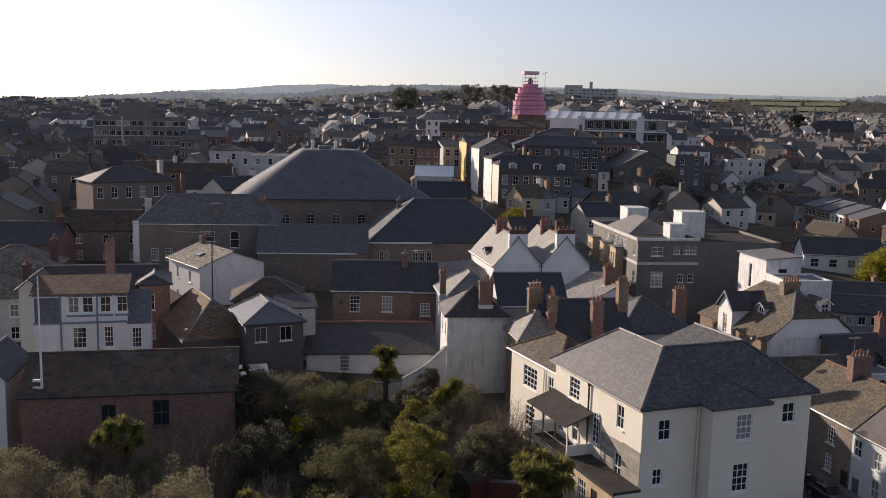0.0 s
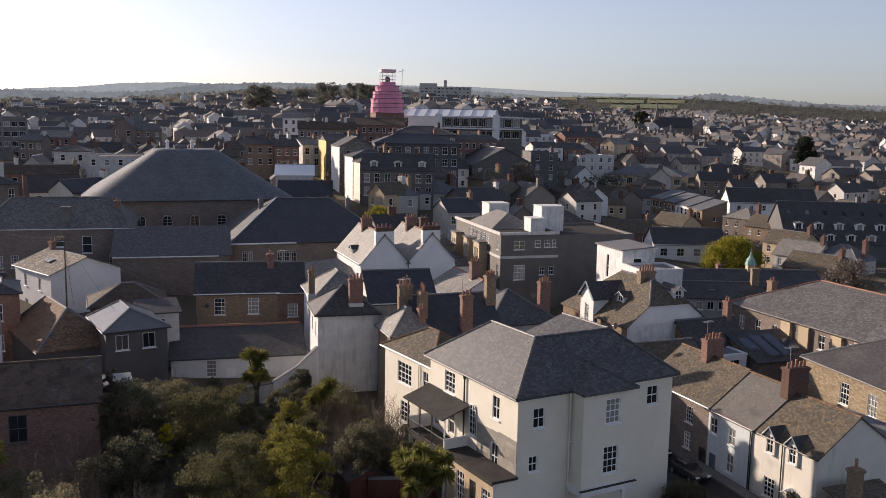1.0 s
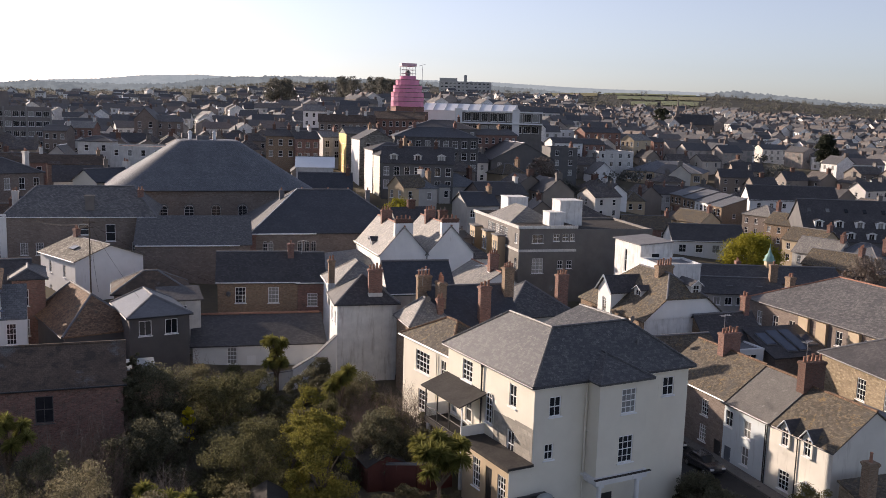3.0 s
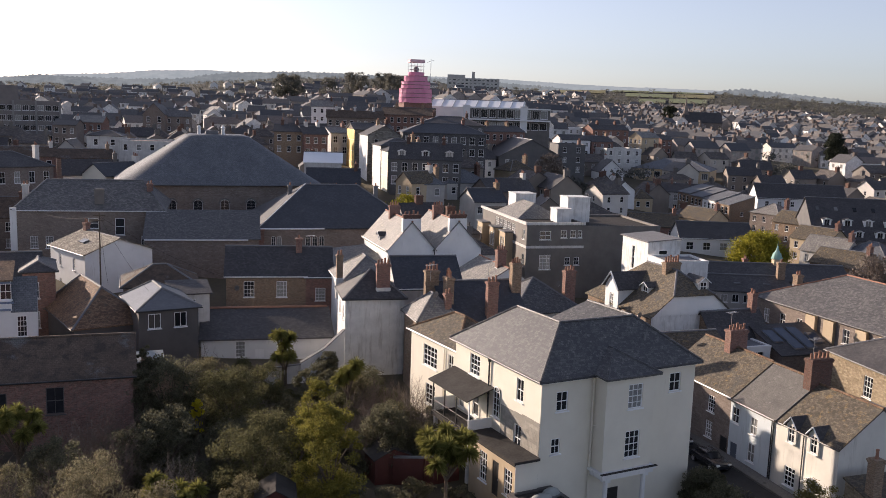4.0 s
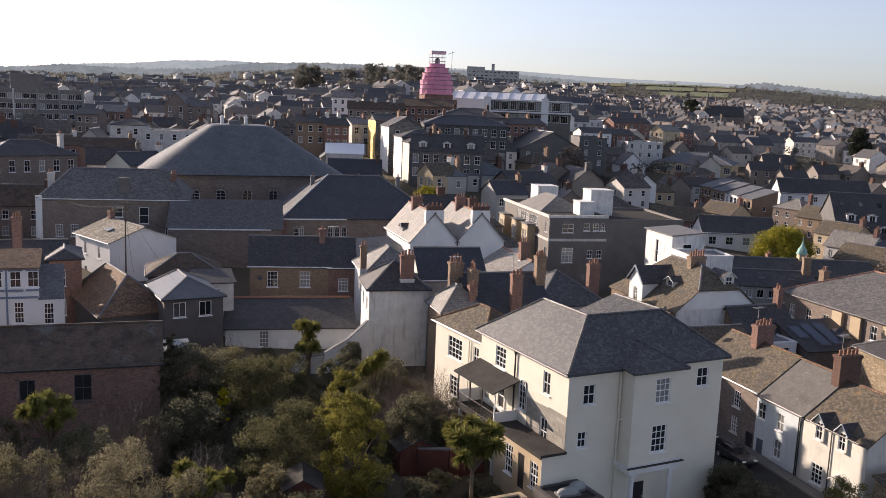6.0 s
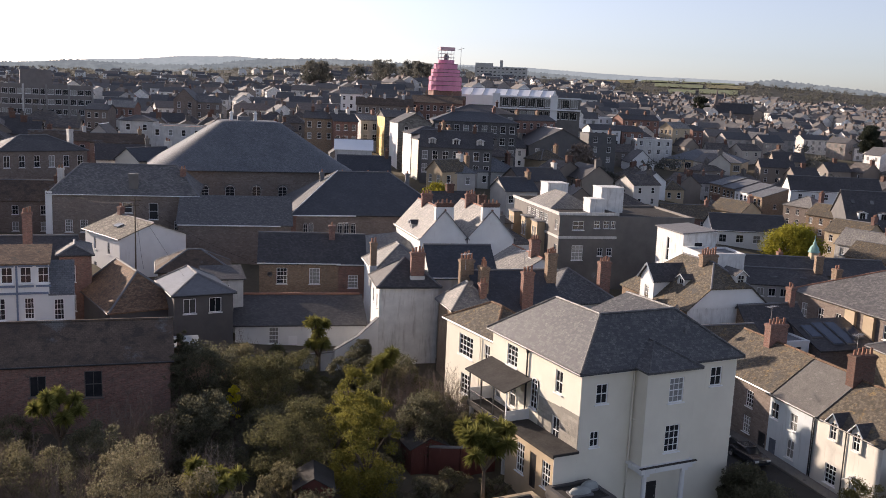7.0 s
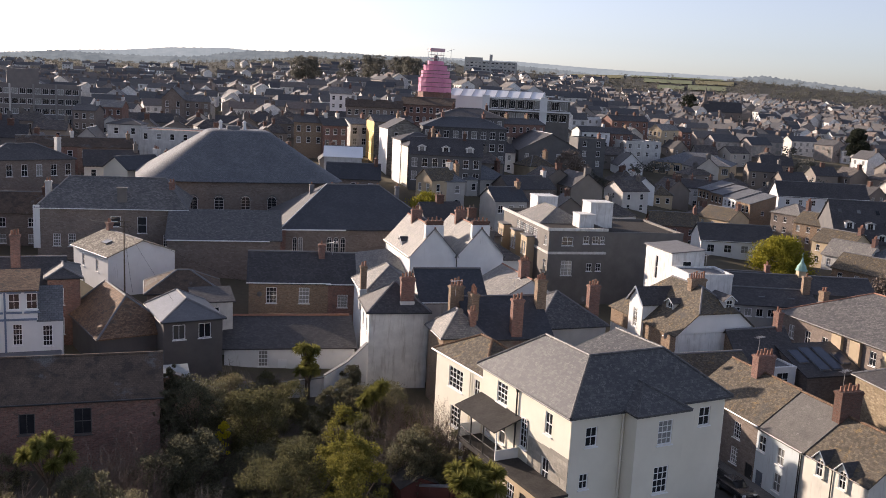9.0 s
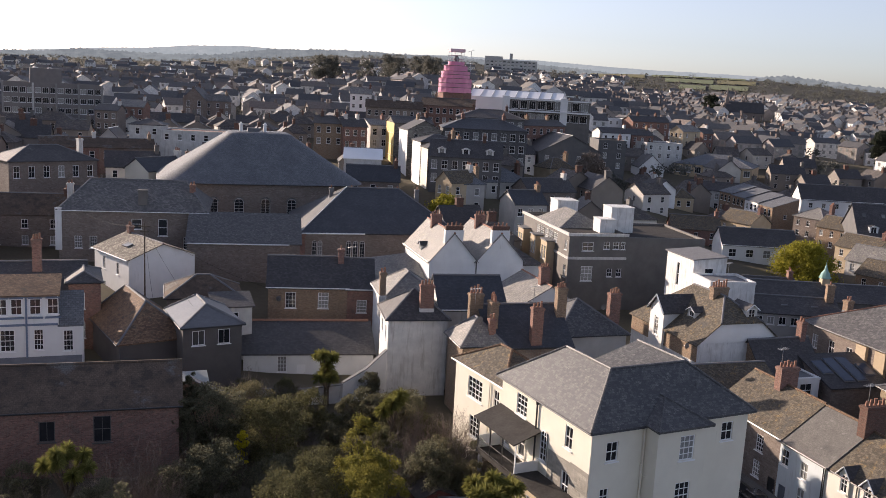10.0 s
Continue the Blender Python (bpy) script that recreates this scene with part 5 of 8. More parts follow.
t1 = building("tan brick house with sash windows and slate roof", -12.6, 117.8, 4, 10.2, 8.5, 3.6, 11.1, "gx", 3.2, BRICK_TAN, SLATE, [("f", 2.9, 0.7, 1.35, 2.1, "sash"), ("f", 7.1, 0.7, 1.35, 2.1, "sash")], name="brick_house", gutter="white")
t2 = building("dark red brick house with a white sash window", -2.4, 118.5, 4, 3.4, 8.5, 3.6, 11.0, "gx", 3.2, BRICK, SLATE, [("f", 1.9, 1.5, 1.3, 1.7, "sash")], name="brick_house", gutter="white")
add_chimney(t1, 9.4, 3.6, 10.0, 0.8, 0.8, 2.0, 1, BRICK)
t3 = building("long low white outbuilding with a slate roof", -13.8, 103.8, 6, 15.0, 7.0, 2.8, 6.3, "back", 2.0, WHITE, SLATE, [("f", 4.4, 0.3, 1.1, 1.9, "sash")], [("f", 6.6, 0.1, 1.0, 2.1, FRAME), ("f", 10.2, 0.1, 1.0, 2.1, FRAME)], name="outbuilding", category="outbuilding")
bm = bmesh.new()
tube(bm, (0, 7.0, 5.62), (15.0, 7.0, 5.62), 0.2, 0.2, 6)
part("red_ridge", bm, POT, t3)
u1 = building("brown brick building with a broad lichened slate roof", -31.2, 70.2, 12, 16.6, 9.0, 4.0, 11.2, "gx", 2.25, BRICK, SLATE_MOSS, [("f", 6.6, 0.9, 1.2, 1.7, "case=-"), ("f", 10.7, 0.65, 1.35, 2.2, "sash2=-")], name="brick_building", category="building", ridge=SLATE_MOSS, gutter="black")
v0 = building("white gabled house beside the brick building", -36.4, 70.5, 10, 3.6, 7.0, 5.0, 12.4, "gy", 1.6, WHITE, SLATE, [("f", 1.8, 1.3, 0.9, 1.4, "sash2")], name="white_house")

for x, y, yaw, w, d, z0, e, rf, rise, wall, tiles, lab in (
        (-62, 120, 10, 11, 9, 6.5, 12.2, "hip", 2.6, STONE, SLATE_BLOTCH, "stone house with a blotched slate roof"),
        (-74, 138, 6, 16, 9, 7, 13.0, "gx", 2.8, BRICK, SLATE, "brown brick terrace house with a dark roof"),
        (-62, 152, 8, 13, 9, 7.5, 13.6, "gx", 2.8, STONE, SLATE_MOSS, "stone house with a mossy slate roof"),
        (-56, 104, 14, 9, 8, 6, 11.6, "hip", 2.4, OLD_RENDER, SLATE_BLOTCH, "grey rendered house with a pale slate roof"),
        (-72, 108, 12, 10, 9, 6, 12.0, "gy", 2.6, BRICK, SLATE, "brick gabled house with a dark slate roof")):
    close = building(lab, x, y, yaw, w, d, z0, e, rf, rise, wall, tiles, [wn for r in range(2) for wn in row("f", 3, w / 6, w / 3, 0.8 + 2.7 * r, 1.0, 1.5, "sash2")], name="close_house", gutter=False)
    add_chimney(close, w - 0.7, d / 2, e - z0 + rise - 0.7, 0.8, 1.3, 1.7, 3, SOOT_BRICK)

# ---------------------------------------------------------------- farther landmarks
OFFICE = painted("brown_office_cladding", ((0.15, 0.135, 0.13), (0.20, 0.18, 0.17)))
of = building("tall grey office block with long window bands", -121.7, 318, 20, 31.5, 14, 11, 31.0, "flat", 0, OFFICE, FELT,
              [w for r in range(5) for w in row("f", 13, 1.5, 2.36, 1.4 + r * 3.35, 1.9, 1.8, "shop")], name="office_block", category="office building")
for u in (0.2, 9.4, 16.6, 23.6, 31.2):
    bm = bmesh.new()
    boxed(bm, u - 0.3, -0.5, 0, u + 0.3, 0, 20.1)
    part("pilaster", bm, OLD_RENDER if u == 9.4 else CONCRETE, of)
bm = bmesh.new()
boxed(bm, 8.6, 0.3, 19.0, 18.4, 9.0, 25.0)
part("lift_tower", bm, OFFICE, of)
def town_block(label, x, y, yaw, w, d, eave, roof, rise, wall, tiles, n, rows, style, ww, wh, stacks, side=False, front=None, ridge=LEAD, name="town_house", hip=None, dormers=0):
    """A town building at its front left corner, with a grid of windows on its front, or on its left side where that is what shows."""
    z0 = round(min(ground(x, y), ground(x + w * 0.7, y + d * 0.5)) - 1.5, 1)
    h, face, length = eave - z0, "l" if side else "f", d if side else w
    ww = min(ww, 0.8 * length / n)
    grid = [wn for r in range(rows) if 0.9 + 3.1 * r + wh < h - 0.5 for wn in row(face, n, length / n / 2, length / n, 0.9 + 3.1 * r, ww, wh, style)]
    if side:
        grid += [wn for r in range(2) if 1.0 + 3.1 * r + 1.6 < h - 0.5 for wn in row("f", 2, w / 4, w / 2, 1.0 + 3.1 * r, 1.1, 1.6, "plain")]
    b = building(label, x, y, yaw, w, d, z0, eave, roof, rise, wall, tiles, grid, name=name, hip=hip, ridge=ridge, gutter=False, parapet=0.3)
    if front:
        face = part("painted_front", walls_mesh(w, d, h, {"l": [(u - ww / 2, h - t - wh, u + ww / 2, h - t) for sd, u, t, _, _, _ in grid if sd == "l"]}, None, "l", 0.03), front, b, "sunlit painted street front")
        face.matrix_local = pose(-0.04, 0, 0)
    for k in range(stacks):
        u = (k + 0.5) / stacks if stacks > 1 else 0.93
        along = roof != "gy"
        add_chimney(b, u * w if along else w / 2, d / 2 if along else min(u, 0.8) * d, h + rise - 0.6, 0.8, 1.4, 1.9, 3, (BRICK, SOOT_BRICK, OLD_RENDER, BRICK_TAN)[len(label) % 4])
    for k in range(dormers):
        dormer(b, (k + 0.5) * w / dormers - 0.9, 0.9, h + 0.35, 1.8, 1.5, 2.6, OLD_RENDER, SLATE, 0.3, "case")
    return b


# Left of the domed chapel.
town_block("long stone house with a hipped slate roof and tall windows", -65.8, 174.0, 38, 16.3, 11, 19.8, "hip", 2.5, STONE, SLATE, 6, 1, "sash2", 1.1, 2.2, 1)
town_block("stone house with a red-brown slate roof", -65.0, 228.0, 18, 12.8, 9, 18.5, "gx", 1.9, STONE, SLATE_MOSS, 4, 1, "plain", 1.1, 1.6, 1)
town_block("long house with a red-brown slate roof", -73.4, 212.0, 19, 12.5, 9, 19.6, "gx", 1.9, BRICK, SLATE_MOSS, 4, 1, "plain", 1.1, 1.6, 1)
town_block("small grey gabled house with white verges", -70.8, 246.0, 0, 6.2, 9, 19.0, "gy", 3.0, GREY_RENDER, SLATE, 1, 1, "plain", 1.1, 1.6, 0, ridge=FRAME)
town_block("cream gable-ended house with a dark slate roof", -43.1, 184.0, 52, 11, 7.2, 18.1, "gx", 2.2, CREAM, SLATE_BLUE, 1, 0, "plain", 1.0, 1.7, 1, side=True)
town_block("white house with a low dark hipped roof", -63.0, 248.0, 0, 8.6, 7, 23.3, "hip", 1.2, OLD_RENDER, SLATE, 2, 1, "plain", 1.1, 1.6, 0, name="white_block")
town_block("long low white building with a cluttered flat roof", -54.6, 246.0, 0, 16.8, 12, 22.3, "flat", 0, OLD_RENDER, BRICK, 5, 1, "plain", 1.1, 1.6, 0, name="low_block")
town_block("stone gabled school house", -73.7, 372.0, 0, 8.3, 16, 27.1, "gy", 4.2, STONE, SLATE, 2, 2, "plain", 1.3, 2.2, 1)
town_block("stone range beside the school house", -66.2, 376.0, 22, 10.8, 10, 26.3, "gx", 2.4, STONE, SLATE_HALL, 3, 2, "plain", 1.1, 1.6, 1)
town_block("tan house with a pale roof", -88.5, 330.0, 0, 9.6, 10, 24.4, "gx", 2.2, BRICK, SLATE_PALE, 4, 2, "plain", 1.1, 1.6, 1)
town_block("dark terrace with a slate roof", -86.7, 300.0, 0, 6.9, 10, 24.1, "gx", 1.6, STONE, SLATE, 3, 2, "plain", 1.1, 1.6, 1)
# Along the high street; its fronts catch the sun.
town_block("dark slate-roofed house below the netted building", -4.9, 203.6, 0, 11.6, 7, 16.1, "gx", 3.0, STONE, SLATE_BLUE, 3, 1, "plain", 1.1, 1.6, 1)
town_block("building sheeted in white netting behind scaffolding", -5.8, 212.0, 0, 8.5, 10, 20.1, "gx", 2.0, OLD_RENDER, SHEET_WHITE, 4, 0, "plain", 1.0, 1.6, 0)
town_block("tan brick house with large chimney stacks", -15.6, 258.0, 0, 8.1, 9, 25.5, "gx", 1.8, BRICK_TAN, SLATE, 3, 2, "plain", 1.1, 1.6, 2)
town_block("dark brick house beside the street", -7.4, 256.0, 17, 6.8, 9, 25.0, "gx", 2.0, BRICK, SLATE, 3, 2, "plain", 1.1, 1.6, 2)
town_block("grey rendered house with two rows of windows", -0.0, 266.0, 21, 5.6, 9, 25.2, "gx", 1.5, OLD_RENDER, SLATE_PALE, 2, 2, "sash2", 1.3, 1.9, 1)
town_block("cream stuccoed town house with sash windows", 13.8, 219.0, 11, 9, 6.5, 22.7, "hip", 1.6, STONE_GREY, SLATE, 3, 3, "plain", 1.1, 1.9, 1, side=True, front=CREAM)
town_block("white stuccoed town house with sash windows", 12.4, 225.9, 11, 10, 8.7, 23.7, "hip", 1.6, STONE_GREY, SLATE, 3, 3, "plain", 1.1, 1.9, 1, side=True, front=WHITE)
town_block("ornate white town house with a shaped gable", 9.6, 239.2, 11, 9, 9.7, 25.8, "gy", 2.4, STONE_GREY, SLATE, 3, 3, "plain", 1.1, 1.9, 1, side=True, front=WHITE)
town_block("yellow painted town house with white bays", 6.5, 254.9, 11, 11, 10.3, 26.7, "gx", 1.6, STONE_GREY, SLATE, 4, 3, "plain", 1.1, 1.9, 1, side=True, front=YELLOW)
town_block("dark town building with dormers in a mansard roof", 13.9, 215.0, -7, 16.9, 11, 21.3, "gx", 3.6, GREY_DARK, SLATE, 7, 2, "sash2", 1.3, 2.0, 2, dormers=3)
town_block("tall dark slate-hung block with rows of sash windows", 19.0, 242.0, 0, 22.2, 12, 26.7, "hip", 2.4, SLATE_HUNG, SLATE_BLUE, 9, 3, "sash2", 1.4, 1.9, 2)
town_block("broad dark building with a slate roof behind the slate-hung block", 26.5, 286.0, -5, 21.0, 14, 28.2, "hip", 2.4, GREY_DARK, SLATE, 8, 2, "sash2", 1.3, 1.8, 2)
town_block("long dark brick range with a slate roof", 47.9, 286.0, 23, 15.4, 10, 26.5, "gx", 1.6, BRICK, SLATE, 6, 2, "plain", 1.1, 1.7, 2)
town_block("small house with a tan lichened hipped roof", 48.2, 242.0, 28, 8.4, 7, 17.2, "hip", 2.6, BUFF, SLATE_LICHEN, 2, 2, "plain", 1.1, 1.6, 1)
town_block("grey house with a hipped slate roof", 18.7, 198.0, 17, 7.0, 8, 16.7, "hip", 2.3, GREY_RENDER, SLATE_CHAPEL, 2, 2, "plain", 1.1, 1.6, 1)
town_block("grey house with a broad hipped slate roof", 27.4, 212.0, 21, 11.3, 9, 16.0, "hip", 2.8, GREY_RENDER, SLATE_CHAPEL, 3, 2, "plain", 1.1, 1.6, 1)
town_block("brick house with a sunlit tan roof", 17.7, 196.0, 38, 8, 5.1, 17.2, "gx", 2.2, BUFF, SLATE_LICHEN, 2, 1, "plain", 1.0, 1.7, 1, side=True)
town_block("slate-roofed house with brick chimneys", 36.6, 206.0, 19, 12.1, 9, 14.8, "gx", 2.6, STONE, SLATE, 3, 2, "plain", 1.1, 1.6, 1)
town_block("slate-roofed house with white window frames", 30.2, 186.0, 16, 7.2, 8, 14.4, "gx", 2.4, GREY_RENDER, SLATE_BLUE, 3, 2, "sash2", 1.1, 1.6, 1)
# Pale render on the warehouse ridge puts the sunlit edge into its colour.
town_block("dark gabled warehouse with a sunlit verge", 49.7, 268.0, 6, 19.7, 20, 19.8, "gy", 5.0, GREY_DARK, SLATE, 4, 2, "sash2", 1.2, 1.8, 0, ridge=OLD_RENDER, name="warehouse")
town_block("dark rendered block beside the warehouse", 72.4, 288.0, 0, 8.9, 12, 23.1, "flat", 0, GREY_DARK, FELT, 2, 3, "sash2", 1.2, 1.7, 1)
town_block("long brown brick building with a low slate roof", 17.2, 318.0, -6, 18.2, 14, 30.5, "gx", 2.4, BRICK, SLATE_MOSS, 8, 2, "plain", 1.1, 1.7, 2)
town_block("brown terrace stepping up the hill", -1.7, 312.0, 0, 19.0, 10, 29.0, "gx", 2.4, STONE, SLATE_MOSS, 8, 2, "plain", 1.1, 1.7, 3)
town_block("white house among slate roofs", -8.4, 372.0, 0, 8.5, 9, 32.2, "gx", 2.4, WHITE, SLATE_PALE, 3, 2, "plain", 1.1, 1.6, 1)
# Beyond the granite building, towards the stepped terrace.
town_block("white gable-fronted house with a dark roof", 95.2, 318.0, 0, 9.0, 10, 12.7, "gy", 4.2, WHITE, SLATE, 2, 2, "sash2", 1.1, 1.7, 1)
town_block("tan three-storey house with a grey slate roof", 128.6, 372.0, 38, 13, 6.3, 23.8, "gx", 2.2, BUFF, SLATE_PALE, 3, 3, "plain", 1.0, 1.7, 1, side=True)
town_block("brown terraced house with a slate roof", 142.5, 386.0, 21, 5.6, 9, 22.8, "gx", 2.0, BRICK, SLATE, 2, 3, "plain", 1.1, 1.6, 1)
town_block("grey five-bay office with ribbon windows", 163.5, 430.0, 32, 29.9, 12, 21.4, "flat", 0, OLD_RENDER, FELT, 9, 2, "far", 1.4, 1.9, 0, name="office_block")
town_block("wide warehouse with a shallow hipped slate roof", 114.0, 336.0, -30, 27.9, 20, 13.4, "hip", 3.7, BUFF, SLATE_CHAPEL, 8, 1, "shop", 2.2, 2.2, 0, name="warehouse")
town_block("low white shop range with a pale flat roof", 104.7, 342.0, 8, 14.7, 14, 20.1, "flat", 0, OLD_RENDER, LEAD, 4, 2, "sash2", 1.2, 1.7, 0)
town_block("white range with a dark slate roof", 89.3, 350.0, 10, 11.9, 10, 22.6, "gx", 1.8, WHITE, SLATE, 4, 2, "plain", 1.1, 1.6, 1)
town_block("long white flat-roofed range", 103.7, 410.0, 14, 16.3, 12, 26.3, "flat", 0, WHITE, LEAD, 5, 1, "plain", 1.1, 1.6, 0)
town_block("dark house with a slate roof beside the white range", 101.5, 352.0, 12, 9.4, 10, 22.2, "gx", 2.0, BRICK, SLATE, 3, 2, "plain", 1.1, 1.6, 1)
town_block("brown terrace with brick chimneys", 116.0, 402.0, 13, 18.3, 10, 26.0, "gx", 2.2, BRICK, SLATE, 5, 2, "plain", 1.1, 1.6, 2)
town_block("small white gabled house with a slate roof", 82.2, 258.0, 16, 7.3, 8, 11.2, "gy", 2.6, WHITE, SLATE, 1, 1, "sash2", 1.1, 1.6, 1)
town_block("pale grey terrace with a dark slate roof", 101.1, 286.0, -21, 17.1, 9, 9.1, "gx", 2.4, OLD_RENDER, SLATE, 6, 2, "sash2", 1.2, 1.8, 3)
town_block("tan house with a lichened hipped roof", 89.7, 262.0, 0, 5.9, 8, 8.7, "hip", 2.6, BUFF, SLATE_LICHEN, 2, 1, "plain", 1.1, 1.6, 1)
town_block("long white building that catches the sun", 195.6, 420.0, 12, 12, 30.1, 12.4, "flat", 0, WHITE, FELT, 1, 0, "plain", 1.0, 1.7, 0, side=True)
town_block("long tan building that catches the sun", 190.1, 330.0, 2, 10, 47.2, 8.2, "flat", 0, BUFF, FELT, 14, 1, "far", 1.4, 1.6, 0, side=True)
town_block("white range with a long dark slate roof", 227.6, 440.0, 6, 36.8, 12, 8.5, "gx", 3.2, WHITE, SLATE, 9, 2, "plain", 1.1, 1.6, 1)
town_block("white house with a slate roof", 220.4, 462.0, 9, 24.5, 10, 12.8, "gx", 2.4, WHITE, SLATE, 6, 2, "plain", 1.1, 1.6, 1)
town_block("dark slate-roofed house with plain windows", 186.9, 392.0, 9, 12.9, 10, 10.4, "gx", 2.6, GREY_DARK, SLATE, 3, 2, "plain", 1.1, 1.6, 1)
town_block("tan rendered gabled warehouse", 262.0, 500.0, 0, 7.3, 12, 15.9, "gy", 4, BUFF, SLATE, 1, 1, "plain", 1.1, 1.6, 1)
town_block("grey brick house with two windows", 219.9, 480.0, 9, 12.5, 10, 20.0, "gy", 4.4, BRICK, SLATE, 3, 2, "plain", 1.1, 1.6, 1)

# White sheeted hall on the hill, and the glazed building before it.
zh = building("white sheeted hall with a pale curved roof", 38.1, 362, -19, 36.5, 14, 14, 33.9, "gx", 2.7, SHEET_WHITE, SHEET_WHITE, name="sheeted_hall", category="hall", gutter=False)
for k in range(9):
    bm = bmesh.new()
    a, b = Vector((k * 36.5 / 8, -0.35, 20.0)), Vector((k * 36.5 / 8, 7.0, 22.85))
    tube(bm, a, b, 0.12, 0.12, 4)
    part("roof_rib", bm, METAL, zh)
zg = building("pale building with two glazed storeys and balconies", 51.5, 344.5, -9, 30.2, 9, 13, 34.1, "flat", 0, ASHLAR, FELT,
              row("f", 3, 2.2, 3.2, 0.8, 2.4, 3.0, "shop") + row("f", 6, 12.0, 3.2, 0.8, 2.6, 3.0, "shop") + row("f", 9, 2.2, 3.2, 5.4, 2.6, 2.6, "shop"), name="glazed_building", category="building", parapet=0.25)
for z, out in ((20.9, 0.5), (16.6, 1.3)):
    bm = bmesh.new()
    boxed(bm, -0.2, -out, z - 0.3, 30.4, 0.02, z + 0.25)
    part("balcony" if out > 1 else "fascia", bm, WHITE, zg)
for u in (-2.6, 19.0):
    bm = bmesh.new()
    boxed(bm, u, -0.8, 12.0, u + 2.7, 2.4, 21.6)
    boxed(bm, u - 0.15, -0.95, 21.6, u + 2.85, 2.55, 21.8)
    part("stair_tower", bm, WHITE, zg)


def pink_tower():
    """A domed tower in scaffolding, wrapped in pink netting that steps in towards the top."""
    t = thing("scaffolded_tower", "domed tower wrapped in pink netting on scaffolding", "tower", pose(31.2, 350, 28.9, 0, 0, 8) @ Matrix.Scale(0.63, 4))
    bm = bmesh.new()
    boxed(bm, -8.6, -7.6, -26, 8.6, 7.6, 9.6)
    part("base", bm, BRICK, t)
    for r, z0, z1 in ((10.0, 9.4, 17.8), (8.8, 17.8, 22.0), (7.2, 22.0, 25.2), (5.0, 25.2, 27.6)):
        bm = bmesh.new()
        n = 16
        ring = []
        for z in np.linspace(z0, z1, 4):
            ring.append([bm.verts.new((r * (1.0 + 0.02 * math.sin(5 * k + z)) * math.cos(2 * math.pi * k / n), r * 0.94 * math.sin(2 * math.pi * k / n), z)) for k in range(n)])
        for a, b in zip(ring, ring[1:]):
            for k in range(n):
                bm.faces.new((a[k], a[(k + 1) % n], b[(k + 1) % n], b[k]))
        bm.faces.new(ring[-1])
        part("netting", bm, PINK_MESH, t)
    bm = bmesh.new()
    for r, z in ((10.15, 12.5), (10.15, 15.0), (10.15, 17.8), (8.95, 20.0), (8.95, 22.0), (7.35, 25.2)):
        for k in range(16):
            a, b = 2 * math.pi * k / 16, 2 * math.pi * (k + 1) / 16
            tube(bm, (r * math.cos(a), r * 0.95 * math.sin(a), z), (r * math.cos(b), r * 0.95 * math.sin(b), z), 0.14, 0.14, 4)
    part("scaffold_ledgers", bm, TWIG, t)
    bm = bmesh.new()
    for x in (-3.8, 0, 3.8):
        for y in (-3.5, 3.5):
            tube(bm, (x, y, 27.0), (x, y, 35.0), 0.12, 0.12, 4)
    for z in (29.0, 31.2, 33.4, 34.8):
        for y in (-3.5, 3.5):
            tube(bm, (-4.4, y, z), (4.4, y, z), 0.11, 0.11, 4)
        for x in (-3.8, 3.8):
            tube(bm, (x, -3.8, z), (x, 3.8, z), 0.11, 0.11, 4)
    part("scaffold_frame", bm, METAL, t)
    bm = bmesh.new()
    boxed(bm, -4.5, -3.7, 33.2, 4.5, 3.7, 35.0)
    part("top_sheeting", bm, PINK_PALE, t)
    bm = bmesh.new()
    bmesh.ops.create_uvsphere(bm, u_segments=16, v_segments=8, radius=1.7, matrix=Matrix.Translation((0, 0, 29.3)))
    tube(bm, (0, 0, 27.0), (0, 0, 29.0), 1.5, 1.5, 12)
    part("dome", bm, LEAD, t)
    bm = bmesh.new()
    tube(bm, (8.5, -2, 22), (8.6, -2, 35.4), 0.16, 0.14, 6)
    tube(bm, (6.2, -2, 33.6), (10.5, -2, 35.0), 0.12, 0.1, 6)
    part("hoist", bm, METAL, t)


PINK_PALE = mottled("pale_pink_netting", [(0.3, (0.66, 0.42, 0.46)), (0.7, (0.74, 0.52, 0.56))], 0.4, 0.8)
pink_tower()

# Stepped terrace with pale monopitch roofs.
for k in range(4):
    building("terraced house with a grey monopitch roof" if k != 2 else "white terraced house with a grey monopitch roof", 108.0 + 0.8 * k, 274.0 - 7.75 * k, -84, 7.6, 7.8, -5.0, 10.1 - 0.3 * k, "back", 2.4, WHITE if k == 2 else BRICK_TAN, SLATE_CHAPEL,
             [w for r in range(3) for w in row("f", 3, 1.4, 2.3, 0.8 + r * 3.2, 1.2, 1.8, "plain")] + [("r", 4.0, 2.0, 0.9, 1.2, "plain")], name="terraced_house", group="stepped terrace", gutter=False)
cc = building("white row with a long dark slate roof", 77.2, 191.6, -7, 16, 9, -2.5, 6.9, "gx", 3.1, WHITE, SLATE, row("f", 4, 2.2, 3.7, 0.9, 1.6, 1.7, "sash2") + row("f", 4, 2.2, 3.7, 4.0, 1.4, 1.7, "sash2"), name="white_row")
dk = building("long dark slate roof with dormer windows", 115.8, 204.5, -13.7, 46, 22, -5.0, 5.6, "gx", 8.8, GREY_DARK, SLATE, name="long_terrace", gutter=False)
for k in range(9):
    dormer(dk, 2.4 + k * 4.8, 3.4, 13.2, 2.0, 1.7, 3.0, WHITE, SLATE, 0.3, "case")
    dormer(dk, 4.4 + k * 4.8, 0.5, 10.9, 2.0, 1.6, 3.0, WHITE, SLATE, 0.3, "case")
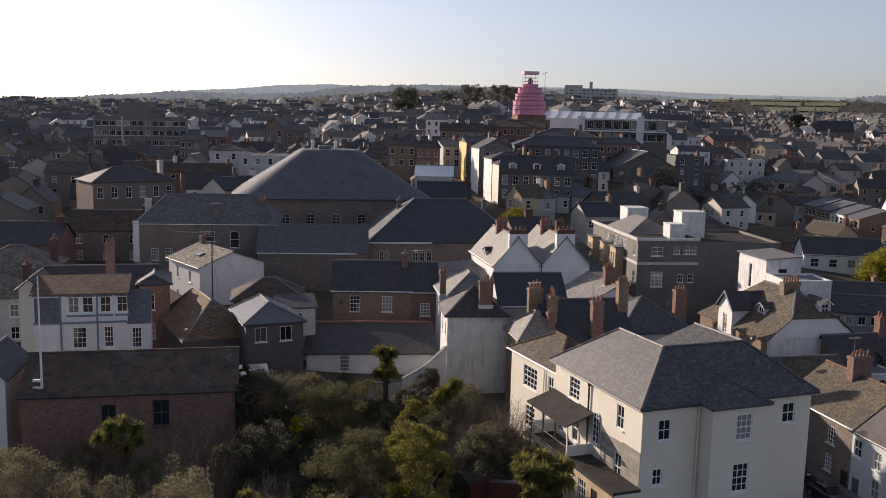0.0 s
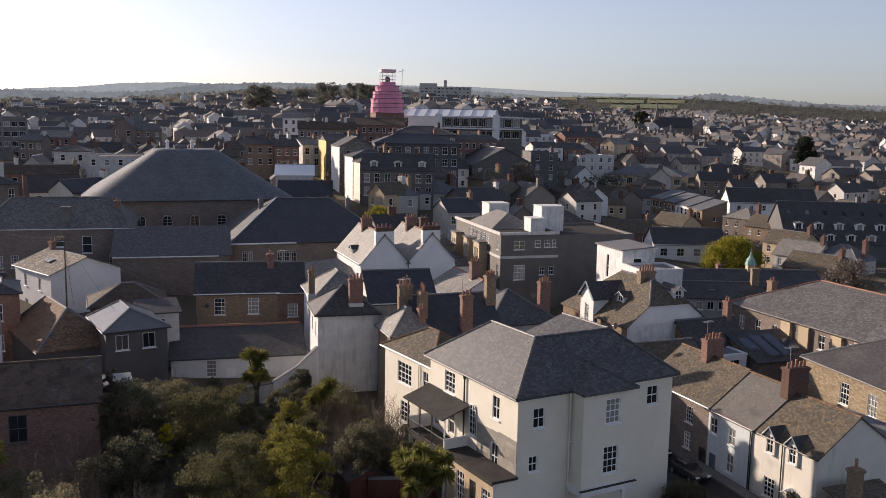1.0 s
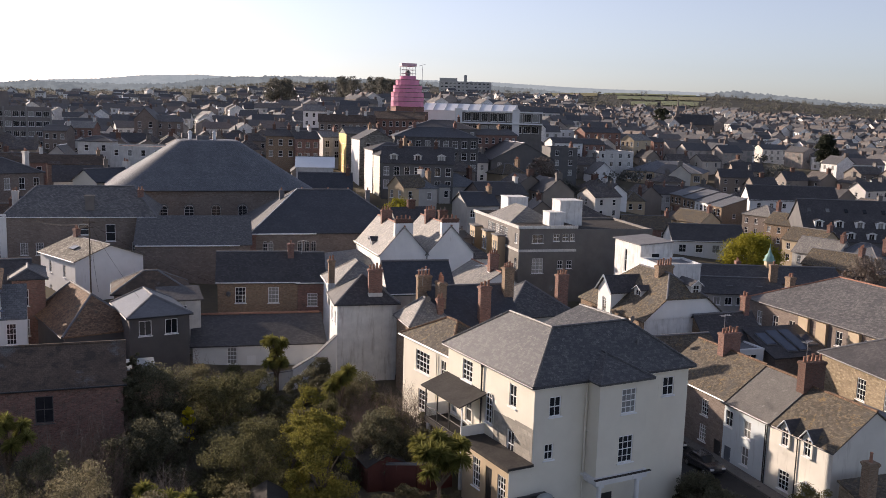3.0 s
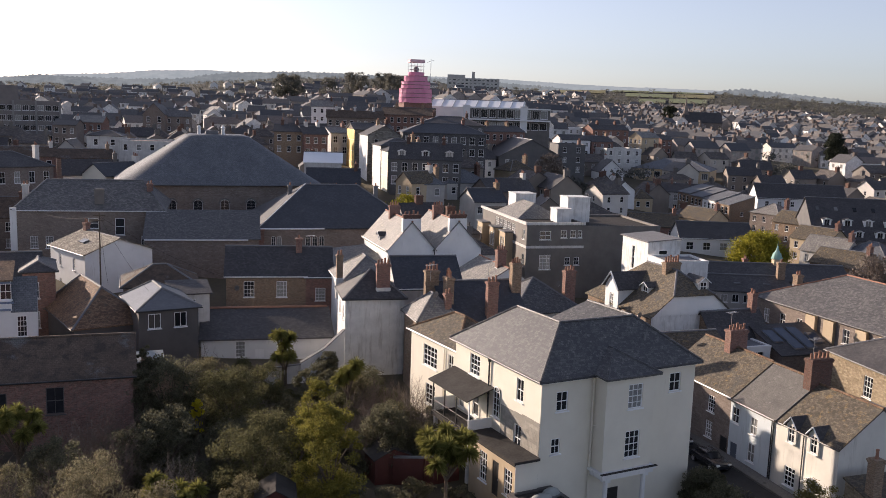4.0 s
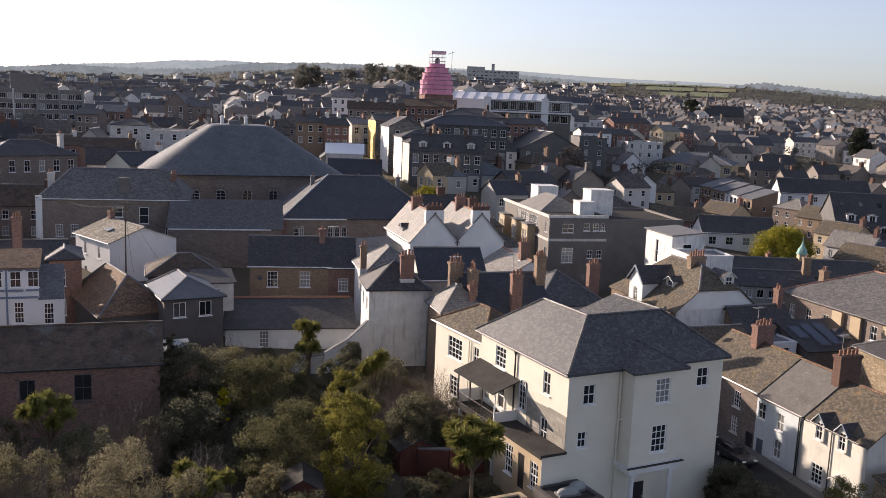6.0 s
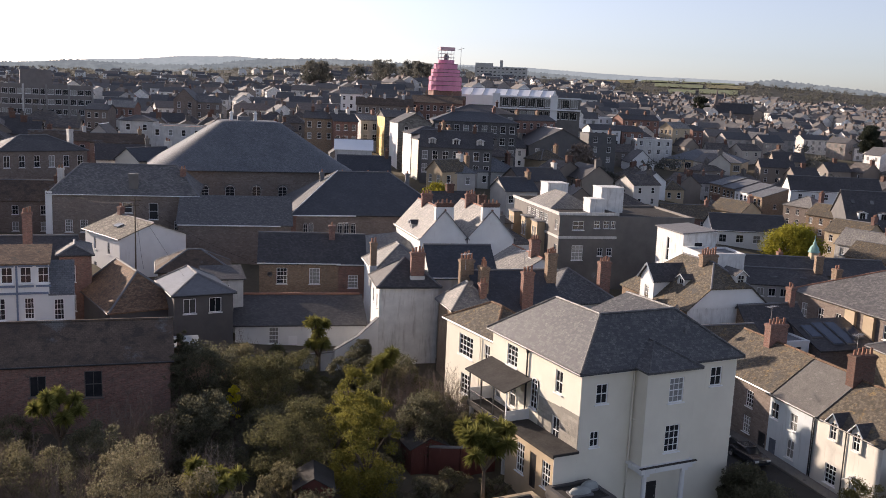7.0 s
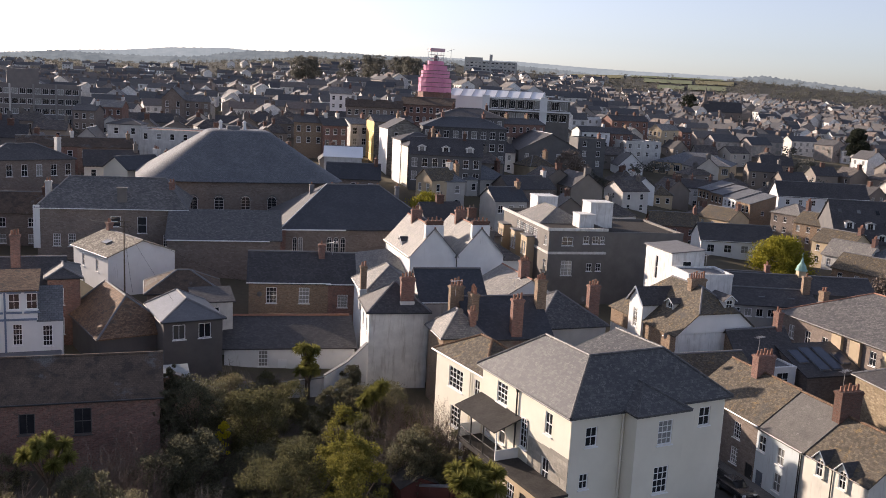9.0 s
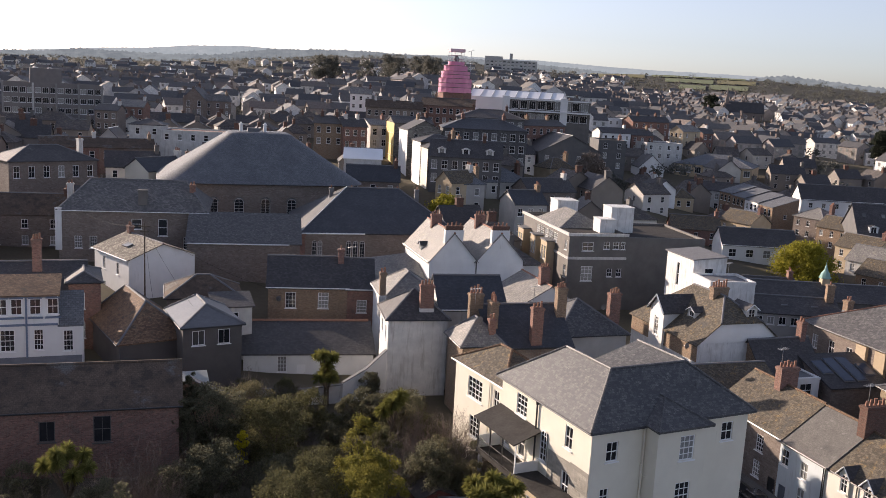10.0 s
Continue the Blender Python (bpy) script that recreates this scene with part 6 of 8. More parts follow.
for k in range(10):
    bm = bmesh.new()
    boxed(bm, 1.6 + k * 4.4, -0.1, -0.05, 2.4 + k * 4.4, 1.1, 0.08)
    rl = part("roof_light", bm, GLASS, dk)
    rl.matrix_local = pose(0, 7.4, 16.75, math.degrees(math.atan2(8.8, 11.0)))
wl = building("long grey gabled house with a white end", 133.5, 272.4, -7, 28, 9, -3, 8.8, "gx", 4.2, WHITE, SLATE, row("f", 6, 3, 4.0, 1.0, 1.2, 1.6, "sash2"), name="long_house")
hs = building("long pale hospital building on the hill", 150, 1240, -8, 70, 20, 52, 73, "flat", 0, GREY_RENDER, FELT, [w for r in range(4) for w in row("f", 12, 4, 5.6, 1.5 + r * 4.5, 3.4, 2.0, "shop")], name="hospital", category="hospital")
bm = bmesh.new()
boxed(bm, 0.2, 4, 19, 24, 16, 25.5)
boxed(bm, 33, 6, 19, 37, 12, 30)
part("tower_block", bm, GREY_RENDER, hs)
ch = building("dark stone church with a long slate roof", 252, 640, -10, 26, 11, 18, 29, "gx", 7, STONE, SLATE, row("f", 5, 3, 5.4, 2, 1.4, 4.0, "plain"), name="church", category="church")
bm = bmesh.new()
boxed(bm, -1.4, 4, 8, 3.0, 8.4, 17)
tube(bm, (0.8, 6.2, 17), (0.8, 6.2, 28), 1.8, 0.1, 8)
part("spire", bm, STONE, ch)


def cupola():
    c = building("long low hall with a dark slate roof and a copper cupola", 52.0, 128.4, -7, 26, 8, 0.5, 9.7, "gx", 1.8, GREY_DARK, SLATE, row("f", 7, 2.6, 3.4, 0.9, 1.3, 1.8, "sash2"), name="cupola_building", category="hall", gutter=False)
    bm = bmesh.new()
    boxed(bm, 15.6, 3.4, 10.0, 16.7, 4.6, 11.9)
    part("turret", bm, BUFF, c)
    bm = bmesh.new()
    tube(bm, (16.15, 4.0, 11.9), (16.15, 4.0, 12.1), 0.95, 0.9, 8)
    for r0, r1, z0, z1 in ((0.78, 0.66, 12.1, 12.6), (0.66, 0.30, 12.6, 13.1), (0.30, 0.08, 13.1, 13.9), (0.04, 0.03, 13.9, 14.6)):
        tube(bm, (16.15, 4.0, z0), (16.15, 4.0, z1), r0, r1, 10)
    part("cupola", bm, TEAL, c, "pale green copper cupola")
    low = building("low yard range with dark slate roof and many windows", 48.6, 117.6, -9, 15, 8, 1.0, 10.1, "gx", 1.5, GREY_RENDER, SLATE, row("f", 9, 1.2, 1.55, 0.5, 0.95, 1.1, "case"), name="yard_range", gutter=False)
    add_chimney(low, 14.3, 3.4, 9.9, 1.0, 0.9, 2.9, 1, BRICK_TAN)
    bm = bmesh.new()
    for x in (3.0, 7.5, 11.5):
        boxed(bm, x, 1.6, 9.75, x + 0.9, 2.7, 9.95)
    part("roof_vent", bm, LEAD, low)


cupola()

# Houses between the hall and the stepped terrace, their fronts to the sun.
for x, y, yaw, w, d, z0, e, rf, rise, wall, tiles, lab in (
        (115.8, 226.6, -62, 9, 8, -4, 7.0, "gx", 2.6, BRICK_TAN, SLATE_LICHEN, "tan house with a lichened roof catching the sun"),
        (114.0, 236.0, -62, 9, 8, -4, 8.2, "hip", 2.4, STONE, SLATE_PALE, "tan house with a pale hipped roof"),
        (108.0, 201.6, -62, 10, 8, -4, 6.2, "gx", 2.6, BUFF, SLATE_LICHEN, "tan cottage with a brown slate roof"),
        (104.5, 190.0, -58, 10, 8, -4, 5.0, "gx", 3.0, OLD_RENDER, SLATE_PALE, "house with a pale slate roof and roof lights"),
        (99.6, 176.6, -60, 11, 8, -4, 4.5, "gx", 2.8, BRICK_TAN, SLATE_LICHEN, "tan house with a lichened roof catching the sun"),
        (110.6, 184.0, -60, 10, 8, -4, 5.2, "hip", 2.8, GREY_RENDER, SLATE_CHAPEL, "grey rendered house with a hipped slate roof"),
        (70, 160, -8, 9, 8, -2, 3.4, "gx", 2.2, BRICK, SLATE, "brick house with a dark slate roof"),
        (84, 152, -12, 16, 8, -2, 3.6, "gx", 2.2, SOOT, SLATE, "low dark slate-roofed yard building"),
        (76, 222, -10, 12, 9, -4, 5.6, "gx", 2.8, BRICK, SLATE_LICHEN, "brick house with a brown slate roof"),
        (92, 232, -62, 10, 8, -4, 7.0, "gx", 2.6, BUFF, SLATE_LICHEN, "tan brick house with a brown slate roof"),
        (100, 132, -70, 10, 8, -1, 6.0, "gx", 2.8, BRICK_TAN, SLATE_LICHEN, "brick cottage with a lichened roof"),
        (112, 140, -66, 10, 8, -1, 6.0, "hip", 2.6, STONE, SLATE, "stone cottage with a slate roof")):
    hs2 = building(lab, x, y, yaw, w, d, z0, e, rf, rise, wall, tiles, [wn for r in range(2) for wn in row("f", 3, w / 6, w / 3, 0.8 + 2.7 * r, 1.0, 1.5, "sash2")], name="yard_house", gutter=False)
    add_chimney(hs2, w - 0.6, d / 2, e - z0 + rise - 0.5, 0.8, 1.3, 2.0, 3, BRICK)

# ---------------------------------------------------------------- the town beyond
TAKEN = [(ob.matrix_world.translation.x, ob.matrix_world.translation.y, ob.matrix_world.to_euler().z,
          max(c.bound_box[6][0] for c in ob.children if c.name.startswith(("wall", "base"))), max(c.bound_box[6][1] for c in ob.children if c.name.startswith(("wall", "base"))))
         for ob in scene.objects if ob.type == "EMPTY" and any(c.name.startswith(("wall", "base")) for c in ob.children)]


def free(x, y, gap=6.0):
    for tx, ty, a, w, d in TAKEN:
        dx, dy = x - tx, y - ty
        u, v = dx * math.cos(a) + dy * math.sin(a), -dx * math.sin(a) + dy * math.cos(a)
        if -gap < u < w + gap and -gap < v < d + gap:
            return False
    # the high street and the open view along it
    if 180 < y < 345 and -2 + (y - 180) * 0.0 < x < 11:
        return False
    # closes of older houses beside the long stone building
    if -80 < x < -44 and 90 < y < 168:
        return False
    # yards and gardens beyond the hall
    if 58 < x < 152 and 128 < y < 236:
        return False
    return True


def kit_house(k):
    """One of a family of small town houses: two storeys, chimneys, plain windows."""
    rng = random.Random(40 + k)
    w, d, h = rng.uniform(6.5, 12.0), rng.uniform(7.5, 9.5), rng.uniform(5.4, 7.6)
    w, d, h = round(w, 1), round(d, 1), round(h, 1)
    kind = ("gx", "gx", "hip", "gy", "gx", "hip")[k % 6]
    rise = round(rng.uniform(2.2, 3.2), 1)
    n = 2 if w < 10.5 else 3
    wins = [wn for r in range(2) for wn in row("f", n, w / n / 2, w / n, 0.8 + 2.9 * r, 1.1, 1.6, "far")] + [wn for r in range(2) for wn in row("l", 1, d / 2, 3, 0.9 + 2.9 * r, 1.0, 1.5, "far")]
    labels = ("slate-roofed town house with sash windows and chimney stack", "painted town house with a slate roof and chimney pots", "hip-roofed town house with plain windows", "gable-fronted town house with a slate roof")
    house = building(labels[k % 4], 0, 0, 0, w, d, 0, h + 3, kind, rise, TOWN_WALL, SLATE_FAR if k % 3 else SLATE, wins, name="town_house", group="houses of the town", ridge=None, gutter=False)
    cx = w - 0.5 if kind == "gx" else w * 0.5
    add_chimney(house, cx, d / 2, h + 3 + rise - 0.5, 0.9, 1.5, 2.0, 2, SOOT_BRICK if k % 2 else ASHLAR, pot=STACK_FAR)
    return house, w, d


def town():
    rng = random.Random(7)
    kits = [kit_house(k) for k in range(18)]
    spots = []
    r = 150.0
    while r < 1230:
        step = 15.5 + (r - 150) * 0.026
        a = -33.0 + rng.uniform(0, 2)
        while a < 41:
            x, y = r * math.sin(radians(a)), r * math.cos(radians(a))
            wide = rng.uniform(9.0, 15.0) * (1.0 + max(0.0, r - 500) / 1600)
            if rng.random() < (0.90 if r < 700 else 0.72 if a > 8 or r < 850 else 0.40) and (r < 960 or a < 15):
                jx, jy = x + rng.uniform(-2, 2), y + rng.uniform(-4, 4)
                if free(jx + 4, jy + 4):
                    spots.append((jx, jy, a, r))
            a += math.degrees(wide / r)
        r += step
    # close rows of small houses on the slope to the right of the church
    for k in range(15):
        r = 540 + 24 * k
        for a in np.arange(17.5, 33.0, math.degrees(8.2 / r)):
            if rng.random() < 0.58 and not (18.5 < a < 24 and r > 600 and r < 700):
                spots.append((r * math.sin(radians(a)), r * math.cos(radians(a)) + rng.uniform(-6, 6) + 9 * math.sin(a * 1.7), -1.0, r))
    near = sorted((s for s in spots if s[3] < 560 and s[2] != -1.0), key=lambda s: s[3])[:205]
    rest = [s for s in spots if s not in set(near)]
    for i, (x, y, a, r) in enumerate(near):
        kit, w, d = kits[rng.randrange(len(kits))]
        turn = rng.choice((8, 12, 16, -6, -74, -80)) + rng.uniform(-5, 5)
        z = min(ground(x, y), ground(x + 8, y + 4)) - 2.2
        if -90 < x < 240 and 165 < y < 470:   # tucked between taller neighbours
            z -= 1.8
        copy_thing(kit, pose(x, y, z, 0, 0, turn))
    for kit, w, d in kits:
        for o in (*kit.children_recursive, kit):
            bpy.data.objects.remove(o)
    far_town(rest, rng)


def far_town(spots, rng):
    """Houses too far off to tell their parts: roofs, walls, stacks and window openings, joined."""
    groups = {m: ([], []) for m in ("wall", "roof", "glass", "stack")}

    def add(key, pts, faces):
        v, f = groups[key]
        n = len(v)
        v.extend(pts)
        f.extend([[n + i for i in q] for q in faces])

    box = [(0, 3, 2, 1), (4, 5, 6, 7), (0, 1, 5, 4), (1, 2, 6, 5), (2, 3, 7, 6), (3, 0, 4, 7)]
    for x, y, a, r in spots:
        small = a == -1.0
        w, d, h, rise = rng.uniform(6.0, 7.6) if small else rng.uniform(8, 16), rng.uniform(7.5, 10), rng.uniform(5.5, 7.0), rng.uniform(2.2, 3.2)
        t = radians((-82 if small else rng.choice((10, 14, -6, -70, -80))) + rng.uniform(-8, 8))
        c, s, z = math.cos(t), math.sin(t), ground(x, y) - 1.5
        T = lambda p: (x + p[0] * c - p[1] * s, y + p[0] * s + p[1] * c, z + p[2])  # noqa: E731
        h += 1.5
        B = [T(p) for p in ((0, 0, 0), (w, 0, 0), (w, d, 0), (0, d, 0), (0, 0, h), (w, 0, h), (w, d, h), (0, d, h), (0, d / 2, h + rise), (w, d / 2, h + rise))]
        add("wall", B, [(0, 1, 5, 4), (1, 2, 6, 9, 5), (2, 3, 7, 6), (3, 0, 4, 8, 7)])
        o = 0.35
        R = [T(p) for p in ((-o, -o, h - 0.1), (w + o, -o, h - 0.1), (w + o, d / 2, h + rise + 0.12), (-o, d / 2, h + rise + 0.12), (w + o, d + o, h - 0.1), (-o, d + o, h - 0.1))]
        add("roof", R, [(0, 1, 2, 3), (3, 2, 4, 5)])
        n = max(2, int(w // 3.2))
        for k in range(n):
            for zz in (h - 2.3, h - 5.1):
                u = (k + 0.5) * w / n
                add("glass", [T(p) for p in ((u - 0.6, -0.05, zz), (u + 0.6, -0.05, zz), (u + 0.6, 0.05, zz), (u - 0.6, 0.05, zz), (u - 0.6, -0.05, zz + 1.5), (u + 0.6, -0.05, zz + 1.5), (u + 0.6, 0.05, zz + 1.5), (u - 0.6, 0.05, zz + 1.5))], box)
        for u in ((0.6, w - 0.6) if w > 13 else (w - 0.6,)) if rng.random() < 0.7 else ():
            add("stack", [T(p) for p in ((u - 0.5, d / 2 - 0.8, h + 1), (u + 0.5, d / 2 - 0.8, h + 1), (u + 0.5, d / 2 + 0.8, h + 1), (u - 0.5, d / 2 + 0.8, h + 1), (u - 0.5, d / 2 - 0.8, h + rise + 1.4), (u + 0.5, d / 2 - 0.8, h + rise + 1.4), (u + 0.5, d / 2 + 0.8, h + rise + 1.4), (u - 0.5, d / 2 + 0.8, h + rise + 1.4))], box)
    mats = {"wall": FAR_WALL, "roof": FAR_ROOF, "glass": GLASS, "stack": STACK_FAR}
    top = thing("distant_houses", "hundreds of distant slate-roofed houses over the hillsides", "houses", Matrix.Identity(4), kind="stuff")
    for key, (v, f) in groups.items():
        me = bpy.data.meshes.new("distant_" + key)
        me.from_pydata(v, [], f)
        me.materials.append(mats[key])
        ob = part("distant_" + key + "s", me, None, top)
        tagged(ob, kind="stuff")


def island_tint(name, stops, rough):
    m, t, b = material(name, rough)
    at, uv = places(t)
    g = t.nodes.new("ShaderNodeNewGeometry")
    col = ramp(t, g.outputs["Random Per Island"], stops)
    col = blend(t, 1.0, col, ramp(t, noise_of(t, at, 1.2, 5.0), [(0.3, (0.7, 0.7, 0.7)), (0.7, (1.1, 1.1, 1.1))]), "MULTIPLY")
    t.links.new(col, b.inputs["Base Color"])
    bump(t, b, noise_of(t, at, 4.0), 0.3, 0.05)
    return m


FAR_WALL = island_tint("distant_walls", [(0.0, (0.80, 0.79, 0.77)), (0.24, (0.66, 0.63, 0.58)), (0.36, (0.32, 0.28, 0.25)), (0.70, (0.34, 0.31, 0.285)), (0.82, (0.70, 0.69, 0.67)), (1.0, (0.82, 0.82, 0.81))], 0.8)
FAR_ROOF = island_tint("distant_roofs", [(0.0, (0.07, 0.072, 0.078)), (0.5, (0.115, 0.11, 0.108)), (0.85, (0.16, 0.145, 0.13)), (1.0, (0.22, 0.17, 0.14))], 0.7)


# ---------------------------------------------------------------- woods and fields
def leaves(rng, centres, radii, per, size, flat=0.8):
    """Small four-cornered leaves scattered through clumps; every clump is uneven."""
    n = len(centres)
    c = np.repeat(np.asarray(centres, float), per, 0)
    r = np.repeat(np.asarray(radii, float), per, 0)
    d = rng.normal(size=(n * per, 3))
    d /= np.linalg.norm(d, axis=1)[:, None]
    p = c + d * r[:, None] * (rng.random((n * per, 1)) ** 0.45) * np.array([1, 1, flat])
    a = rng.normal(size=p.shape)
    a /= np.linalg.norm(a, axis=1)[:, None]
    b = np.cross(a, rng.normal(size=p.shape))
    b /= np.linalg.norm(b, axis=1)[:, None]
    s = size * rng.uniform(0.6, 1.3, (len(p), 1))
    v = np.stack([p - a * s, p - b * s * 0.45, p + a * s, p + b * s * 0.45], 1).reshape(-1, 3)
    f = np.arange(len(v)).reshape(-1, 4)
    return v, f


def leaf_mesh(name, v, f, mat):
    me = bpy.data.meshes.new(name)
    me.vertices.add(len(v))
    me.vertices.foreach_set("co", v.astype(np.float32).ravel())
    me.loops.add(f.size)
    me.loops.foreach_set("vertex_index", f.astype(np.int32).ravel())
    me.polygons.add(len(f))
    me.polygons.foreach_set("loop_start", np.arange(0, f.size, f.shape[1], dtype=np.int32))
    me.update(calc_edges=True)
    me.materials.append(mat)
    return me


def woods():
    rng, pick = np.random.default_rng(5), random.Random(11)
    centres, radii = [], []
    for _ in range(15000):
        a, r = pick.uniform(-36, 46), pick.uniform(260, 1440)
        keep = 0.06 if r < 560 else 0.16 if r < 900 else 0.45
        x, y = r * math.sin(radians(a)), r * math.cos(radians(a))
        if pick.random() > keep or not free(x, y, 3.0) or any(a0 < a < a1 and r0 < r < r1 for a0, a1, r0, r1 in FIELDS):
            continue
        z, s = ground(x, y), pick.uniform(2.4, 4.4) * (1.0 if pick.random() > 0.06 else 1.6)
        for q in range(2 if r > 900 else 4):
            centres.append((x + pick.uniform(-1, 1) * s * 0.7, y + pick.uniform(-1, 1) * s * 0.7, z + s * pick.uniform(0.5, 1.1)))
            radii.append(s * pick.uniform(0.6, 0.9))
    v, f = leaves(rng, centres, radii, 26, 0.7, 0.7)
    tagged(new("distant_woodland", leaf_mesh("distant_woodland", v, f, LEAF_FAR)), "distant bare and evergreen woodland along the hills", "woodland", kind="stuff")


FIELD = mottled("pasture", [(0.3, (0.15, 0.17, 0.095)), (0.6, (0.18, 0.20, 0.115)), (0.8, (0.20, 0.21, 0.13))], 0.02, 0.95, 0.4)
STUBBLE = mottled("dry_field", [(0.3, (0.16, 0.15, 0.08)), (0.7, (0.22, 0.20, 0.11))], 0.02, 0.95, 0.4)


def field(name, a0, a1, r0, r1, mat, label):
    na, nr = max(10, int(a1 - a0) * 2), 14
    verts = [(r * math.sin(radians(a)), r * math.cos(radians(a)), ground(r * math.sin(radians(a)), r * math.cos(radians(a))) + (0.9 if a1 - a0 > 30 else 1.9)) for r in np.linspace(r0, r1, nr) for a in np.linspace(a0, a1, na)]
    faces = [(i * na + k, i * na + k + 1, (i + 1) * na + k + 1, (i + 1) * na + k) for i in range(nr - 1) for k in range(na - 1)]
    me = bpy.data.meshes.new(name)
    me.from_pydata(verts, [], faces)
    me.materials.append(mat)
    tagged(new(name, me), label, "field", kind="structure")


WINTER_WOOD = mottled("winter_woodland", [(0.3, (0.05, 0.05, 0.042)), (0.6, (0.075, 0.073, 0.062)), (0.8, (0.10, 0.095, 0.08))], 0.03, 0.95, 0.3, 0.8, 0.6)
FIELDS = [(18.6, 20.2, 1090, 1180), (20.4, 22.6, 1110, 1210), (17.8, 20.6, 1225, 1310), (20.8, 23.0, 1240, 1330), (17.0, 19.2, 1335, 1450), (19.4, 22.4, 1345, 1460), (13.4, 16.6, 1300, 1430)]
field("wooded_hillside", -44.0, 58.0, 930, 1600, WINTER_WOOD, "bare wooded hillside behind the town")
for (a0, a1, r0, r1), mat, label in ((f, STUBBLE if k in (3, 6) else FIELD, "pale dry field on the far hillside" if k in (3, 6) else "green pasture on the far hillside") for k, f in enumerate(FIELDS)):
    field("pasture" if mat is FIELD else "dry_field", a0, a1, r0, r1, mat, label)


WOODED_RIDGE = [(-52, 28), (-28.6, 33), (-24.1, 43.4), (-20.8, 52.8), (-19.0, 53.7), (-17.9, 58.6), (-16.8, 61.7), (-15.8, 60.7), (-13.9, 60.0), (-11.7, 60.5), (-9.1, 63.9), (-7.5, 71.2), (-6.1, 77), (-3.1, 80), (-1.1, 82), (1.7, 80), (5.2, 80), (8.6, 77), (12.1, 73), (15.5, 67), (17.5, 60), (22.3, 58), (23.0, 71), (24.6, 76), (26.7, 71.4), (28.2, 68.8), (30.2, 63.5), (33.9, 59.5), (39.0, 55.2), (70, 44)]
FAR_RIDGE = [(-52, 34), (-28.6, 37), (-20.8, 53.6), (-15.5, 67.7), (-13.3, 71.1), (-10.7, 79.9), (-7.5, 84.1), (-5.8, 82.7), (-1.7, 82.7), (5.2, 88), (10.4, 87), (13.8, 83), (17.2, 80.0), (20.1, 79.5), (23.0, 77.9), (26.7, 72.7), (33.9, 60.3), (39.0, 54.0), (70, 44)]


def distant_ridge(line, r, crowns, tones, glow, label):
    """A ridge far behind the town, its sea haze put in as a pale glow: a plain backdrop with the crowns of its trees
    along the top.
    """
    m, t, b = material("painted_haze_glow", 1.0)
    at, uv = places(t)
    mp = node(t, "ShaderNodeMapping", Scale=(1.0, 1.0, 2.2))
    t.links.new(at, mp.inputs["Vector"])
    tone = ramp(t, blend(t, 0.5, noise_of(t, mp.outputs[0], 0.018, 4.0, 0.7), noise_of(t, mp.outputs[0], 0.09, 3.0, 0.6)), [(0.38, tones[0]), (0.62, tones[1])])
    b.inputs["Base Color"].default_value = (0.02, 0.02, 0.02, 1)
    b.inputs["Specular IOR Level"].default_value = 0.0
    # Haze is put in as emission, so the ridge glows pale.
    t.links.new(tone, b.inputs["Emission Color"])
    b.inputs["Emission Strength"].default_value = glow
    rng = random.Random(3)
    verts, faces = [], []
    n, top, width = 2400, 0.0, 1
    bumps = []
    while len(bumps) < n:   # one rounded crown after another
        width, top = rng.randint(2, 6), rng.uniform(0.2, 1.0) * crowns
        bumps += [top * math.sin(math.pi * (q + 0.5) / width) ** 0.6 for q in range(width)]
    for k in range(n):
        a = -52.0 + 122.0 * k / (n - 1)
        h = float(np.interp(a, [q for q, _ in line], [q for _, q in line])) - crowns * 0.5 + bumps[k]
        x, y = math.sin(radians(a)), math.cos(radians(a))
        verts += [(r * x, r * y, h), (r * x * 0.985, r * y * 0.985, h - 22), (r * x * 0.95, r * y * 0.95, 6.0)]
    for k in range(n - 1):
        for i in (0, 1):
            faces.append((3 * k + i, 3 * k + 3 + i, 3 * k + 4 + i, 3 * k + 1 + i))
    me = bpy.data.meshes.new("backdrop")
    me.from_pydata(verts, [], faces)
    me.materials.append(m)
    tagged(new("backdrop", me), label, "hills", kind="structure")


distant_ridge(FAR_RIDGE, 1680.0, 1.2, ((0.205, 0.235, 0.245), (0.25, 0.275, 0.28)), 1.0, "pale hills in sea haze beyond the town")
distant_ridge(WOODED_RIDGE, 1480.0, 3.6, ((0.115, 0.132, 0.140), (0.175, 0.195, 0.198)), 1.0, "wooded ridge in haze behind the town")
town()
woods()

# ---------------------------------------------------------------- trees, palms and shrubs
def limbs(rng, bm, base, top, spread, count, r0):
    """A tapering trunk that forks into limbs; gives back the limbs' ends."""
    base, top = Vector(base), Vector(top)
    fork = base.lerp(top, 0.35)
    tube(bm, base, fork, r0, r0 * 0.75, 7)
    ends = []
    for k in range(count):
        a = 2 * math.pi * (k + rng.uniform(-0.3, 0.3)) / count
        mid = fork.lerp(top, 0.4) + Vector((math.cos(a), math.sin(a), 0)) * spread * 0.4
        end = fork.lerp(top, rng.uniform(0.7, 1.0)) + Vector((math.cos(a), math.sin(a), 0)) * spread * rng.uniform(0.6, 1.0)
        tube(bm, fork, mid, r0 * 0.5, r0 * 0.32, 6)
        tube(bm, mid, end, r0 * 0.32, r0 * 0.08, 5)
        ends += [mid, end]
    return ends


SEED = [100]


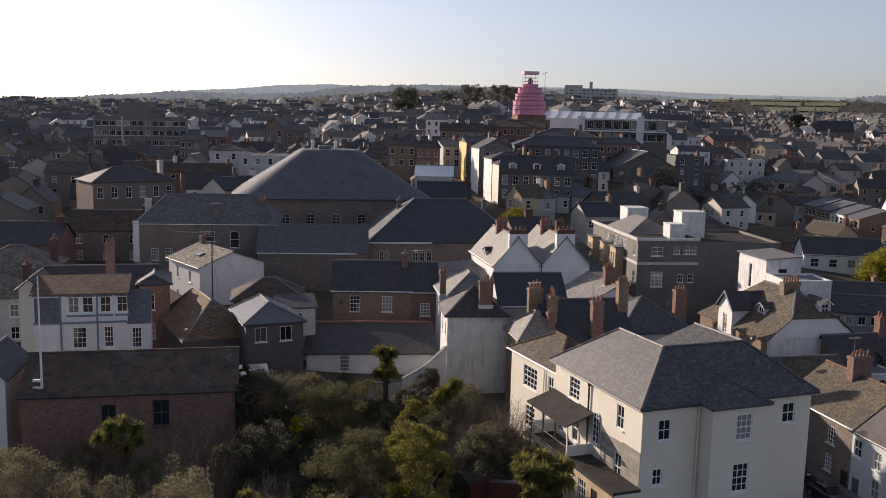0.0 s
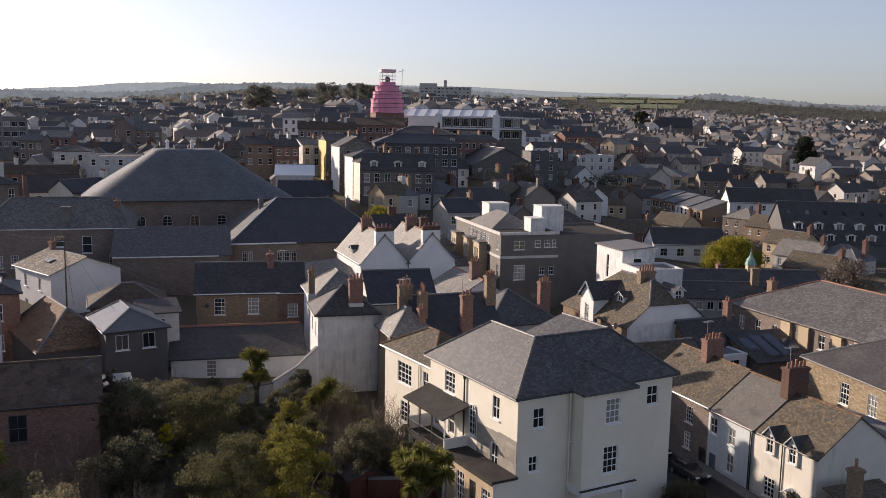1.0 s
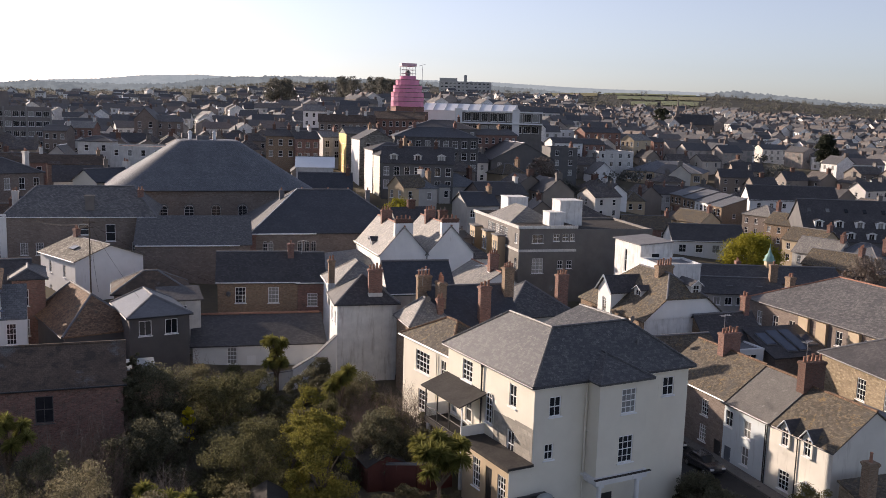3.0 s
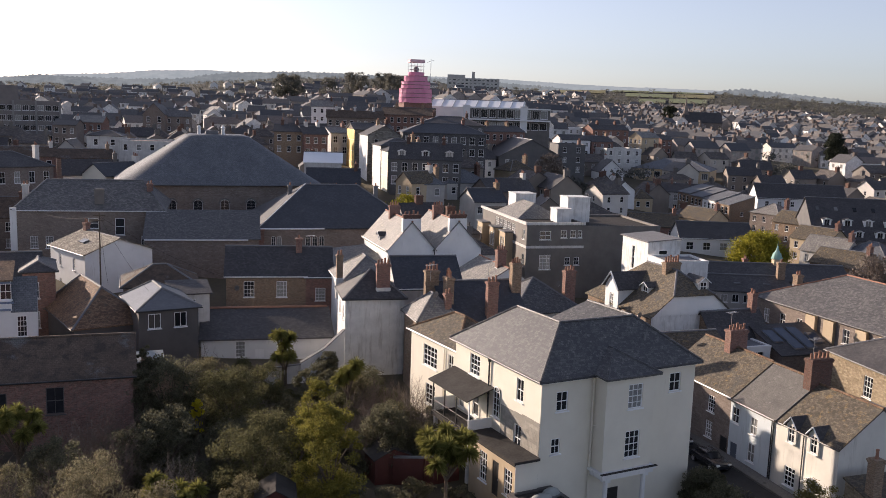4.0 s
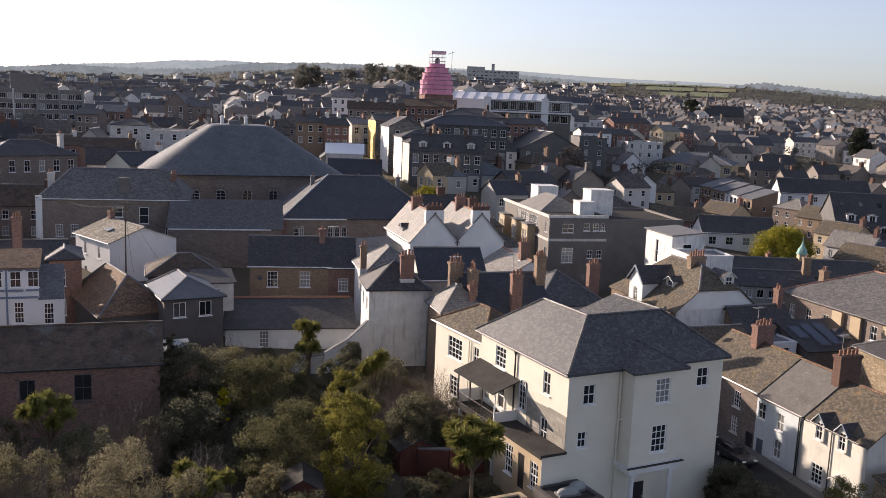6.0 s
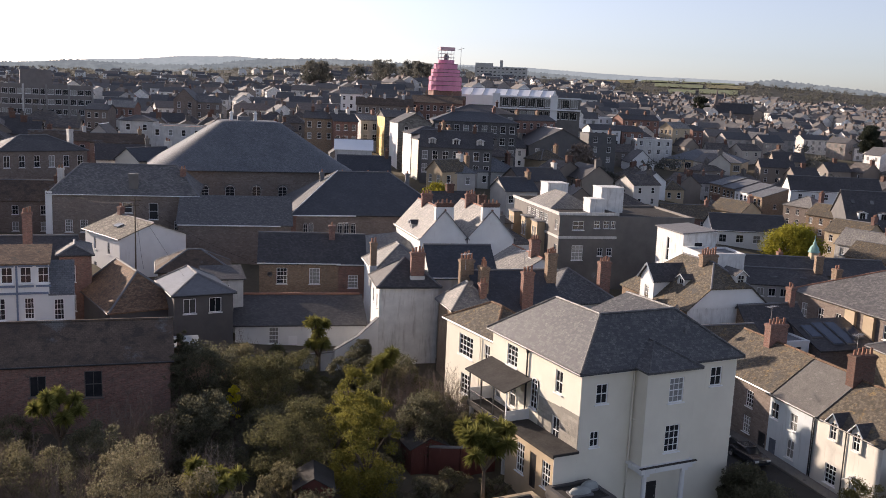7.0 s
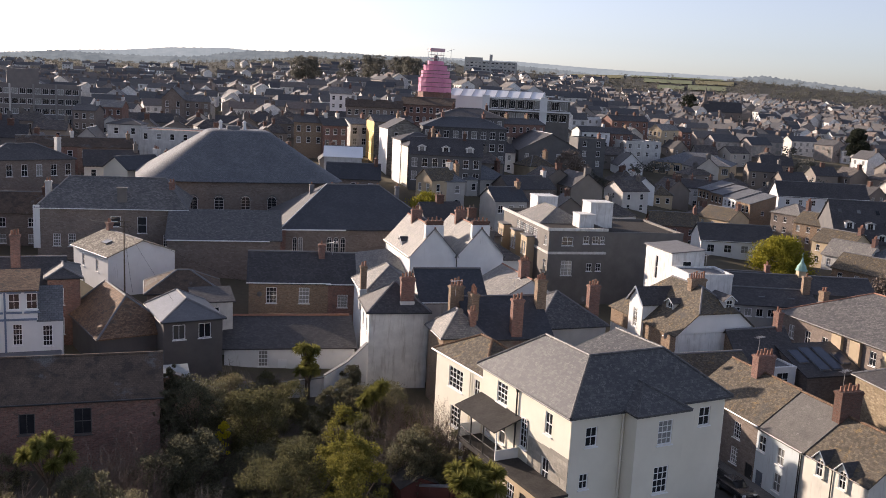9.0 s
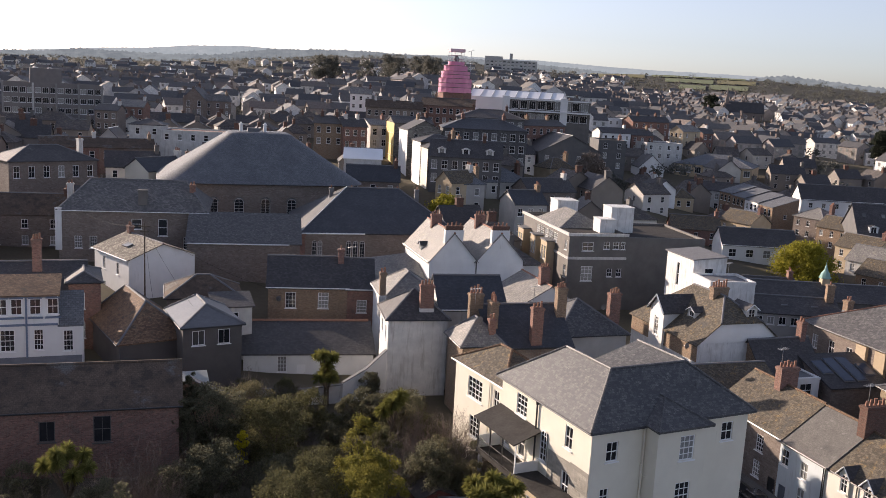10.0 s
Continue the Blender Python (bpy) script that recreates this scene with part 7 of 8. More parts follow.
def plant(name, label, category, x, y, height, spread, mat, size=0.16, clumps=60, per=70, bottom=0.15, z=None, lean=0.0, trunk=0.14, shape=0.8):
    SEED[0] += 1
    rng, nr = random.Random(SEED[0]), np.random.default_rng(SEED[0])
    z = ground(x, y) if z is None else z
    t = thing(name, label, category, pose(x, y, z))
    bm = bmesh.new()
    limbs(rng, bm, (0, 0, -0.3), (lean, 0, height * 0.85), spread * 0.8, 6, trunk)
    part("trunk", bm, BARK, t)
    centres, radii = [], []
    for k in range(clumps):
        u = rng.uniform(bottom, 1.0)
        wide = spread * math.sqrt(max(0.05, 1 - ((u - 0.45) / 0.58) ** 2)) if shape else spread * (1.05 - u)
        a, q = rng.uniform(0, 2 * math.pi), math.sqrt(rng.random())
        centres.append((lean * u + wide * q * math.cos(a) * 0.92, wide * q * math.sin(a) * 0.92, height * u * 0.94))
        radii.append(spread * (rng.uniform(0.13, 0.30) if y < 100 else rng.uniform(0.16, 0.34)))
    if y < 100:   # finer leaves close to the eye
        per, size = int(per * 2.2), size * 0.68
    v, f = leaves(nr, centres, radii, per, size)
    part("crown", leaf_mesh("crown", v, f, mat), None, t)
    return t


def palm(x, y, z, trunk_h, heads, size=1.0, label="cabbage palm with tufts of sword-shaped leaves"):
    """A cabbage palm: forked stems, each with a ball of long pointed leaves."""
    SEED[0] += 1
    rng = random.Random(SEED[0])
    p = thing("cabbage_palm", label, "palm", pose(x, y, z), "cabbage palms")
    bm = bmesh.new()
    fork = Vector((0, 0, trunk_h * 0.55))
    tube(bm, (0, 0, -0.3), fork, 0.16, 0.12, 8)
    tips = []
    for k in range(heads):
        a = 2 * math.pi * k / max(1, heads) + rng.uniform(-0.3, 0.3)
        out = 0.0 if heads == 1 else rng.uniform(0.3, 1.3 if heads < 7 else 1.9) * size
        tip = Vector((out * math.cos(a), out * math.sin(a), trunk_h * rng.uniform(0.85, 1.1)))
        tube(bm, fork, tip, 0.11, 0.07, 6)
        tips.append(tip)
    part("trunk", bm, BARK, p)
    for tip in tips:
        bm = bmesh.new()
        for _ in range(190):
            th, ph = rng.uniform(0, 2 * math.pi), math.asin(rng.uniform(-0.75, 1.0))
            d = Vector((math.cos(th) * math.cos(ph), math.sin(th) * math.cos(ph), math.sin(ph)))
            side = d.cross(Vector((0, 0, 1)))
            side = (side.normalized() if side.length > 0.05 else Vector((1, 0, 0))) * 0.035 * size
            long = rng.uniform(0.65, 1.0) * size
            mid, end = tip + d * long * 0.55, tip + d * long + Vector((0, 0, -0.28 * long * math.cos(ph)))
            v = [bm.verts.new(q) for q in (tip - side * 0.6, tip + side * 0.6, mid + side, end, mid - side)]
            bm.faces.new(v)
        part("leaf_head", bm, LEAF_PALM, p)
    return p


def bare(x, y, height, spread, count, mat=TWIG, z=None, label="leafless shrub with upright twigs", thick=0.018):
    SEED[0] += 1
    rng = random.Random(SEED[0])
    z = ground(x, y) if z is None else z
    s = thing("bare_shrub", label, "shrub", pose(x, y, z), "bare shrubs")
    bm = bmesh.new()
    for _ in range(count):
        a, q = rng.uniform(0, 2 * math.pi), math.sqrt(rng.random())
        at = Vector((q * spread * 0.4 * math.cos(a), q * spread * 0.4 * math.sin(a), 0))
        top = Vector((q * spread * math.cos(a + rng.uniform(-0.5, 0.5)), q * spread * math.sin(a + rng.uniform(-0.5, 0.5)), height * rng.uniform(0.45, 1.0) * (1.0 - 0.25 * q * q)))
        r = thick * 1.5
        for k in range(4):
            to = at.lerp(top, 1.0 / (4 - k)) + Vector((rng.uniform(-0.45, 0.45), rng.uniform(-0.45, 0.45), rng.uniform(-0.2, 0.2)))
            tube(bm, at, to, r, r * 0.75, 4, False)
            r *= 0.75
            for _ in range(1 if k < 1 else 3):
                b = at.lerp(to, rng.random())
                o = Vector((rng.uniform(-1, 1), rng.uniform(-1, 1), rng.uniform(-0.1, 0.9))) * rng.uniform(0.3, 0.85)
                tube(bm, b, b + o, r * 0.7, r * 0.35, 3, False)
                tube(bm, b + o * 0.6, b + o * 0.6 + Vector((rng.uniform(-0.4, 0.4), rng.uniform(-0.4, 0.4), rng.uniform(0.0, 0.5))), r * 0.45, r * 0.25, 3, False)
            at = to
    part("twig_mass", bm, mat, s)
    return s


LEAF_PALM = foliage("palm_leaves", (0.09, 0.10, 0.025), (0.18, 0.18, 0.05), (0.32, 0.30, 0.10))
LEAF_OLIVE3 = foliage("sunlit_olive_leaves", (0.08, 0.07, 0.025), (0.16, 0.14, 0.05), (0.28, 0.24, 0.09))
LEAF_LIME2 = foliage("fresh_yellow_green_leaves", (0.13, 0.13, 0.016), (0.25, 0.235, 0.03), (0.38, 0.34, 0.055))
plant("garden_tree", "spreading yellow-green garden tree in fresh leaf", "tree", 1.3, 60.5, 9.2, 2.7, LEAF_LIME, 0.13, 110, 95, 0.12, lean=-0.6)
plant("garden_tree", "rounded olive-green garden tree", "tree", -3.9, 62.6, 7.0, 3.6, LEAF_GREEN, 0.12, 100, 95)
plant("garden_tree", "dense dark green tree in the garden", "tree", -7.5, 76.5, 6.6, 3.4, LEAF_GREEN, 0.15, 80, 80)
plant("garden_tree", "dark evergreen tree in deep shade", "tree", -11.0, 68.0, 5.6, 3.4, LEAF_DARK, 0.15, 70, 70)
plant("garden_tree", "dark evergreen tree in deep shade", "tree", 5.5, 70.5, 5.4, 3.0, LEAF_DARK, 0.15, 70, 70)
plant("garden_tree", "tall dense evergreen tree in deep shade", "tree", -12.6, 76.0, 7.6, 3.4, LEAF_DARK, 0.15, 110, 80, 0.05)
plant("shrub", "dense leafy bush in deep shade", "shrub", -13.6, 66.0, 4.6, 3.0, LEAF_DARK, 0.14, 80, 70, 0.05)
plant("shrub", "dense leafy bush in deep shade", "shrub", -6.0, 68.5, 4.4, 3.0, LEAF_DARK, 0.14, 80, 70, 0.05)
plant("shrub", "grey-green rounded shrub catching the sun", "shrub", -12.3, 50.3, 9.0, 3.0, LEAF_OLIVE, 0.10, 100, 95)
plant("shrub", "grey-green rounded shrub among bare twigs", "shrub", -9.2, 51.0, 7.2, 2.2, LEAF_OLIVE, 0.10, 60, 80)
plant("shrub", "olive shrub with small leaves", "shrub", -6.0, 49.5, 6.2, 2.0, LEAF_OLIVE, 0.10, 60, 80)
plant("shrub", "yellow flowering shrub among dark bushes", "shrub", -9.6, 72.8, 4.9, 0.9, LEAF_YELLOW, 0.12, 22, 60, 0.5)
plant("shrub", "yellow-green shrub below the tree", "shrub", 0.2, 70.5, 7.8, 2.0, LEAF_LIME, 0.13, 45, 70)
plant("shrub", "yellow-green shrub below the tree", "shrub", -1.4, 66.5, 5.8, 1.8, LEAF_LIME, 0.13, 45, 70)
plant("shrub", "dark green bush among the undergrowth", "shrub", -16.5, 58.5, 6.6, 2.6, LEAF_DARK, 0.13, 60, 70)
plant("shrub", "olive bush among bare twigs", "shrub", -19.0, 53.0, 6.8, 3.0, LEAF_OLIVE2, 0.11, 80, 80)
plant("shrub", "olive bush among bare twigs", "shrub", -24.0, 56.0, 6.4, 3.0, LEAF_OLIVE2, 0.11, 80, 80)
plant("shrub", "olive bush among bare twigs", "shrub", -28.0, 60.0, 5.2, 2.8, LEAF_OLIVE2, 0.11, 70, 80)
plant("shrub", "mixed green shrub along the garden wall", "shrub", -10.5, 84.0, 5.2, 2.6, LEAF_OLIVE2, 0.14, 60, 70)
plant("shrub", "mixed green shrub along the garden wall", "shrub", -5.5, 83.0, 5.6, 2.6, LEAF_GREEN, 0.14, 60, 70)
plant("shrub", "dark shrub below the white house", "shrub", -0.5, 84.5, 5.4, 2.2, LEAF_DARK, 0.14, 50, 70)
plant("shrub", "dark shrub in the yard by the lane", "shrub", 30.0, 60.0, 4.6, 2.6, LEAF_DARK, 0.14, 60, 70)
plant("garden_tree", "dense dark bush between the cream house and the lane", "tree", 31.0, 65.6, 3.4, 2.2, LEAF_DARK, 0.13, 110, 90, 0.05)
plant("shrub", "dark shrub in the yard by the lane", "shrub", 32.5, 57.0, 4.4, 2.4, LEAF_DARK, 0.14, 60, 70)
plant("shrub", "sunlit olive bush at the lane's end", "shrub", 34.6, 55.4, 7.3, 2.3, LEAF_OLIVE3, 0.10, 80, 80)
for x, y, h, r, m in ((6.2, 70.2, 4.6, 2.2, LEAF_DARK), (8.8, 70.8, 4.2, 2.0, LEAF_OLIVE2), (6.8, 74.2, 4.8, 2.2, LEAF_OLIVE2), (10.4, 75.6, 4.2, 1.6, LEAF_DARK), (-0.6, 72.4, 5.0, 2.2, LEAF_OLIVE2), (1.8, 75.4, 5.2, 2.1, LEAF_GREEN), (-3.4, 70.6, 4.8, 2.2, LEAF_GREEN), (-4.4, 57.6, 4.4, 2.2, LEAF_OLIVE2)):
    plant("shrub", "tangled leafy shrub beside the veranda", "shrub", x, y, h, r, m, 0.12, 70, 70, 0.05)
plant("shrub", "low green shrub in the garden", "shrub", 2.5, 54.5, 3.4, 1.8, LEAF_GREEN, 0.12, 40, 60)
plant("shrub", "low green shrub in the garden", "shrub", 6.0, 57.0, 3.0, 1.5, LEAF_DARK, 0.12, 40, 60)
plant("shrub", "low dark shrub in the garden", "shrub", -2.0, 54.5, 4.0, 2.4, LEAF_DARK, 0.12, 50, 60)
plant("shrub", "climbing ivy over the stepped garden wall", "ivy", 0.8, 95.2, 3.6, 1.5, LEAF_DARK, 0.14, 40, 60)
plant("street_tree", "round yellow-green tree in leaf", "tree", 90.0, 180.0, 12.6, 7.0, LEAF_LIME2, 0.24, 190, 110, 0.2, z=-2.6)
plant("street_tree", "bare brownish tree with fine twigs", "tree", 57.5, 238.0, 12.5, 5.0, TWIG, 0.34, 110, 60, 0.1)
plant("street_tree", "olive tree above the rooftops", "tree", 16.4, 194.9, 14.6 - ground(16.4, 194.9), 4.2, LEAF_LIME2, 0.24, 60, 60)
plant("street_tree", "bare brownish tree among roofs", "tree", 98.0, 150.0, 9.0, 5.0, TWIG, 0.24, 90, 60, 0.1)
plant("conifer", "dark conifer by the church", "tree", 237.0, 632.0, 17.0, 6.5, LEAF_CONIFER, 0.45, 90, 110)
plant("conifer", "tall dark cedar among houses", "tree", 213, 369, 34 - ground(213, 369) - 5.0, 5.0, LEAF_CONIFER, 0.4, 90, 110)
for x, y, h, r, m in ((8.0, 55.6, 1.6, 1.6, LEAF_DARK), (10.6, 57.6, 1.5, 1.4, LEAF_OLIVE2), (12.2, 60.6, 1.8, 1.3, LEAF_DARK), (5.6, 61.8, 2.2, 1.8, LEAF_DARK), (7.4, 63.6, 2.0, 1.6, LEAF_OLIVE2), (10.6, 63.4, 1.8, 1.4, LEAF_DARK), (4.6, 53.0, 2.0, 1.6, LEAF_GREEN), (11.6, 54.0, 1.3, 1.4, LEAF_DARK), (6.4, 51.0, 2.2, 1.8, LEAF_DARK), (9.4, 50.4, 1.8, 1.6, LEAF_OLIVE2)):
    plant("undergrowth", "dark tangled undergrowth in the garden", "shrub", x, y, h, r, m, 0.11, 34, 60, 0.05)
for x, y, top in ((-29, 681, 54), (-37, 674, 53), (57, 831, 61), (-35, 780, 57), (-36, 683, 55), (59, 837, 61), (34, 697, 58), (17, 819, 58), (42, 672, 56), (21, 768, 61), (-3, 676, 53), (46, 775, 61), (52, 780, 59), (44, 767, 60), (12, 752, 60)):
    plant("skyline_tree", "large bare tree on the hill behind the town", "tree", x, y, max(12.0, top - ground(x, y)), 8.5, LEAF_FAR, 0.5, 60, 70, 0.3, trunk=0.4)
plant("ivy", "ivy spilling over the end of the brick building's roof", "ivy", -14.6, 74.2, 7.0, 1.3, LEAF_DARK, 0.13, 46, 60, 0.45)
plant("ivy", "ivy spilling over the end of the brick building's roof", "ivy", -14.9, 77.6, 8.2, 1.2, LEAF_DARK, 0.13, 40, 60, 0.55)
FILL = random.Random(21)
for k, (x, y) in enumerate(((-1.8, 81.6), (-5.2, 75.2), (-7.0, 79.7), (3.6, 86.1), (-0.6, 78.4), (-6.7, 81.4), (1.1, 80.6), (1.4, 84.9), (-4.7, 85.3), (-1.1, 74.6), (-0.2, 76.4), (-2.5, 76.7), (-6.1, 82.6), (0.8, 77.1), (-2.4, 85.8), (-4.2, 83.9), (-3.6, 75.9), (-4.5, 75.0), (3.4, 86.5), (-2.7, 80.0), (-6.9, 80.8), (3.7, 85.6), (-0.2, 85.3), (-0.3, 75.0), (-5.2, 86.9), (-6.1, 79.2), (-12.0, 91.8), (-8.2, 86.3), (-9.1, 89.8), (-7.8, 92.0), (-8.1, 91.4), (-7.5, 86.1), (-11.4, 88.6), (-8.0, 91.6))):
    plant("shrub", ("tangled olive-brown shrub in the garden", "dark leafy shrub in the garden", "green leafy shrub in the garden")[k % 3], "shrub", x, y, 6.9 - ground(x, y) + FILL.uniform(-1.2, 0.6), FILL.uniform(1.5, 2.3), (LEAF_OLIVE2, LEAF_DARK, LEAF_GREEN)[k % 3], 0.12, 46, 60, 0.05)
    if k % 4 == 1:
        bare(x + 0.8, y - 0.5, 7.4 - ground(x, y), 1.9, 80, TWIG)
UNDER = random.Random(77)
for k in range(46):
    ux, uy = UNDER.uniform(-30, 11), UNDER.uniform(46, 92)
    if uy > 68 + max(0.0, (ux + 14) * 1.4) and ux < -13 or (ux > 9 and uy > 56):
        continue
    plant("undergrowth", "dark tangled undergrowth in the garden", "shrub", ux, uy, UNDER.uniform(1.6, 3.4), UNDER.uniform(1.8, 3.0), (LEAF_DARK, LEAF_OLIVE2, LEAF_DARK, LEAF_GREEN)[k % 4], 0.13, 34, 60, 0.05)
palm(9.3, 60.4, 4.2, 5.9, 14, 1.05)
palm(-19.5, 60.2, 6.0, 6.3, 11, 0.8)
palm(-8.2, 52.6, 5.2, 5.4, 9, 0.8)
palm(-4.0, 94.4, 3.6, 5.6, 6, 1.0)
palm(-3.7, 94.0, 3.6, 3.6, 5, 1.0)
palm(2.6, 79.2, 4.2, 5.9, 5, 1.05)
for x, y, h, s, n in ((-17, 51, 8.0, 2.6, 150), (-21, 52, 7.4, 2.6, 150), (-25, 54, 6.6, 2.8, 140), (-14.2, 62.0, 6.4, 2.4, 130), (-15.0, 55.5, 6.6, 2.0, 120), (-11.0, 86.0, 6.2, 1.8, 90), (5.6, 77.2, 6.4, 2.6, 140), (7.6, 72.6, 5.6, 2.6, 150), (10.0, 73.4, 5.0, 2.2, 120), (4.2, 71.2, 5.4, 2.4, 130), (8.6, 79.0, 6.0, 2.0, 110), (3.6, 75.0, 5.2, 2.2, 110), (-8.8, 54.8, 5.6, 2.0, 100), (-29, 57, 5.6, 2.4, 110), (-15.5, 66.5, 6.6, 3.0, 170), (-17.5, 63.5, 6.0, 2.6, 140), (-21.5, 56.5, 6.6, 2.8, 150), (-5.0, 52.0, 5.0, 2.4, 120), (-9.5, 60.0, 5.0, 2.4, 120)):
    bare(x, y, h, s, n, TWIG if h < 6.3 else TWIG_RED)


# ---------------------------------------------------------------- garden sheds, walls, lane and cars
def shed(x, y, z, yaw, w, d, h, mat, label):
    s = thing("garden_shed", label, "shed", pose(x, y, z, 0, 0, yaw))
    n = int(w / 0.16)
    for k in range(n):
        bm = bmesh.new()
        boxed(bm, k * w / n + 0.005, -0.02, 0, (k + 1) * w / n - 0.005, 0.02, h)
        part("board", bm, mat, s)
    part("wall", walls_mesh(w, d, h, {}, {"f": [(w / 2, h + 0.7)], "b": [(w / 2, h + 0.7)]}), mat, s)
    part("roof", solid(roof_polys("gy", w, d, h + 0.05, 0.7, 0.2), 0.06), FELT, s)
    door = part("door", slab_mesh("shed_door", 0.8, 0.05, 1.8, mat), None, s)
    door.matrix_local = pose(w / 2, -0.02, 0.05)


shed(-3.6, 56.6, 4.6, 4, 2.4, 2.8, 3.2, RED_SHED, "red-stained timber garden shed under trees")
shed(4.6, 67.2, 4.0, 18, 3.0, 2.4, 2.3, RED_SHED, "red-stained timber shed by the brick wall")


def garage():
    g = building("low rendered garage with a flat felt roof", 9.6, 54.2, 21, 5.2, 4.6, 2.6, 5.9, "flat", 0, BUFF, FELT, [], [("f", 2.6, 0.1, 2.4, 2.2, RED_SHED)], name="garage", category="garage", parapet=0.06)
    bm = bmesh.new()
    boxed(bm, -0.2, -0.2, 3.2, 5.4, 0.05, 3.36)
    part("fascia", bm, FELT, g)


garage()


def wall_run(name, label, pts, z0s, heights, thick, mat, cap=None):
    """A free-standing wall from point to point, with a coping."""
    wl = thing(name, label, "wall", pose(pts[0][0], pts[0][1], z0s[0]))
    ox, oy, oz = pts[0][0], pts[0][1], z0s[0]
    for k in range(len(pts) - 1):
        (x0, y0), (x1, y1) = pts[k], pts[k + 1]
        dx, dy = x1 - x0, y1 - y0
        n = math.hypot(dx, dy)
        nx, ny = -dy / n * thick / 2, dx / n * thick / 2
        for nm, lo, hi, t, m in (("wall_run", (-1.0, -1.0), (heights[k], heights[k + 1]), 1.0, mat),) + ((("coping", (heights[k], heights[k + 1]), (heights[k] + 0.1, heights[k + 1] + 0.1), 1.3, cap),) if cap else ()):
            bm = bmesh.new()
            low = [(x0 - nx * t, y0 - ny * t, z0s[k] + lo[0]), (x1 - nx * t, y1 - ny * t, z0s[k + 1] + lo[1]), (x1 + nx * t, y1 + ny * t, z0s[k + 1] + lo[1]), (x0 + nx * t, y0 + ny * t, z0s[k] + lo[0])]
            up = [(x0 - nx * t, y0 - ny * t, z0s[k] + hi[0]), (x1 - nx * t, y1 - ny * t, z0s[k + 1] + hi[1]), (x1 + nx * t, y1 + ny * t, z0s[k + 1] + hi[1]), (x0 + nx * t, y0 + ny * t, z0s[k] + hi[0])]
            v = [bm.verts.new((p[0] - ox, p[1] - oy, p[2] - oz)) for p in low + up]
            for f in ((0, 3, 2, 1), (4, 5, 6, 7), (0, 1, 5, 4), (1, 2, 6, 5), (2, 3, 7, 6), (3, 0, 4, 7)):
                bm.faces.new([v[i] for i in f])
            part(nm, bm, m, wl)
    return wl


wall_run("garden_wall", "white stepped garden wall climbing to the end house", [(-2.2, 95.4), (0.2, 96.6), (2.4, 97.9)], [3.4, 3.4, 3.4], [2.6, 3.8, 5.6], 0.35, WHITE, LEAD)
wall_run("garden_wall", "dark red boarded garden fence with a grey coping", [(6.0, 67.6), (8.4, 67.4), (11.4, 69.0)], [4.0, 4.0, 4.0], [2.3, 2.3, 2.3], 0.3, RED_SHED, LEAD)
wall_run("garden_wall", "brick garden wall below the end house", [(-13.0, 93.0), (-6.0, 94.2), (-2.2, 95.4)], [3.8, 3.6, 3.4], [2.0, 2.0, 2.4], 0.3, OLD_RENDER, LEAD)
wall_run("yard_wall", "brown brick yard wall with a sunlit chimney stack", [(37.5, 50.0), (42.5, 58.5)], [1.6, 1.6], [3.0, 3.4], 0.4, BRICK_TAN, LEAD)
wall_run("roof_verge", "tan brick outhouse wall by the garden", [(-16.8, 86.5), (-12.0, 84.0)], [4.6, 4.4], [4.6, 3.8], 0.4, BRICK_TAN, LEAD)


def yard_stack():
    """A free-standing stone stack of an outhouse, with one tall pot."""
    x, y, top = 41.8, 60.0, 9.0
    z = ground(x, y)
    yard = building("low stone outhouse with a slate roof and tall stack", x - 0.3, y - 1.2, 12, 5.0, 3.6, z - 0.3, top - 3.6, "back", 0.9, STONE_GOLD, SLATE_LICHEN, name="outhouse", category="outbuilding", gutter=False)
    add_chimney(yard, 0.5, 1.3, top - 3.6 - z + 0.6, 0.85, 0.8, 3.0, 1, BRICK_TAN, pot_h=0.9)


yard_stack()


def strip(name, label, pts, w, lift, mat, category):
    """A flat way along a line of points, on the ground."""
    verts, faces = [], []
    for k, (x, y) in enumerate(pts):
        a, b = pts[max(0, k - 1)], pts[min(len(pts) - 1, k + 1)]
        dx, dy = b[0] - a[0], b[1] - a[1]
        n = math.hypot(dx, dy)
        for s in (-1, 1):
            px, py = x - s * dy / n * w / 2, y + s * dx / n * w / 2
            for z in (lift, lift - 1.2):
                verts.append((px, py, ground(x, y) + z))
    for k in range(len(pts) - 1):
        a, b = 4 * k, 4 * (k + 1)
        faces += [(a, a + 2, b + 2, b), (a, b, b + 1, a + 1), (a + 2, a + 3, b + 3, b + 2)]
    me = bpy.data.meshes.new(name)
    me.from_pydata(verts, [], faces)
    me.materials.append(mat)
    ob = new(name, me)
    return tagged(ob, label, category, kind="structure")


lane = [(44.0, 30.0), (41.0, 45.0), (38.0, 58.0), (35.2, 70.0), (32.8, 82.0), (31.0, 92.0)]
strip("road", "grey asphalt lane beside the cottages", lane, 5.2, 0.12, ASPHALT, "road")
strip("pavement", "narrow paved footway along the cottages", [(x + 3.3, y + 0.8) for x, y in lane], 1.3, 0.25, PAVING, "pavement")
strip("road", "asphalt high street between town houses", [(3.0, 180.0), (4.0, 230.0), (2.5, 290.0), (-1.5, 350.0)], 7.0, 0.35, ASPHALT, "road")


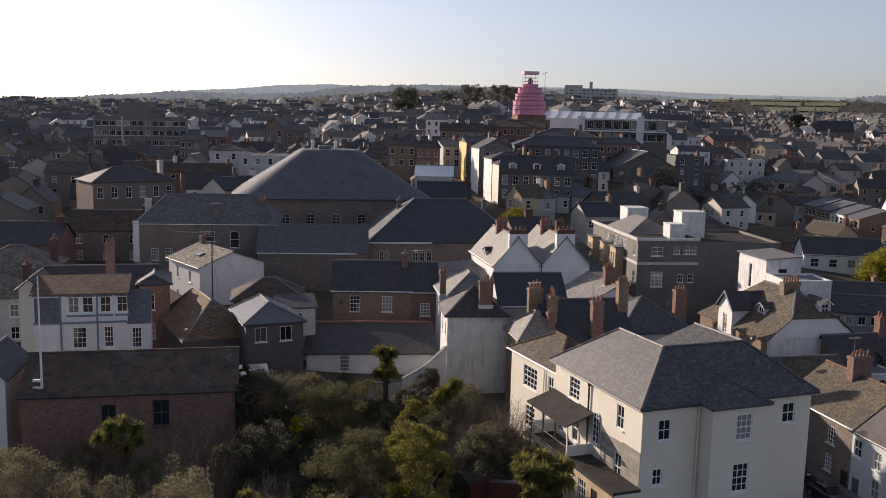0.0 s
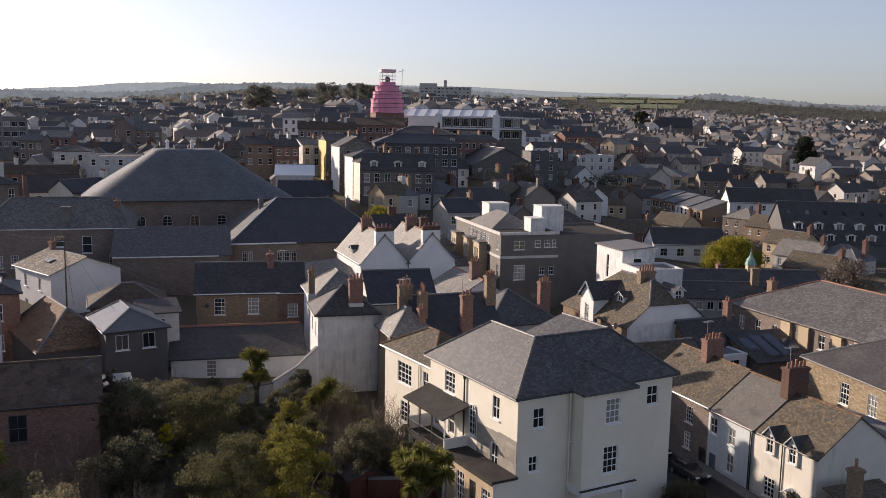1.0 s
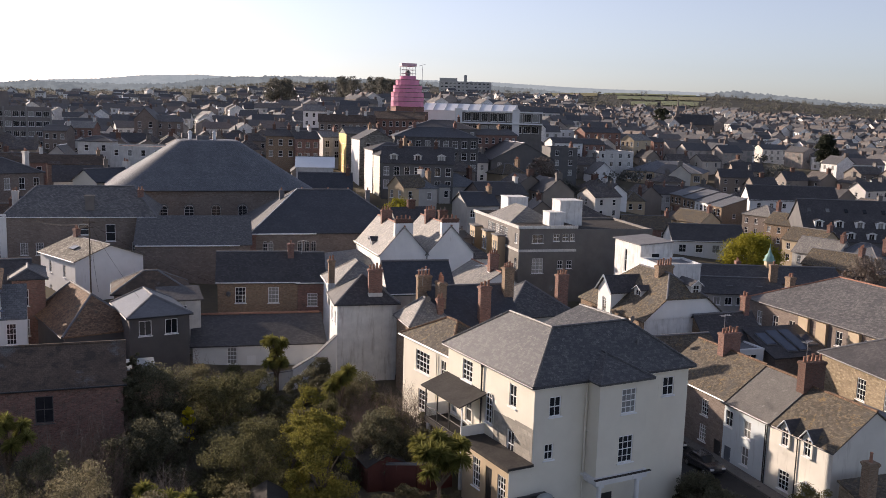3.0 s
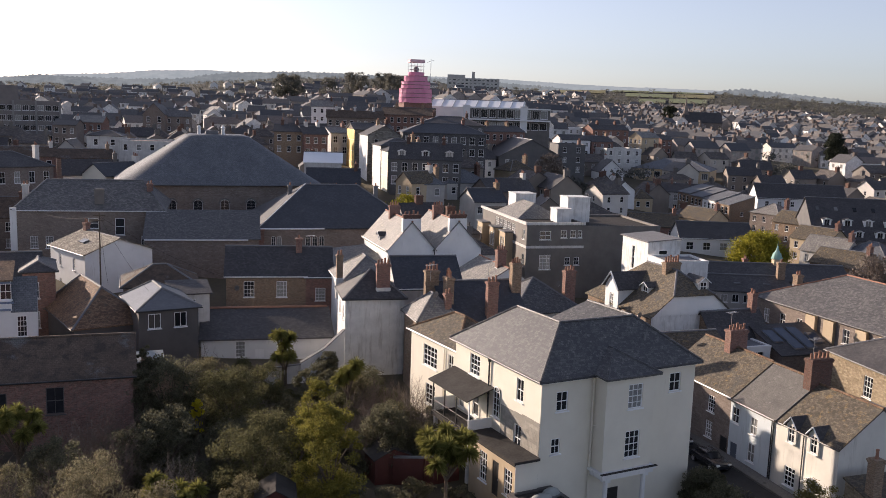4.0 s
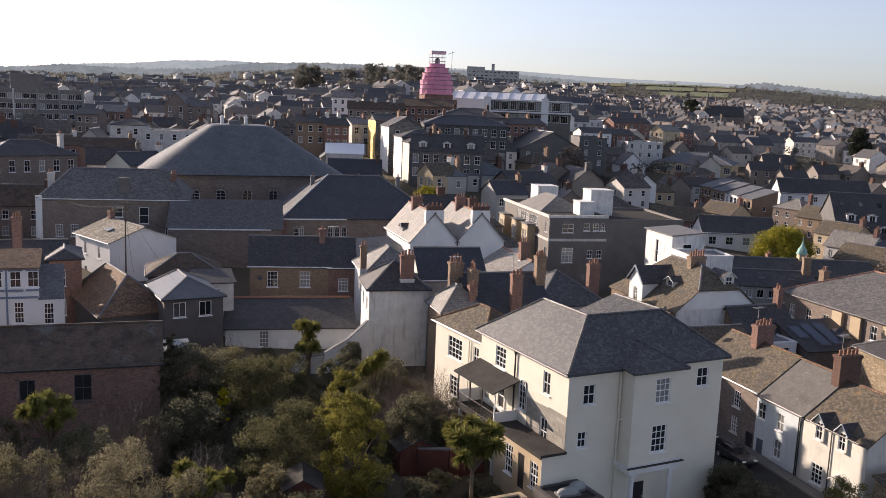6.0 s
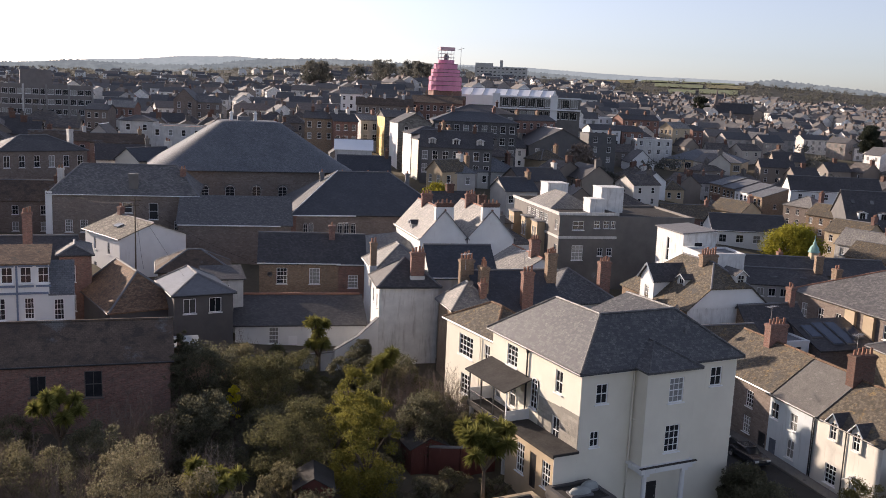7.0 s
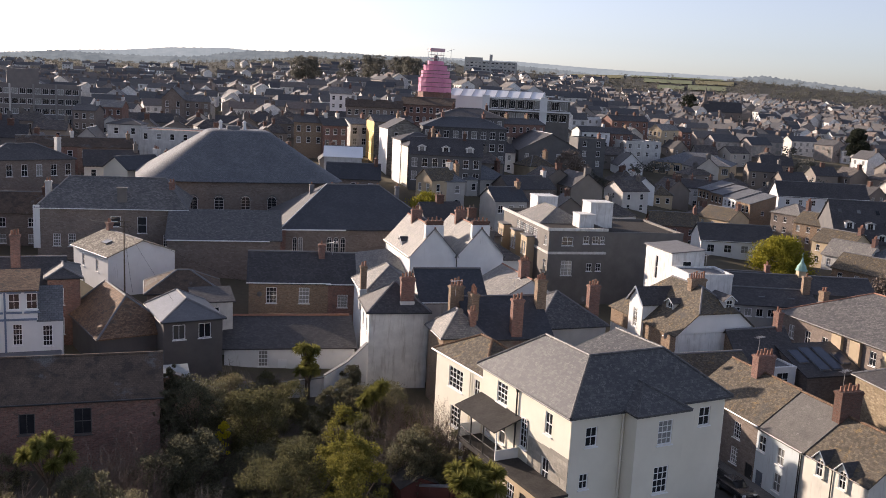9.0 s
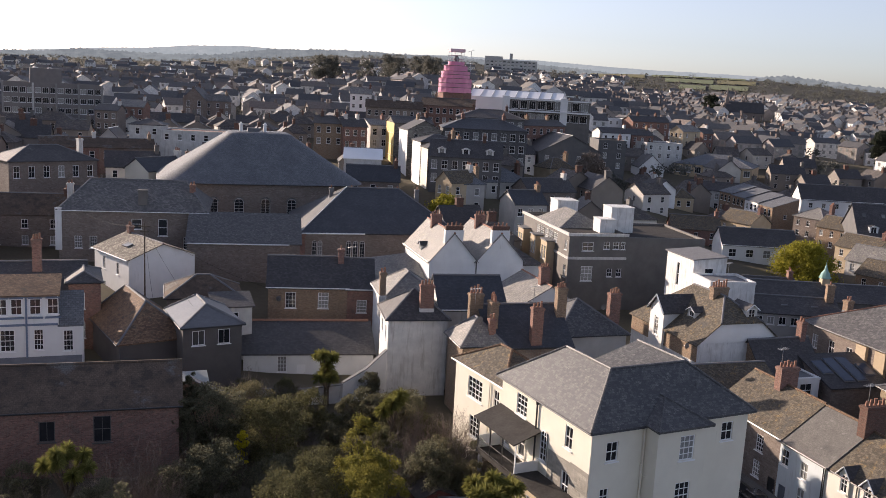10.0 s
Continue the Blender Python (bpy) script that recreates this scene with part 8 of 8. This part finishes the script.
def car(x, y, z, yaw, paint, label):
    """A parked hatchback: shaped body, glasshouse, wheels, lamps."""
    c = thing("car", label, "car", pose(x, y, z, 0, 0, yaw), "parked cars")
    prof = [(-2.0, 0.35), (-2.05, 0.75), (-1.75, 0.95), (-0.95, 1.02), (1.35, 1.0), (1.95, 0.9), (2.02, 0.5), (1.95, 0.32)]
    roof = [(-1.0, 1.0), (-0.35, 1.42), (1.0, 1.45), (1.65, 1.0)]
    for nm, line, half, mat in (("body", prof, 0.86, paint), ("glasshouse", roof, 0.74, GLASS)):
        bm = bmesh.new()
        l = [bm.verts.new((px, -half * (1 if pz < 0.95 or nm == "body" else 0.86), pz)) for px, pz in line]
        r = [bm.verts.new((px, half * (1 if pz < 0.95 or nm == "body" else 0.86), pz)) for px, pz in line]
        bm.faces.new(l)
        bm.faces.new(r[::-1])
        for k in range(len(line)):
            k2 = (k + 1) % len(line)
            bm.faces.new((l[k], r[k], r[k2], l[k2]))
        bmesh.ops.recalc_face_normals(bm, faces=bm.faces)
        bmesh.ops.bevel(bm, geom=bm.edges, offset=0.06, segments=2, affect="EDGES")
        part(nm, bm, mat, c)
    bm = bmesh.new()
    boxed(bm, -0.35, -0.6, 1.40, 1.0, 0.6, 1.47)
    bmesh.ops.bevel(bm, geom=bm.edges, offset=0.03, segments=1, affect="EDGES")
    part("roof_panel", bm, paint, c)
    for wx in (-1.25, 1.3):
        for wy in (-0.8, 0.8):
            bm = bmesh.new()
            tube(bm, (0, -0.1, 0), (0, 0.1, 0), 0.32, 0.32, 18)
            wheel = part("wheel", bm, BLACK_PAINT, c)
            wheel.matrix_local = pose(wx, wy, 0.32)
            bm = bmesh.new()
            tube(bm, (0, -0.115, 0), (0, 0.115, 0), 0.2, 0.2, 12)
            part("rim", bm, METAL, wheel)
    for wy in (-0.6, 0.6):
        bm = bmesh.new()
        boxed(bm, -2.06, wy - 0.18, 0.68, -1.9, wy + 0.18, 0.82)
        part("headlight", bm, FRAME, c)


def gloss(name, tone):
    m, t, b = material(name, 0.25, 0.0)
    at, uv = places(t)
    t.links.new(ramp(t, noise_of(t, at, 3.0), [(0.3, tone), (0.7, tuple(v * 1.15 for v in tone))]), b.inputs["Base Color"])
    b.inputs["Coat Weight"].default_value = 0.5
    return m


CAR_DARK = gloss("dark_car_paint", (0.025, 0.028, 0.035))
car(35.2, 74.6, ground(35.2, 74.6) + 0.14, 103, CAR_DARK, "dark parked hatchback on the lane")
car(33.9, 80.2, ground(33.9, 80.2) + 0.14, 103, CAR_DARK, "dark parked hatchback on the lane")



def pole(x, y, z, top, mat, label, arms=True):
    p = thing("telegraph_pole" if mat is BARK else "mast", label, "pole", pose(x, y, z))
    bm = bmesh.new()
    tube(bm, (0, 0, -0.5), (0, 0, top - z), 0.13, 0.06, 8)
    part("shaft", bm, mat, p)
    if arms:
        for k, zz in enumerate((top - z - 0.5, top - z - 1.1)):
            bm = bmesh.new()
            boxed(bm, -0.7 + 0.2 * k, -0.06, zz, 0.7 - 0.2 * k, 0.06, zz + 0.12)
            part("crossarm", bm, mat, p)
    return p


pole(-26.3, 110.0, 6.0, 20.1, BARK, "dark wooden telegraph pole")
mast = pole(-29.9, 71.2, 8.0, 20.8, FRAME, "tall pale lamp mast with floodlights", False)
for zz in (3.6, 4.2):
    bm = bmesh.new()
    boxed(bm, -0.7, -0.14, zz, -0.1, 0.14, zz + 0.16)
    part("floodlight", bm, FRAME, mast)


def cable(a, b, sag, label="thin black overhead cable"):
    c = bpy.data.curves.new("cable", "CURVE")
    c.dimensions, c.bevel_depth, c.bevel_resolution = "3D", 0.014, 1
    s = c.splines.new("POLY")
    s.points.add(12)
    for k in range(13):
        u = k / 12
        p = Vector(a).lerp(Vector(b), u) - Vector((0, 0, sag * 4 * u * (1 - u)))
        s.points[k].co = (*p, 1)
    c.materials.append(CABLE)
    tagged(new("overhead_cable", c), label, "cable", "overhead cables")


for b in ((-24.0, 104.0, 12.6), (-16.5, 97.0, 11.2), (-12.4, 118.0, 10.8), (-30.0, 125.6, 12.4), (-44.0, 144.0, 16.0)):
    cable((-26.3, 110.0, 19.6), b, 0.7)


def aerial(x, y, z):
    t = thing("tv_aerial", "small metal television aerial on a chimney", "aerial", pose(x, y, z, 0, 0, 30), "television aerials")
    bm = bmesh.new()
    tube(bm, (0, 0, 0), (0, 0, 1.8), 0.025, 0.02, 6)
    tube(bm, (-0.7, 0, 1.7), (0.7, 0, 1.7), 0.02, 0.02, 5)
    part("mast", bm, METAL, t)
    bm = bmesh.new()
    for k in range(7):
        tube(bm, (-0.65 + k * 0.21, -0.3, 1.7), (-0.65 + k * 0.21, 0.3, 1.7), 0.012, 0.012, 4)
    part("rod_array", bm, METAL, t)


for x, y, z in ((40.8, 84.6, 12.6), (43.2, 73.0, 12.9), (11.5, 95.0, 15.2), (45.0, 110.0, 16.2), (-2.0, 121.0, 14.4), (17.5, 93.5, 16.0)):
    aerial(x, y, z)


def dish(x, y, z, turn):
    d = thing("satellite_dish", "small grey satellite dish on a wall bracket", "satellite dish", pose(x, y, z, 0, 0, turn), "satellite dishes")
    bm = bmesh.new()
    rings = [[bm.verts.new((r * math.cos(2 * math.pi * k / 14), -0.12 + 0.45 * r * r, r * 1.1 * math.sin(2 * math.pi * k / 14))) for k in range(14)] for r in (0.04, 0.18, 0.32)]
    for a, b in zip(rings, rings[1:]):
        for k in range(14):
            bm.faces.new((a[k], a[(k + 1) % 14], b[(k + 1) % 14], b[k]))
    bm.faces.new(rings[0])
    bmesh.ops.solidify(bm, geom=bm.faces[:], thickness=0.015)
    part("reflector", bm, LEAD, d)
    bm = bmesh.new()
    tube(bm, (0, -0.1, 0), (0, 0.35, -0.1), 0.025, 0.025, 6)
    tube(bm, (0, -0.1, -0.3), (0, -0.45, 0.0), 0.012, 0.012, 5)
    part("bracket", bm, METAL, d)


for x, y, z, turn in ((33.6, 91.4, 12.4, 30), (11.8, 92.6, 14.2, 20), (27.6, 103.2, 13.4, 10), (-11.2, 117.6, 9.6, 0)):
    dish(x, y, z, turn)
